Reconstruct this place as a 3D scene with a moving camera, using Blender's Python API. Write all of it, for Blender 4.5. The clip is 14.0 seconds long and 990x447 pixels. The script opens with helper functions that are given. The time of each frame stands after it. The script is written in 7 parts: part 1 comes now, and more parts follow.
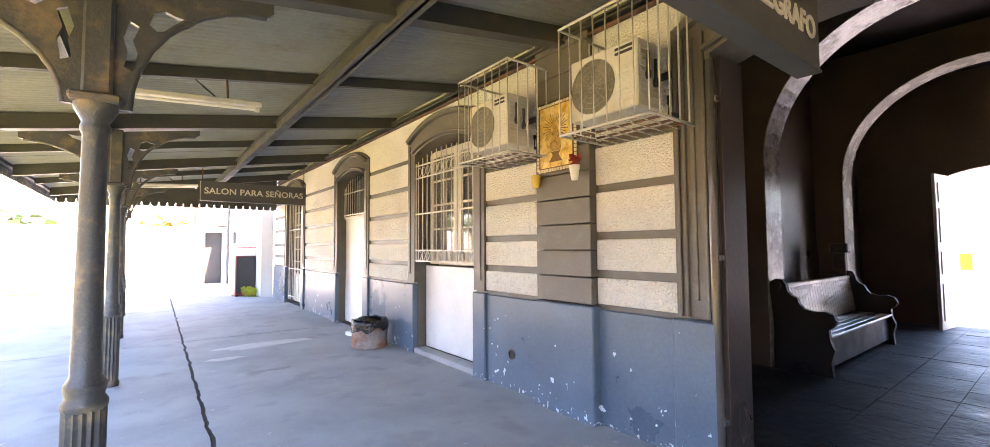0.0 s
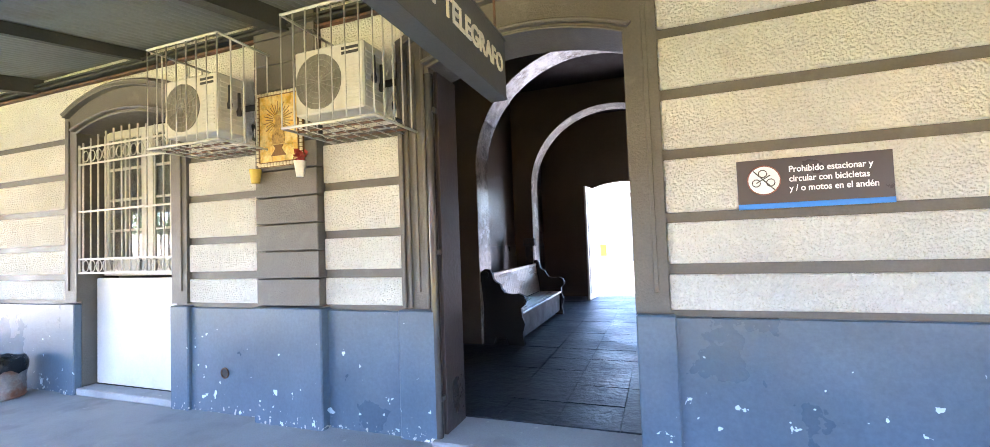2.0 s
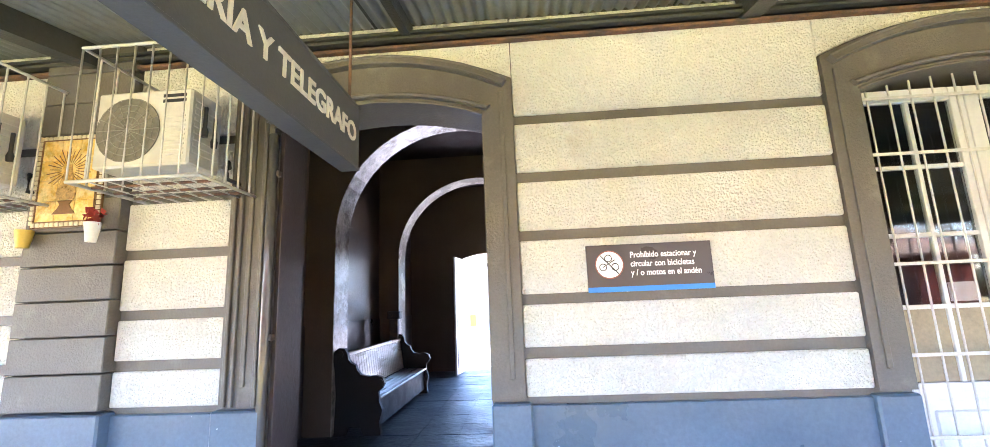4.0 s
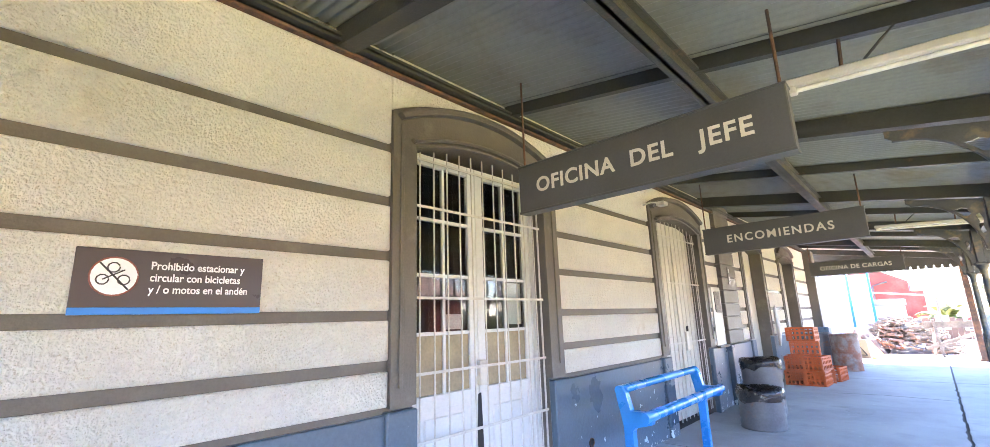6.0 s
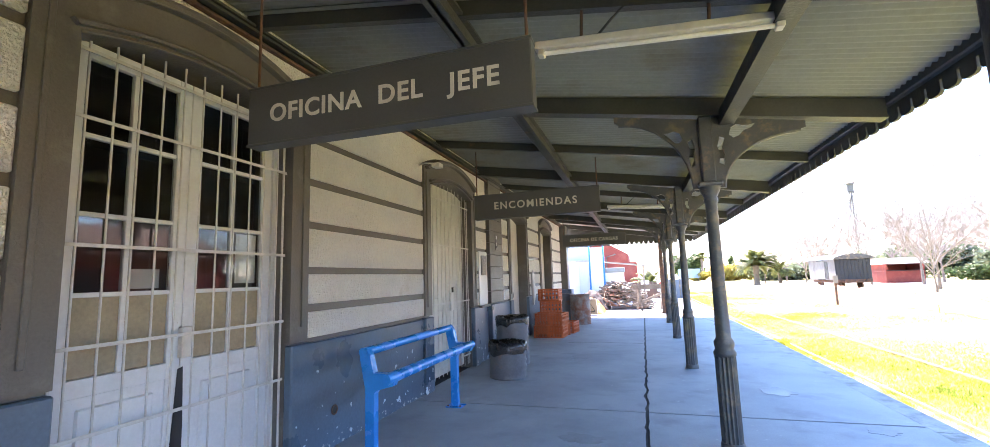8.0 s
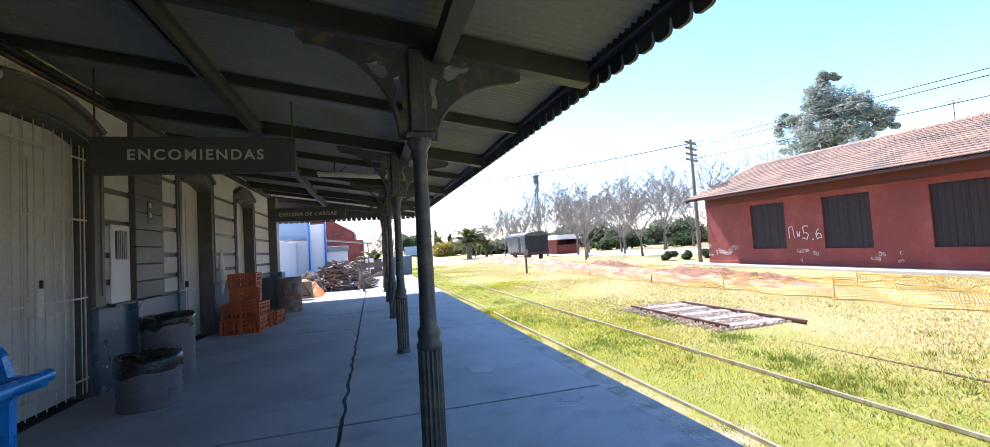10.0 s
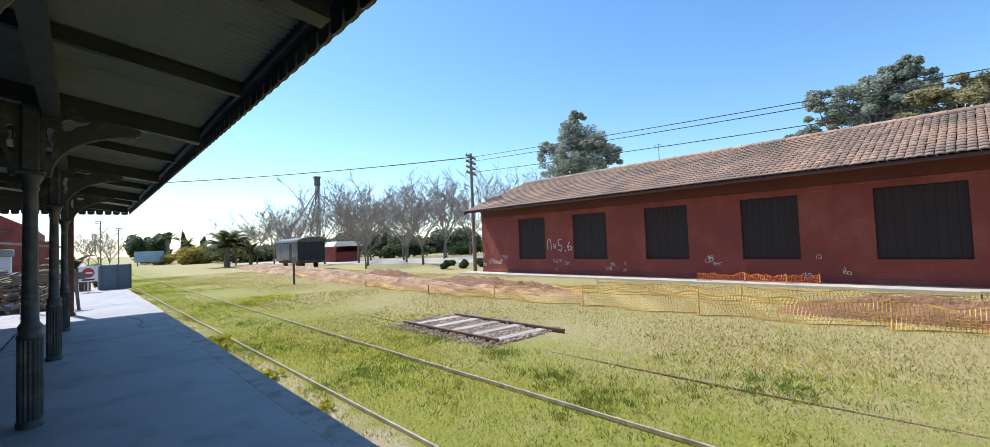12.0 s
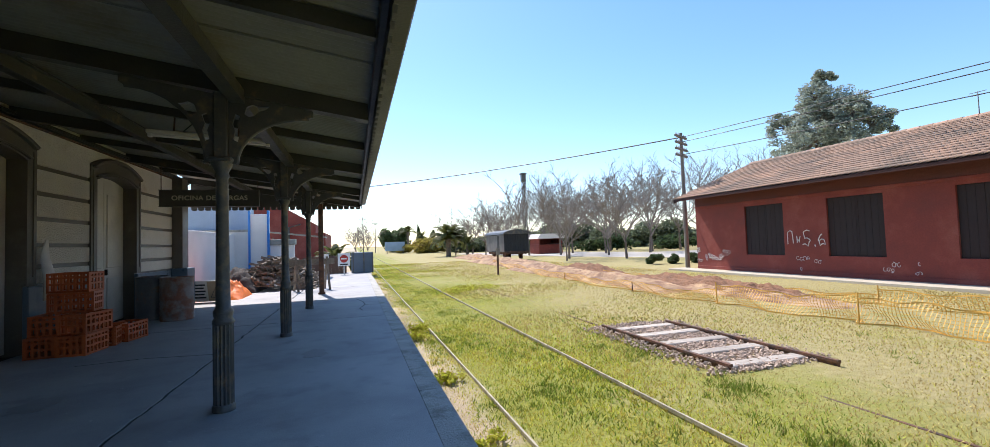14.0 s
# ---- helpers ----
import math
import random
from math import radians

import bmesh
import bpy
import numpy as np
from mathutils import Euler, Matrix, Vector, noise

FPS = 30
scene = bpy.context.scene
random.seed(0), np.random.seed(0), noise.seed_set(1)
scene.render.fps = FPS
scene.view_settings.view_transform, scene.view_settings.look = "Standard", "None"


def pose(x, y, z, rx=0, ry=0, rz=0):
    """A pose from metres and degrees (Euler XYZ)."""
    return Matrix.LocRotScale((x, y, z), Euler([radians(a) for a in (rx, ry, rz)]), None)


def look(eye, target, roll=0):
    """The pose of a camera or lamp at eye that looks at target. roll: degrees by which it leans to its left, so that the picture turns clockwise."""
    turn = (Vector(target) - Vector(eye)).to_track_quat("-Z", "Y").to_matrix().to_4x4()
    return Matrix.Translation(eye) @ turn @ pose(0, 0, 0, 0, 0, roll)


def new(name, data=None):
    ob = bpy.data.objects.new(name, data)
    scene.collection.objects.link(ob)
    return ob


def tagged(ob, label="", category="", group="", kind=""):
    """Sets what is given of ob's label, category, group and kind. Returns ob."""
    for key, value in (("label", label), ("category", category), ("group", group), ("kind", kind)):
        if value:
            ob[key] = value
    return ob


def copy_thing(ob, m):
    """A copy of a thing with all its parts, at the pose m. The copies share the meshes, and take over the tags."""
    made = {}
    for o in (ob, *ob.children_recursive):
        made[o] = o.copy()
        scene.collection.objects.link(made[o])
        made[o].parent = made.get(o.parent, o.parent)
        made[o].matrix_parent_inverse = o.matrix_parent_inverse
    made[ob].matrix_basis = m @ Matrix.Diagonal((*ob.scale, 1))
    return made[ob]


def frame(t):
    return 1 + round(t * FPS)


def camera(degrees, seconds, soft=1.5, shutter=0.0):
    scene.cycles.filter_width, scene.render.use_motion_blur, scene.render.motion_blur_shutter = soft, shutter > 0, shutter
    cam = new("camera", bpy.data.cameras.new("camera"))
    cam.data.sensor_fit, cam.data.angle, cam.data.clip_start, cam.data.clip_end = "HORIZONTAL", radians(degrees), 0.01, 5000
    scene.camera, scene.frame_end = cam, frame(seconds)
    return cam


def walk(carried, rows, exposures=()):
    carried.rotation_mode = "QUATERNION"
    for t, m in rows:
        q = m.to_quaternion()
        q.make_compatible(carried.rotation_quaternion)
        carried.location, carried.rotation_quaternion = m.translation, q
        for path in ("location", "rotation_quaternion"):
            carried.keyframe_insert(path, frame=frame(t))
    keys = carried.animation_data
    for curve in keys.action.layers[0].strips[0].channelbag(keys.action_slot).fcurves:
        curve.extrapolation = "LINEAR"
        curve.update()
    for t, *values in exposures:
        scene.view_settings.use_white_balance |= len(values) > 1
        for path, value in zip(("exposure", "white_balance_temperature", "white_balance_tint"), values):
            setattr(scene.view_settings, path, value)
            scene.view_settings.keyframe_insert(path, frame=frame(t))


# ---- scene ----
cam = camera(95.3, 14.0, soft=0.5)
PATH = [
    (0.0, -0.016, -0.005, 1.506, -37.55, 2.95, 0.36),
    (0.5, -0.023, -0.007, 1.497, -44.65, 3.00, 0.70),
    (1.0, -0.056, -0.068, 1.484, -51.12, 2.07, 1.70),
    (1.5, -0.048, -0.090, 1.478, -60.01, 1.74, 1.71),
    (2.0, -0.024, -0.100, 1.483, -69.93, 2.34, 2.13),
    (2.2, 0.002, -0.121, 1.481, -72.35, 2.46, 2.13),
    (4.3, 0.181, -0.210, 1.586, -89.88, 11.67, 2.44),
    (4.5, 0.179, -0.294, 1.591, -94.08, 12.20, 2.32),
    (5.0, 0.344, -0.364, 1.570, -112.63, 12.73, 1.82),
    (5.5, 0.418, -0.349, 1.558, -127.44, 12.50, 2.05),
    (6.0, 0.420, -0.382, 1.537, -136.86, 12.15, 1.94),
    (6.5, 0.417, -0.415, 1.517, -143.66, 11.04, 1.84),
    (7.0, 0.397, -0.456, 1.502, -150.16, 10.04, 1.66),
    (7.2, 0.383, -0.502, 1.492, -152.17, 9.44, 1.31),
    (9.3, 0.195, -1.650, 1.435, -182.65, 2.85, 3.24),
    (9.5, 0.179, -1.751, 1.428, -185.47, 2.43, 2.87),
    (10.0, 0.031, -2.034, 1.438, -195.76, 2.73, 3.44),
    (10.5, -0.137, -2.291, 1.460, -208.25, 2.74, 3.62),
    (11.0, -0.345, -2.482, 1.455, -215.15, 2.75, 3.06),
    (11.5, -0.539, -2.646, 1.447, -221.20, 2.41, 2.48),
    (12.0, -0.722, -2.887, 1.452, -222.62, 2.33, 2.26),
    (12.5, -0.966, -3.132, 1.425, -218.03, 2.55, 1.86),
    (13.0, -1.184, -3.429, 1.422, -211.60, 2.62, 1.98),
    (13.5, -1.347, -3.736, 1.415, -206.09, 2.56, 1.64),
    (14.0, -1.537, -4.035, 1.406, -197.27, 2.38, 1.93),
]
EXPOSURES = [(0.0, 3.92, 8150, 34), (1.0, 4.15, 7750, 33), (2.0, 4.35, 6650, 26), (2.2, 4.4, 6600, 26), (4.5, 4.75, 6350, 28), (5.0, 4.8, 6250, 27), (5.5, 4.75, 6350, 28), (6.0, 4.2, 6550, 30), (6.5, 4.0, 6950, 33), (7.0, 3.94, 7000, 33), (7.2, 3.84, 6950, 32), (9.3, 1.9, 6000, 24), (9.5, 1.8, 6000, 24), (10.5, 0.98, 6050, 20), (11.5, 0.55, 6200, 17), (12.0, 0.36, 6050, 13), (13.0, 0.35, 6080, 13), (14.0, 0.52, 6400, 17)]
walk(cam, [(t, pose(x, y, z, 90 + pitch, roll, yaw)) for t, x, y, z, yaw, pitch, roll in PATH], EXPOSURES)

# ---- light ----
SUN_TO = Vector((0.13, -0.56, 0.76)).normalized()
world = bpy.data.worlds.new("sky")
scene.world = world
world.use_nodes = True
wn = world.node_tree
sky = wn.nodes.new("ShaderNodeTexSky")
sky.sky_type, sky.sun_disc = "NISHITA", False
sky.sun_elevation = math.asin(SUN_TO.z)
sky.sun_rotation = math.atan2(SUN_TO.x, SUN_TO.y)
sky.air_density, sky.dust_density, sky.ozone_density = 1.0, 0.25, 2.5
deep = wn.nodes.new("ShaderNodeHueSaturation")
deep.inputs["Hue"].default_value, deep.inputs["Saturation"].default_value, deep.inputs["Value"].default_value = 0.494, 1.15, 1.08
wn.links.new(sky.outputs[0], deep.inputs["Color"])
wn.links.new(deep.outputs[0], wn.nodes["Background"].inputs[0])
wn.nodes["Background"].inputs[1].default_value = 0.15
sun = new("sun", bpy.data.lights.new("sun", "SUN"))
sun.data.energy, sun.data.angle, sun.data.color = 5.0, radians(0.53), (1.0, 0.95, 0.87)
sun.matrix_world = look((0, 0, 40), Vector((0, 0, 40)) - SUN_TO)


# ---- materials ----
def mat(name, base, rough=0.7, vary=0.25, scale=2.0, fine=40.0, bump=0.0, bump_scale=60.0, metal=0.0, second=None, patch=0.5, patch_scale=1.2,
        patch_sharp=0.1, spec=0.5, stretch=(1, 1, 1), per_object=0.0, detail=6.0, bump_detail=5.0, bump_rough=0.55):
    """A surface with colour varied at two scales, optional patches of a second colour, and fine relief."""
    m = bpy.data.materials.new(name)
    m.use_nodes = True
    nt = m.node_tree
    N, L = nt.nodes, nt.links
    bs = N["Principled BSDF"]
    tc = N.new("ShaderNodeTexCoord")
    geo = N.new("ShaderNodeNewGeometry")
    mp = N.new("ShaderNodeMapping")
    mp.inputs["Scale"].default_value = stretch
    L.new(geo.outputs["Position"], mp.inputs["Vector"])

    def noise_tex(s, d=detail, r=0.6):
        n = N.new("ShaderNodeTexNoise")
        n.inputs["Scale"].default_value, n.inputs["Detail"].default_value, n.inputs["Roughness"].default_value = s, d, r
        L.new(mp.outputs[0], n.inputs["Vector"])
        return n

    def ramp(src, a, b, lo, hi):
        r = N.new("ShaderNodeMapRange")
        r.inputs["From Min"].default_value, r.inputs["From Max"].default_value = a, b
        r.inputs["To Min"].default_value, r.inputs["To Max"].default_value = lo, hi
        L.new(src, r.inputs["Value"])
        return r.outputs[0]

    def mult(a, b):
        x = N.new("ShaderNodeMath")
        x.operation = "MULTIPLY"
        L.new(a, x.inputs[0])
        L.new(b, x.inputs[1])
        return x.outputs[0]
    big, small = noise_tex(scale), noise_tex(fine, 3.0)
    f = mult(ramp(big.outputs[0], 0.3, 0.7, 1 - vary, 1 + vary), ramp(small.outputs[0], 0.3, 0.7, 1 - vary * 0.5, 1 + vary * 0.5))
    if per_object:
        oi = N.new("ShaderNodeObjectInfo")
        f = mult(f, ramp(oi.outputs["Random"], 0, 1, 1 - per_object, 1 + per_object))
    col = N.new("ShaderNodeRGB")
    col.outputs[0].default_value = (*base, 1)
    source = col.outputs[0]
    if second is not None:
        pn = noise_tex(patch_scale, 8.0, 0.65)
        mx = N.new("ShaderNodeMix")
        mx.data_type = "RGBA"
        sc = N.new("ShaderNodeRGB")
        sc.outputs[0].default_value = (*second, 1)
        L.new(ramp(pn.outputs[0], patch - patch_sharp, patch + patch_sharp, 0, 1), mx.inputs[0])
        L.new(source, mx.inputs[6])
        L.new(sc.outputs[0], mx.inputs[7])
        source = mx.outputs[2]
    vm = N.new("ShaderNodeVectorMath")
    vm.operation = "SCALE"
    L.new(source, vm.inputs[0])
    L.new(f, vm.inputs["Scale"])
    L.new(vm.outputs[0], bs.inputs["Base Color"])
    L.new(ramp(big.outputs[0], 0.3, 0.7, max(0.04, rough - 0.12), min(1, rough + 0.12)), bs.inputs["Roughness"])
    bs.inputs["Metallic"].default_value = metal
    bs.inputs["Specular IOR Level"].default_value = spec
    if bump:
        bn = noise_tex(bump_scale, bump_detail, bump_rough)
        b = N.new("ShaderNodeBump")
        b.inputs["Strength"].default_value, b.inputs["Distance"].default_value = 1.0, bump
        L.new(bn.outputs[0], b.inputs["Height"])
        L.new(b.outputs[0], bs.inputs["Normal"])
    return m


def overlay(m, colour, scale, low, high, fade=0.0, detail=3.0):
    """Lay flecks of another colour over a material: noise above a threshold, which rises by fade for each metre up."""
    N, L = m.node_tree.nodes, m.node_tree.links
    bs = N["Principled BSDF"]
    old = bs.inputs["Base Color"].links[0].from_socket
    geo = N.new("ShaderNodeNewGeometry")
    nz = N.new("ShaderNodeTexNoise")
    nz.inputs["Scale"].default_value, nz.inputs["Detail"].default_value = scale, detail
    L.new(geo.outputs["Position"], nz.inputs["Vector"])
    sp = N.new("ShaderNodeSeparateXYZ")
    L.new(geo.outputs["Position"], sp.inputs[0])
    mu = N.new("ShaderNodeMath")
    mu.operation = "MULTIPLY_ADD"
    mu.inputs[1].default_value = -fade
    L.new(sp.outputs[2], mu.inputs[0])
    L.new(nz.outputs[0], mu.inputs[2])
    mr = N.new("ShaderNodeMapRange")
    mr.inputs["From Min"].default_value, mr.inputs["From Max"].default_value = low, high
    L.new(mu.outputs[0], mr.inputs["Value"])
    mx = N.new("ShaderNodeMix")
    mx.data_type = "RGBA"
    L.new(mr.outputs[0], mx.inputs[0])
    L.new(old, mx.inputs[6])
    mx.inputs[7].default_value = (*colour, 1)
    L.new(mx.outputs[2], bs.inputs["Base Color"])


def glass_mat(name, tint=(0.9, 0.95, 0.95), rough=0.02):
    m = bpy.data.materials.new(name)
    m.use_nodes = True
    bs = m.node_tree.nodes["Principled BSDF"]
    bs.inputs["Base Color"].default_value = (*tint, 1)
    bs.inputs["Roughness"].default_value = rough
    bs.inputs["Transmission Weight"].default_value = 1.0
    bs.inputs["IOR"].default_value = 1.45
    return m


ROUGHCAST = mat("cream_roughcast", (0.83, 0.80, 0.71), 0.9, 0.09, 1.1, 30, 0.055, 58, second=(0.68, 0.61, 0.48), patch=0.67, patch_scale=1.3, patch_sharp=0.06, bump_detail=4.0, bump_rough=0.5)
# darker flecks stand for the shade in the small pits of the roughcast
overlay(ROUGHCAST, (0.66, 0.59, 0.46), 60, 0.60, 0.74, 0.0, 4.0)
BAND = mat("grey_brown_paint", (0.112, 0.100, 0.082), 0.5, 0.18, 2.5, 60, 0.004, 60, second=(0.18, 0.165, 0.14), patch=0.66, patch_scale=3)
WAINSCOT = mat("blue_grey_wall_paint", (0.072, 0.116, 0.160), 0.34, 0.2, 1.2, 40, 0.0025, 25, second=(0.085, 0.122, 0.155), patch=0.62, patch_scale=1.5, patch_sharp=0.15)
overlay(WAINSCOT, (0.56, 0.66, 0.70), 11, 0.632, 0.642, 0.13)
overlay(WAINSCOT, (0.50, 0.50, 0.46), 26, 0.60, 0.62, 0.9)
WHITE_PAINT = mat("white_door_paint", (0.62, 0.62, 0.60), 0.45, 0.08, 3, 40, 0.002, 40, second=(0.42, 0.38, 0.32), patch=0.73, patch_scale=11, patch_sharp=0.02)
GATE_PAINT = mat("pale_gate_paint", (0.55, 0.53, 0.46), 0.5, 0.14, 2.2, 40, 0.002, 30, second=(0.34, 0.28, 0.21), patch=0.70, patch_scale=8, patch_sharp=0.03)
BAR_PAINT = mat("white_bar_paint", (0.54, 0.52, 0.47), 0.45, 0.15, 8, 60, 0.001, 80, second=(0.25, 0.17, 0.11), patch=0.70, patch_scale=14, patch_sharp=0.03)
IRON = mat("blue_grey_iron_paint", (0.070, 0.074, 0.074), 0.4, 0.2, 5, 60, 0.003, 60, second=(0.19, 0.13, 0.08), patch=0.62, patch_scale=5, patch_sharp=0.07)
overlay(IRON, (0.19, 0.15, 0.095), 6, 0.52, 0.68, 0.02, 6.0)
RUSTY = mat("rust", (0.16, 0.075, 0.04), 0.8, 0.35, 9, 80, 0.004, 70, second=(0.07, 0.045, 0.035), patch=0.5, patch_scale=7)
BEAM = mat("dark_green_beam_paint", (0.054, 0.054, 0.046), 0.5, 0.2, 3, 50, 0.003, 50, second=(0.15, 0.10, 0.06), patch=0.67, patch_scale=4, patch_sharp=0.05)
SHEET = mat("grey_green_corrugated_iron", (0.265, 0.268, 0.24), 0.5, 0.12, 1.0, 30, 0.002, 40, second=(0.21, 0.185, 0.14), patch=0.62, patch_scale=1.5, patch_sharp=0.1)
CONCRETE = mat("worn_platform_concrete", (0.345, 0.345, 0.345), 0.72, 0.13, 0.9, 60, 0.004, 90, second=(0.265, 0.268, 0.275), patch=0.55, patch_scale=0.8, patch_sharp=0.12, per_object=0.05)
overlay(CONCRETE, (0.245, 0.245, 0.25), 2.3, 0.54, 0.74, 0.0, 9.0)
overlay(CONCRETE, (0.46, 0.45, 0.43), 13, 0.68, 0.73, 0.0, 5.0)
JOINT = mat("dirty_joint_filler", (0.04, 0.037, 0.034), 0.9, 0.3, 4, 50, 0.006, 60)
COPING = mat("pale_worn_coping", (0.40, 0.385, 0.35), 0.85, 0.18, 3, 50, 0.012, 40, second=(0.24, 0.24, 0.2), patch=0.56, patch_scale=4, patch_sharp=0.08)
SIGN_PAINT = mat("dark_grey_sign_paint", (0.078, 0.079, 0.074), 0.5, 0.12, 3, 60, 0.001, 60)
LETTER = mat("cream_letter_paint", (0.66, 0.62, 0.52), 0.6, 0.08, 5, 60)
BLACK = mat("black_void_paint", (0.012, 0.012, 0.013), 0.6, 0.2, 4, 40)
HALL_WALL = mat("brown_hall_paint", (0.115, 0.082, 0.058), 0.4, 0.15, 1.2, 40, 0.004, 30)
HALL_DADO = mat("dark_brown_dado_paint", (0.06, 0.045, 0.04), 0.35, 0.2, 1.5, 40, 0.003, 30)
# arch plaster in two tones: street-door light painted into the farther lining, shade into the nearer
HALL_ARCH_LIT = mat("lit_pale_glossy_plaster", (0.66, 0.63, 0.57), 0.25, 0.15, 2, 30, 0.008, 20, second=(0.16, 0.12, 0.08), patch=0.64, patch_scale=4)
HALL_ARCH_SHADED = mat("shaded_worn_glossy_plaster", (0.36, 0.33, 0.28), 0.2, 0.25, 2, 30, 0.008, 20, second=(0.10, 0.075, 0.055), patch=0.56, patch_scale=3)
HALL_FLOOR = mat("dark_hall_tiles", (0.030, 0.033, 0.040), 0.48, 0.4, 2, 30, 0.016, 12, spec=0.35, per_object=0.12)
WHITE_WALL = mat("white_limewash", (0.78, 0.76, 0.72), 0.9, 0.08, 0.8, 30, 0.005, 20)
SHED_RED = mat("red_painted_brick", (0.235, 0.044, 0.030), 0.8, 0.22, 0.9, 25, 0.006, 25, second=(0.26, 0.085, 0.062), patch=0.62, patch_scale=0.9, patch_sharp=0.12)
DARK_WOOD = mat("dark_shutter_wood", (0.028, 0.016, 0.015), 0.8, 0.3, 4, 40, 0.003, 40, stretch=(1, 1, 0.15))
STEEL = mat("worn_rail_steel", (0.36, 0.33, 0.25), 0.75, 0.35, 6, 60, 0.001, 60, metal=0.0)
CABLE = mat("black_cable", (0.03, 0.03, 0.03), 0.6, 0.1)


# ---- building blocks ----
class G:
    """A mesh under construction: boxes, turned shapes, tubes and cut-out plates, joined."""

    def __init__(self):
        self.v, self.f, self.smooth = [], [], []

    def add(self, verts, faces, smooth=False):
        o = len(self.v)
        self.v += [tuple(p) for p in verts]
        self.f += [tuple(i + o for i in f) for f in faces]
        self.smooth += [smooth] * len(faces)
        return self

    def box(self, x0, x1, y0, y1, z0, z1, b=0.0, m=None):
        if b:
            bm = bmesh.new()
            bmesh.ops.create_cube(bm, size=1, matrix=Matrix.LocRotScale(((x0 + x1) / 2, (y0 + y1) / 2, (z0 + z1) / 2), None, (x1 - x0, y1 - y0, z1 - z0)))
            bmesh.ops.bevel(bm, geom=list(bm.edges), offset=b, segments=1, affect="EDGES", profile=0.5)
            bm.verts.index_update()
            vs = [v.co.copy() for v in bm.verts]
            fs = [[v.index for v in f.verts] for f in bm.faces]
            bm.free()
        else:
            vs = [Vector((x, y, z)) for z in (z0, z1) for y in (y0, y1) for x in (x0, x1)]
            fs = [(0, 2, 3, 1), (4, 5, 7, 6), (0, 1, 5, 4), (2, 6, 7, 3), (0, 4, 6, 2), (1, 3, 7, 5)]
        if m is not None:
            vs = [m @ v for v in vs]
        return self.add(vs, fs)

    def tube(self, p0, p1, r0, r1=None, n=8, caps=True):
        p0, p1 = Vector(p0), Vector(p1)
        r1 = r0 if r1 is None else r1
        q = (p1 - p0).to_track_quat("Z", "Y")
        vs = []
        for p, r in ((p0, r0), (p1, r1)):
            vs += [p + q @ Vector((r * math.cos(2 * math.pi * i / n), r * math.sin(2 * math.pi * i / n), 0)) for i in range(n)]
        self.add(vs, [(i, (i + 1) % n, n + (i + 1) % n, n + i) for i in range(n)], n > 5)
        if caps:
            self.add(vs, [tuple(reversed(range(n))), tuple(range(n, 2 * n))])
        return self

    def path(self, pts, r, n=6):
        """One unbroken round bar along the points."""
        pts = [Vector(p) for p in pts]
        k, vs = len(pts), []
        for i, p in enumerate(pts):
            d = (pts[min(i + 1, k - 1)] - pts[max(i - 1, 0)]).normalized()
            q = d.to_track_quat("Z", "Y")
            vs += [p + q @ Vector((r * math.cos(2 * math.pi * j / n), r * math.sin(2 * math.pi * j / n), 0)) for j in range(n)]
        fs = [(i * n + j, i * n + (j + 1) % n, (i + 1) * n + (j + 1) % n, (i + 1) * n + j) for i in range(k - 1) for j in range(n)]
        return self.add(vs, fs + [tuple(reversed(range(n))), tuple(range((k - 1) * n, k * n))], n > 4)

    def lathe(self, prof, n=20, x=0.0, y=0.0, flute=0.0, z0=-1, z1=-1):
        vs = []
        for r, z in prof:
            for i in range(n):
                k = r * (1 - flute * (i % 2)) if z0 <= z <= z1 else r
                a = 2 * math.pi * i / n
                vs.append((x + k * math.cos(a), y + k * math.sin(a), z))
        m = len(prof)
        fs = [(j * n + i, j * n + (i + 1) % n, (j + 1) * n + (i + 1) % n, (j + 1) * n + i) for j in range(m - 1) for i in range(n)]
        self.add(vs, fs, True)
        self.add(vs, [tuple(reversed(range(n))), tuple(range((m - 1) * n, m * n))])
        return self

    def plate(self, pts, lo, hi, axis="x", holes=()):
        """A flat outline, given as (u, v) points, with holes, made as thick as lo to hi along the axis."""
        bm = bmesh.new()
        edges = []
        for ring in (pts, *holes):
            vs = [bm.verts.new((u, v, 0)) for u, v in ring]
            edges += [bm.edges.new((vs[i], vs[(i + 1) % len(vs)])) for i in range(len(vs))]
        bmesh.ops.triangle_fill(bm, use_beauty=True, edges=edges)
        bm.normal_update()
        flip = [f for f in bm.faces if f.normal.z < 0]
        bmesh.ops.reverse_faces(bm, faces=flip)
        geo = bmesh.ops.extrude_face_region(bm, geom=list(bm.faces))
        top = [g for g in geo["geom"] if isinstance(g, bmesh.types.BMVert)]
        for v in top:
            v.co.z = 1
        bmesh.ops.recalc_face_normals(bm, faces=list(bm.faces))
        bm.verts.index_update()
        place = {"x": lambda u, v, w: (w, u, v), "y": lambda u, v, w: (u, w, v), "z": lambda u, v, w: (u, v, w)}[axis]
        vs = [place(v.co.x, v.co.y, lo + (hi - lo) * v.co.z) for v in bm.verts]
        fs = [[v.index for v in f.verts] for f in bm.faces]
        bm.free()
        return self.add(vs, fs)

    def mesh(self, name):
        me = bpy.data.meshes.new(name)
        me.from_pydata(self.v, [], self.f)
        me.polygons.foreach_set("use_smooth", self.smooth)
        me.update()
        return me


def part(name, g, material, parent=None, label="", at=None):
    me = g.mesh(name) if isinstance(g, G) else g
    if not me.materials:
        me.materials.append(material)
    ob = new(name, me)
    if parent is not None:
        ob.parent = parent
    if at is not None:
        ob.matrix_basis = at
    return tagged(ob, label)


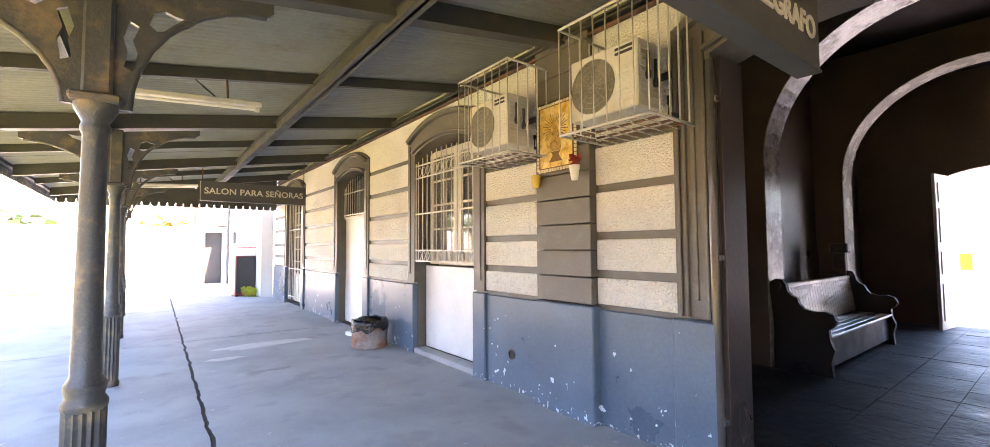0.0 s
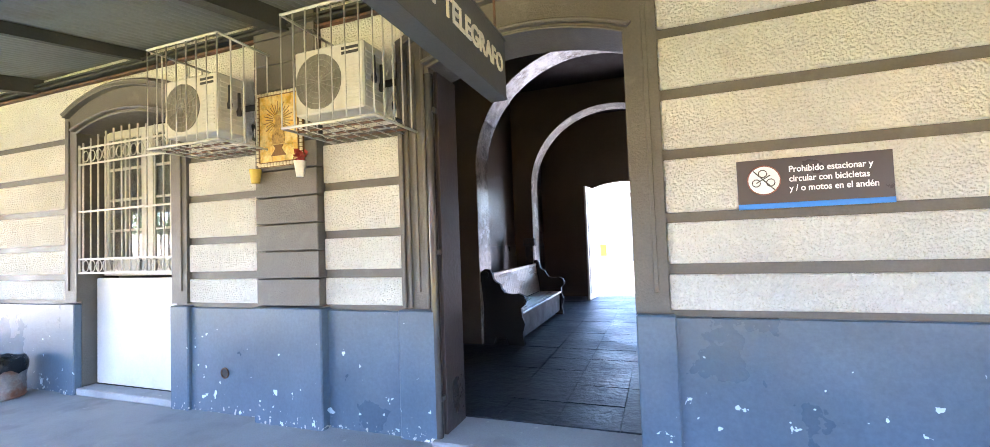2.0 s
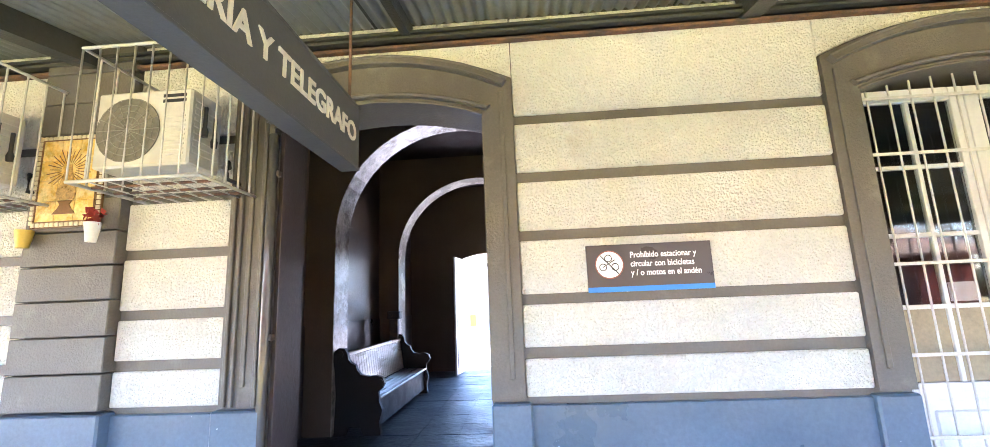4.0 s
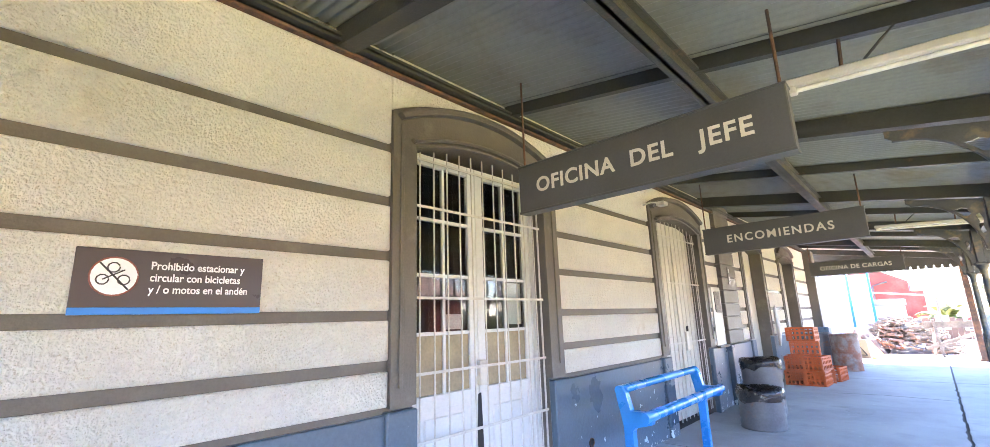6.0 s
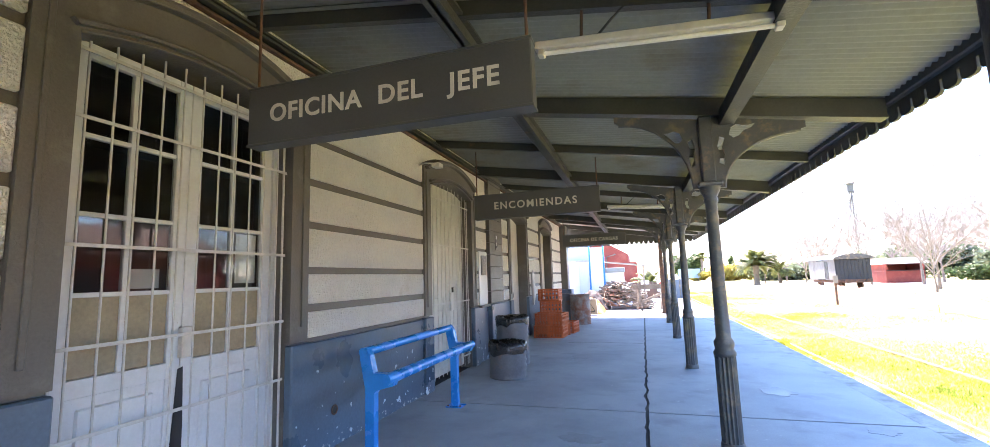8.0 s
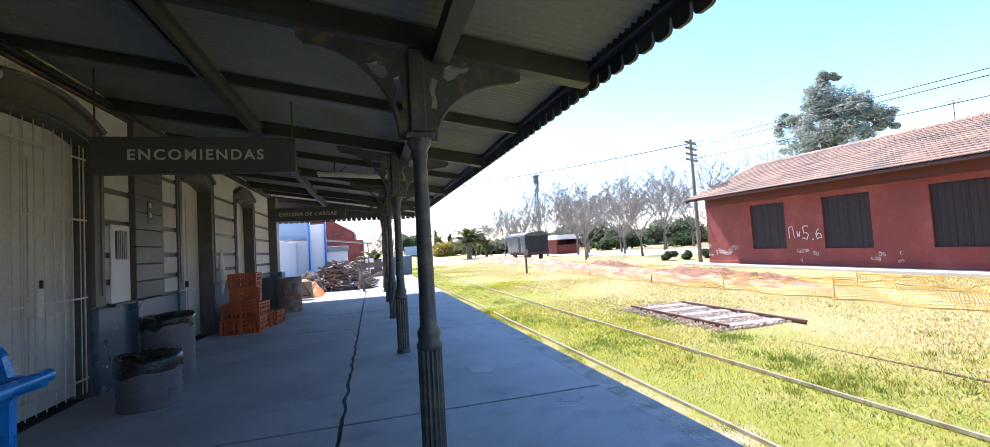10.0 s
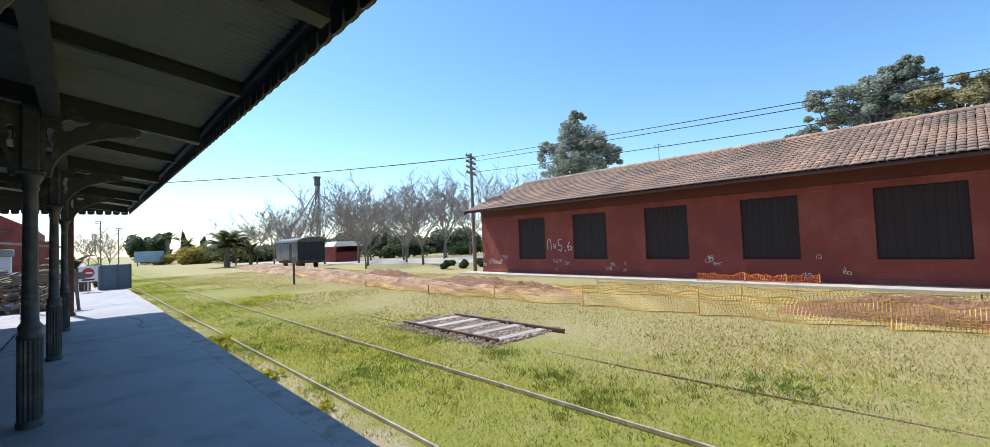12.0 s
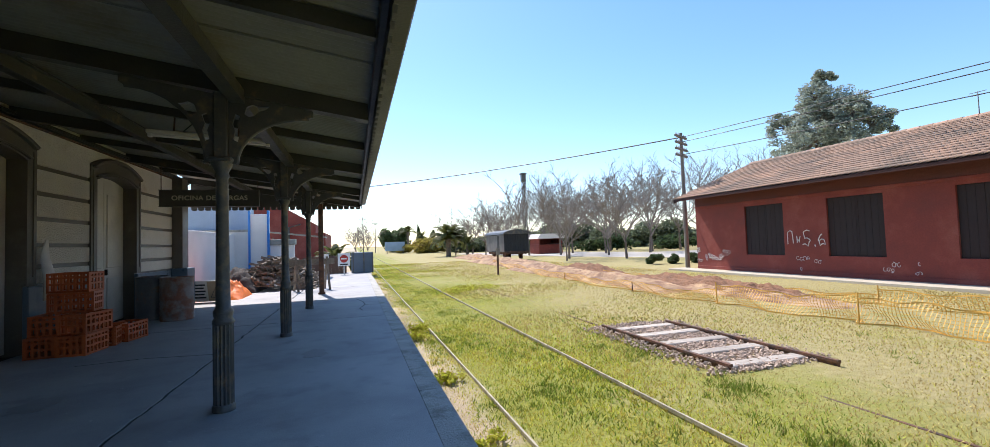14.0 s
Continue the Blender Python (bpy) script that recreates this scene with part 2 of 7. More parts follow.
def thing(name, label, category, at=None, group="", kind=""):
    ob = new(name)
    ob.empty_display_size = 0.1
    if at is not None:
        ob.matrix_basis = at
    return tagged(ob, label, category, group, kind)


def solid(name, g, material, label, category="", group="", kind="", at=None):
    ob = part(name, g, material, None, "", at)
    return tagged(ob, label, category, group, kind)


def words(name, body, size, material, parent, at, label="", align="CENTER", depth=0.004, spacing=1.0, width=1.0, split=False):
    cu = bpy.data.curves.new(name, "FONT")
    cu.offset = size * 0.018
    cu.body, cu.size, cu.extrude, cu.align_x, cu.align_y, cu.space_character = body, size, depth, align, "CENTER", spacing
    tmp = bpy.data.objects.new("tmp", cu)
    scene.collection.objects.link(tmp)
    bpy.context.view_layer.update()
    me = bpy.data.meshes.new_from_object(tmp.evaluated_get(bpy.context.evaluated_depsgraph_get()))
    bpy.data.objects.remove(tmp)
    me.materials.clear()
    if not split:
        me.name = name
        return part(name, me, material, parent, label, at @ Matrix.Diagonal((width, 1, 1, 1)))
    root = list(range(len(me.vertices)))

    def find(i):
        while root[i] != i:
            root[i] = root[root[i]]
            i = root[i]
        return i
    for e in me.edges:
        root[find(e.vertices[0])] = find(e.vertices[1])
    islands = {}
    for f in me.polygons:
        islands.setdefault(find(f.vertices[0]), []).append(tuple(f.vertices))
    for faces in islands.values():
        used = sorted({i for f in faces for i in f})
        back = {i: k for k, i in enumerate(used)}
        g = G().add([me.vertices[i].co for i in used], [tuple(back[i] for i in f) for f in faces])
        part("letter", g, material, parent, label, at @ Matrix.Diagonal((width, 1, 1, 1)))


def arc(y0, y1, z_spring, z_peak, n=12):
    """Points of a low arch from y0 to y1."""
    c, h, r = (y0 + y1) / 2, (y1 - y0) / 2, z_peak - z_spring
    R = (h * h + r * r) / (2 * r)
    a = math.asin(min(1, h / R))
    return [(c + R * math.sin(-a + 2 * a * i / n), z_peak - R + R * math.cos(-a + 2 * a * i / n)) for i in range(n + 1)]


# ---- the station wall ----
W, TOP = 3.1, 4.9
NORTH, SOUTH = 15.2, -18.4
OPENINGS = [(11.95, 13.55), (7.85, 9.3), (4.4, 5.9), (0.07, 1.52), (-3.95, -2.38), (-8.3, -6.65), (-12.4, -10.9), (-15.9, -14.3)]
SPRING, PEAK = 2.86, 2.98
wall = thing("wall_west", "long station front, cream roughcast panels between grey painted bands", "wall", kind="structure")
g = G()
ys = [NORTH]
for a, b in OPENINGS:
    ys += [b, a]
ys.append(SOUTH)
for i in range(0, len(ys), 2):
    g.box(W, W + 0.36, ys[i + 1], ys[i], -0.3, TOP)
for a, b in OPENINGS:
    g.plate([(a, TOP), (a, SPRING)] + arc(a, b, SPRING, PEAK)[1:-1] + [(b, SPRING), (b, TOP)], W, W + 0.36)
part("masonry", g, BAND, wall, "grey-brown painted masonry")
BANDS = [0.96, 1.01, 1.232, 1.302, 1.562, 1.628, 1.968, 2.037, 2.358, 2.432, 2.765, 2.835, 3.56]
ROWS_Z = [(BANDS[i], BANDS[i + 1]) for i in range(1, len(BANDS), 2)]
PILASTERS = [(2.57, 3.25), (-10.0, -9.15)]
TRIM = 0.21


def trim(edge):
    """Width of the painted surround beside one edge of an opening."""
    return 0.29 if edge == 1.52 else TRIM


def clear_spans():
    """The stretches of wall between door surrounds and pilasters."""
    stops = sorted([(a - trim(a), b + trim(b)) for a, b in OPENINGS] + PILASTERS, reverse=True)
    y, out = NORTH, []
    for a, b in stops:
        if y - b > 0.03:
            out.append((b, y))
        y = a
    out.append((SOUTH, y))
    return out


for a, b in clear_spans():
    for lo, hi in ROWS_Z:
        g = G().box(W - 0.03, W + 0.01, a + 0.004, b - 0.004, lo, hi, 0.008)
        part("plaster_panel", g, ROUGHCAST, wall, "cream roughcast panel")
    part("wainscot", G().box(W - 0.035, W + 0.01, a + 0.002, b - 0.002, -0.05, 0.965, 0.008), WAINSCOT, wall, "chipped blue-grey painted dado")
for a, b in OPENINGS:
    lo, hi = a - trim(a), b + trim(b)
    pts = [(lo, 1.0), (lo, 3.1)] + arc(lo, hi, 3.1, 3.33)[1:-1] + [(hi, 3.1), (hi, 1.0), (b, 1.0), (b, SPRING)] + arc(a, b, SPRING, PEAK)[::-1][1:-1] + [(a, SPRING), (a, 1.0)]
    crown = arc(lo, hi, 3.1, 3.33)
    part("plaster_panel", G().plate([(lo + 0.004, 3.56)] + [(y, z + 0.012) for y, z in crown] + [(hi - 0.004, 3.56)], W - 0.03, W + 0.01), ROUGHCAST, wall, "cream roughcast above the arch")
    surround = part("door_surround", G().plate(pts, W - 0.05, W + 0.005), BAND, wall, "grey painted arched surround")
    outer = [(lo + 0.03, 3.07)] + arc(lo + 0.03, hi - 0.03, 3.07, 3.30)[1:-1] + [(hi - 0.03, 3.07)]
    inner = [(lo + 0.07, 3.03)] + arc(lo + 0.07, hi - 0.07, 3.03, 3.25)[1:-1] + [(hi - 0.07, 3.03)]
    part("moulding", G().plate(outer + inner[::-1], W - 0.105, W - 0.048), BAND, surround)
    outer = [(a - 0.06, 2.9)] + arc(a - 0.06, b + 0.06, 2.9, 3.04)[1:-1] + [(b + 0.06, 2.9)]
    inner = [(a - 0.03, 2.87)] + arc(a - 0.03, b + 0.03, 2.87, 3.01)[1:-1] + [(b + 0.03, 2.87)]
    part("moulding", G().plate(outer + inner[::-1], W - 0.09, W - 0.048), BAND, surround)
    for inset, z0, z1, x, r in ((0.035, 3.07, 3.30, W - 0.105, 0.010), (0.066, 3.035, 3.256, W - 0.105, 0.008)):
        part("roll", G().path([(x, y, z) for y, z in arc(lo + inset, hi - inset, z0, z1)], r, 6), BAND, surround)
    part("roll", G().path([(W - 0.09, y, z) for y, z in arc(a - 0.045, b + 0.045, 2.885, 3.025)], 0.012, 6), BAND, surround)
    part("roll", G().path([(W - 0.055, y, z) for y, z in arc(a - 0.006, b + 0.006, 2.85, 2.985)], 0.010, 6), BAND, surround)
    for s, e in ((a, -1), (b, 1)):
        part("moulding", G().box(W - 0.065, W - 0.045, min(s + e * 0.12, s + e * 0.15), max(s + e * 0.12, s + e * 0.15), 1.12, 3.0, 0.004), BAND, surround)
        if trim(s) > TRIM:
            for k in (0.05, 0.2, 0.25):
                part("moulding", G().box(W - 0.075, W - 0.045, s + k - 0.012, s + k + 0.012, 1.0, 3.02, 0.005), BAND, surround)
        y0, y1 = sorted((s, s + e * (trim(s) + 0.035)))
        part("plinth", G().box(W - 0.075, W + 0.005, y0, y1, -0.05, 0.98, 0.012), WAINSCOT, surround, "chipped blue-grey base")
for a, b in PILASTERS:
    g = G()
    for k in range(11):
        z0 = 1.0 + k * 0.235
        g.box(W - 0.1, W + 0.01, a, b, z0 + 0.004, min(z0 + 0.231, 3.56), 0.006)
    pil = part("pilaster", g, BAND, wall, "grey painted pilaster in courses")
    part("plinth", G().box(W - 0.125, W + 0.01, a - 0.03, b + 0.03, -0.05, 0.99, 0.012), WAINSCOT, pil, "chipped blue-grey base")

# ---- the platform ----
platform = thing("floor", "grey concrete station platform with cracked joints", "platform", kind="structure")
part("bed", G().box(-2.27, W + 0.4, -31, 24, -0.6, -0.012), JOINT, platform, "dark joint bed")
JY = [24, 16.4, 8.93, 1.4, -6.13, -13.6, -21.0, -31]


def joint_x(y):
    return 0.38 + 0.011 * y


for i in range(len(JY) - 1):
    y0, y1 = JY[i + 1] + 0.018, JY[i] - 0.018
    wob = [(y0 + (y1 - y0) * k / 80, 0.022 * noise.noise((k * 0.31, i * 9.0, 0)) + 0.010 * noise.noise((k * 0.9, i * 5.0, 3))) for k in range(81)]
    left = [(-2.1, y1), (-2.1, y0)] + [(joint_x(y) - 0.018 + w, y) for y, w in wob]
    right = [(W + 0.03, y0), (W + 0.03, y1)] + [(joint_x(y) + 0.018 + w * 1.4, y) for y, w in reversed(wob)]
    for pts in (left, right):
        part("slab", G().plate(pts, -0.2, 0, "z"), CONCRETE, platform)
for i in range(22):
    y = 24 - i * 2.5
    part("coping_stone", G().box(-2.32 - random.uniform(0, 0.02), -2.103, y - 2.5 + 0.004, y - 0.004, -0.42, -0.002 - random.uniform(0, 0.003), 0.005), COPING, platform)

# ---- the canopy ----
CAN_N, CAN_S, EDGE = 14.6, -19.2, -1.75
def sheet_z(x):
    return 2.82 + (x - EDGE) * 0.157


canopy = thing("canopy", "grey corrugated iron platform canopy on painted iron beams", "canopy", kind="structure")
g = G()
n = int((CAN_N - CAN_S) / 0.0127)
vs, fs = [], []
for i in range(n + 1):
    y = CAN_S + (CAN_N - CAN_S) * i / n
    w = 0.016 * math.sin(2 * math.pi * y / 0.076)
    for x in (EDGE, W + 0.02):
        vs.append((x, y, sheet_z(x) + w))
for i in range(n):
    fs.append((2 * i, 2 * i + 1, 2 * i + 3, 2 * i + 2))
m = len(vs)
vs += [(x, y, z + 0.012) for x, y, z in vs]
fs += [tuple(k + m for k in reversed(f)) for f in fs]
g.add(vs, fs, True)
part("roof_sheet", g, SHEET, canopy, "pale grey-green corrugated sheets")
for k in range(16):
    y = CAN_N - 1.2 - k * 2.1
    g = G()
    m4 = Matrix.Translation((0, y, 0))
    for x0 in (EDGE + 0.05,):
        g.add([(x0, y, sheet_z(x0) - 0.013), (W, y, sheet_z(W) - 0.013), (W, y + 0.02, sheet_z(W) - 0.017), (x0, y + 0.02, sheet_z(x0) - 0.017)], [(0, 1, 2, 3)])
    part("sheet_lap", g, BEAM, canopy)
COLS = [13.3, 10.0, 6.6, 2.9, -1.75, -5.2, -8.65, -12.1, -15.5, -18.9]
CX = -0.35


def col_x(y):
    return -0.275 + 0.0147 * y if y < 4 else -0.32 - 0.022 * max(0.0, y - 6.6)


def sloped(g, x0, x1, y0, y1, drop0, drop1):
    """A member that follows the slope of the roof, from drop0 to drop1 under it."""
    vs = [(x, y, sheet_z(x) - d) for d in (drop1, drop0) for y in (y0, y1) for x in (x0, x1)]
    return g.add(vs, [(0, 2, 3, 1), (4, 5, 7, 6), (0, 1, 5, 4), (2, 6, 7, 3), (0, 4, 6, 2), (1, 3, 7, 5)])


for i, y in enumerate(COLS):
    g = sloped(G(), EDGE + 0.06, W, y - 0.05, y + 0.05, 0.016, 0.17)
    sloped(g, EDGE + 0.06, W, y - 0.065, y + 0.065, 0.165, 0.185)
    part("main_rafter", g, BEAM, canopy, "dark painted rafter")
    if i + 1 < len(COLS):
        y2 = (y + COLS[i + 1]) / 2
        part("rafter", sloped(G(), EDGE + 0.06, W, y2 - 0.03, y2 + 0.03, 0.016, 0.12), BEAM, canopy)
for x, d, w in ((1.33, 0.26, 0.05), (W - 0.06, 0.16, 0.06)):
    g = G().box(x - w, x + w, CAN_S, CAN_N, sheet_z(x) - d, sheet_z(x) - d + 0.02).box(x - 0.012, x + 0.012, CAN_S, CAN_N, sheet_z(x) - d, sheet_z(x) - 0.1)
    g.box(x - w, x + w, CAN_S, CAN_N, sheet_z(x) - 0.12, sheet_z(x) - 0.1)
    part("purlin", g, BEAM, canopy, "dark painted iron purlin")
part("wall_plate", G().box(W - 0.085, W - 0.035, CAN_S, CAN_N, sheet_z(W) - 0.215, sheet_z(W) - 0.19, 0.004), RUSTY, canopy, "rusty brown strip along the wall")
x = CX
part("column_beam", G().plate([(col_x(CAN_S) - 0.06, CAN_S), (col_x(CAN_S) + 0.06, CAN_S), (col_x(CAN_N) + 0.06, CAN_N), (col_x(CAN_N) - 0.06, CAN_N)], sheet_z(x) - 0.28, sheet_z(x) - 0.16, "z"), BEAM, canopy, "dark painted beam along the columns")
zb = sheet_z(EDGE)
part("gutter", G().box(EDGE - 0.15, EDGE + 0.05, CAN_S - 0.02, CAN_N + 0.02, zb - 0.06, zb + 0.05, 0.012), BEAM, canopy, "dark painted edge gutter")


def valance(length, pitch=0.17, top=0.04, low=0.195, slit=0.095):
    """A board with its lower edge cut into round-ended tongues, along u from 0 to length."""
    pts = [(0, top), (0, -low + slit)]
    k = int(length / pitch)
    p = length / k
    for i in range(k):
        u = i * p
        pts += [(u + p * 0.07, -low + slit), (u + p * 0.08, -low + 0.03), (u + p * 0.14, -low + 0.01), (u + p * 0.28, -low), (u + p * 0.72, -low), (u + p * 0.86, -low + 0.01), (u + p * 0.92, -low + 0.03), (u + p * 0.93, -low + slit)]
    return pts + [(length, -low + slit), (length, top)]


for y0, ln in [(CAN_S + i * (CAN_N - CAN_S) / 8, (CAN_N - CAN_S) / 8 - 0.006) for i in range(8)]:
    part("valance", G().plate([(y0 + u, zb + v) for u, v in valance(ln)], EDGE - 0.025, EDGE), BEAM, canopy, "dark scalloped timber valance")
for y in (CAN_S, CAN_N):
    pts = valance(W - 0.1 - EDGE)
    part("valance", G().plate([(EDGE + u, (zb - 0.01 if v < 0 else sheet_z(EDGE + u) - 0.0) + (v if v < 0 else 0)) for u, v in pts], y - 0.012, y + 0.012, "y"), BEAM, canopy, "dark scalloped end valance")


def bracket_pts(sx):
    """Outline of a cast bracket on one side of a column, and its scroll-shaped holes."""
    R, x0, zc = 0.72, 0.06, 2.02
    top = [(sx * (x0 + 0.0), sheet_z(CX) - 0.2), (sx * (x0 + R), sheet_z(CX + sx * (x0 + R)) - 0.2), (sx * (x0 + R), sheet_z(CX + sx * (x0 + R)) - 0.26)]
    zt = sheet_z(CX + sx * R) - 0.28
    bow = [(sx * (x0 + 0.06 + (R - 0.1) * (1 - math.cos(a))), 2.2 + (zt - 2.2) * math.sin(a)) for a in [math.pi / 2 * k / 9 for k in range(9, -1, -1)]]
    pts = top + bow + [(sx * x0, 2.2)]
    s = lambda u, v: (sx * (x0 + u), v)
    holes = [[s(0.035, 2.42), s(0.075, 2.40), s(0.09, 2.50), s(0.07, 2.56), s(0.095, 2.64), s(0.055, 2.66), s(0.03, 2.57), s(0.05, 2.50)],
             [s(0.13, 2.665), s(0.165, 2.635), s(0.21, 2.65), s(0.25, 2.69), s(0.31, 2.71), s(0.345, 2.745), s(0.29, 2.735), s(0.24, 2.74), s(0.2, 2.755), s(0.15, 2.73)]]
    return pts, holes


def column():
    c = thing("iron_column", "blue-grey painted cast-iron canopy column with scroll brackets", "column", group="canopy columns")
    flutes = [((0.084 - 0.011 * (k % 4 == 2) - 0.007 * (k % 4 in (1, 3))) * math.cos(2 * math.pi * k / 64), (0.084 - 0.011 * (k % 4 == 2) - 0.007 * (k % 4 in (1, 3))) * math.sin(2 * math.pi * k / 64)) for k in range(64)]
    part("foot", G().lathe([(0.094, 0), (0.094, 0.045), (0.085, 0.06)], 28), IRON, c)
    part("base", G().plate(flutes, 0.06, 0.76, "z"), IRON, c, "fluted base")
    prof = [(0.076, 0.75), (0.089, 0.765), (0.089, 0.79), (0.073, 0.815), (0.081, 0.85), (0.081, 0.875), (0.060, 0.91), (0.056, 1.2), (0.049, 2.06), (0.059, 2.08), (0.059, 2.10), (0.052, 2.12), (0.084, 2.18), (0.09, 2.22)]
    part("shaft", G().lathe(prof, 28), IRON, c, "round tapering shaft")
    part("capital", G().box(-0.1, 0.1, -0.1, 0.1, 2.21, 2.25, 0.012), IRON, c)
    part("post", G().box(-0.057, 0.057, -0.057, 0.057, 2.25, sheet_z(CX) - 0.19, 0.012), IRON, c, "square upper post")
    for sx in (-1, 1):
        pts, holes = bracket_pts(sx)
        b = part("bracket", G().plate(pts, -0.016, 0.016, "y", holes), IRON, c, "pierced scroll bracket")
        bow = [(sx * (0.12 + 0.62 * (1 - math.cos(a))), 2.2 + (sheet_z(CX + sx * 0.72) - 2.48) * math.sin(a)) for a in [math.pi / 2 * k / 9 for k in range(10)]]
        rim = G()
        for p, q in zip(bow, bow[1:]):
            rim.tube((p[0], 0, p[1]), (q[0], 0, q[1]), 0.020, 0.020, 6)
        part("rim", rim, IRON, b)
    return c


first = column()
first.matrix_basis = pose(col_x(COLS[0]), COLS[0], 0)
for y in COLS[1:-1]:
    copy_thing(first, pose(col_x(y), y, 0))
solid("canopy_post", G().box(-0.07, 0.07, -0.07, 0.07, 0, sheet_z(CX) - 0.2, 0.01).box(-0.1, 0.1, -0.1, 0.1, 0, 0.06, 0.01), RUSTY, "brown weathered post at the canopy end", "post", at=pose(col_x(COLS[-1]), COLS[-1], 0))


# ---- hanging signs ----
def hanging_sign(y, text, face, label, size=0.19, spacing=1.12, z0=2.39, x0=0.76, x1=2.68, at=0.0, width=1.0):
    s = thing("hanging_sign", label, "sign", pose((x0 + x1) / 2, y, z0), group="hanging platform signs")
    h, t = (x1 - x0) / 2, 0.05
    part("board", G().box(-h, h, -t, t, 0.004, 0.377, 0.006), SIGN_PAINT, s, "dark grey painted box sign")
    for zz in (-0.002, 0.367):
        part("edge_strip", G().box(-h - 0.004, h + 0.004, -t - 0.006, t + 0.006, zz, zz + 0.016, 0.003), SIGN_PAINT, s)
    words("lettering", text, size, LETTER, s, pose(at, face * (t + 0.002), 0.19, 90, 0, 0 if face < 0 else 180), "cream painted capital", spacing=spacing, width=width, split=True)
    for x in (-h + 0.03, h - 0.03):
        xx = (x0 + x1) / 2 + x
        part("hanger", G().tube((x, 0, 0.37), (x, 0, sheet_z(xx) - z0 - 0.02), 0.009, n=6), RUSTY, s, "rusty hanging rod")
    return s


hanging_sign(10.3, "SALON PARA SEÑORAS", -1, "dark grey hanging sign, SALON PARA SEÑORAS in cream", 0.165, 1.05, 2.43)
hanging_sign(0.8, "BOLETERIA Y TELEGRAFO", -1, "dark grey hanging sign, BOLETERIA Y TELEGRAFO in cream", 0.15, 1.0, 2.36, x1=2.61)
hanging_sign(-3.1, "OFICINA  DEL   JEFE", 1, "dark grey hanging sign, OFICINA DEL JEFE in cream", 0.155, 1.1, 2.345, x1=2.61)
hanging_sign(-7.5, "ENCOMIENDAS", 1, "dark grey hanging sign, ENCOMIENDAS in cream", 0.155, 1.25)
hanging_sign(-15.9, "OFICINA DE CARGAS", 1, "dark grey hanging sign, OFICINA DE CARGAS in cream", 0.15, 1.08, 2.45, x0=0.6, x1=2.62)

# ---- the hall and the rest of the building ----
g = G().box(W + 0.36, 11.46, 2.75, 3.0, -0.1, 4.6).box(W + 0.36, 11.46, -1.45, -1.2, -0.1, 4.6)
solid("wall_hall", g, HALL_WALL, "brown glossy painted side walls of the waiting hall", "wall", kind="structure")
solid("wall_dado", G().box(W + 0.37, 11.45, 2.73, 2.752, 0, 1.4).box(W + 0.37, 11.45, -1.202, -1.18, 0, 1.4), HALL_DADO, "dark brown painted dado of the hall", "wall", kind="structure")
for x in (6.0, 9.0):
    AY, AH, AS, AR = 0.75, 1.61, 2.57, 1.56
    ring = [(AY + AH * math.cos(a), AS + AR * math.sin(a)) for a in [math.pi * k / 28 for k in range(29)]]
    pts = [(2.75, -0.05), (2.75, 4.6), (-1.2, 4.6), (-1.2, -0.05), (AY - AH, -0.05)] + ring[::-1] + [(AY + AH, -0.05)]
    solid("wall_arch", G().plate(pts, x, x + 0.45), HALL_WALL, "brown painted cross wall with a round arch", "wall", kind="structure")
    rin = [(AY + (AH - 0.012) * math.cos(a), AS + (AR - 0.012) * math.sin(a)) for a in [math.pi * k / 28 for k in range(29)]]
    pts = [(AY - AH, 0.0)] + ring[::-1] + [(AY + AH, 0.0), (AY + AH - 0.012, 0.0)] + rin + [(AY - AH + 0.012, 0.0)]
    solid("trim_arch", G().plate(pts, x - 0.004, x + 0.454), HALL_ARCH_SHADED if x < 7 else HALL_ARCH_LIT, "glossy plaster lining of the arch", "arch", kind="structure")
g = G().box(11.46, 11.8, 1.48, NORTH, -0.3, TOP).box(11.46, 11.8, SOUTH, 0.02, -0.3, TOP).plate([(0.02, TOP), (0.02, 2.72)] + arc(0.02, 1.48, 2.72, 2.86)[1:-1] + [(1.48, 2.72), (1.48, TOP)], 11.46, 11.8)
solid("wall_east", g, HALL_WALL, "brown painted back wall with the street door", "wall", kind="structure")
g = G().box(W + 0.36, 11.46, NORTH - 0.3, NORTH, -0.3, TOP).box(W + 0.36, 11.46, SOUTH, SOUTH + 0.3, -0.3, TOP)
solid("wall_ends", g, WHITE_WALL, "white end walls of the station", "wall", kind="structure")
solid("ceiling", G().box(W + 0.36, 11.46, SOUTH, NORTH, 4.6, 4.88), DARK_WOOD, "dark boarded hall ceiling", "ceiling", kind="structure")
solid("roof", G().plate([(W - 0.3, 4.9), (7.4, 6.6), (12.1, 4.9)], SOUTH - 0.3, NORTH + 0.3, "y"), SHEET, "corrugated iron station roof", "roof", kind="structure")
hall = thing("floor_hall", "dark worn square tiles of the waiting hall", "floor", kind="structure")
part("bed", G().box(W + 0.03, 11.9, -1.2, 2.75, -0.3, 0.0), BLACK, hall)
tile = G().box(-0.248, 0.248, -0.248, 0.248, -0.02, 0.02).mesh("tile")
tile.materials.append(HALL_FLOOR)
for i in range(17):
    for j in range(8):
        o = new("tile", tile)
        o.parent = hall
        o.matrix_basis = pose(W + 0.66 + i * 0.5, -1.0 + j * 0.5, 0.012 + random.uniform(-0.003, 0.003), random.uniform(-0.25, 0.25), random.uniform(-0.25, 0.25))
solid("threshold", G().box(W - 0.12, W + 0.4, 0.02, 1.56, -0.05, 0.03, 0.012), CONCRETE, "worn concrete door step", "step", kind="structure")

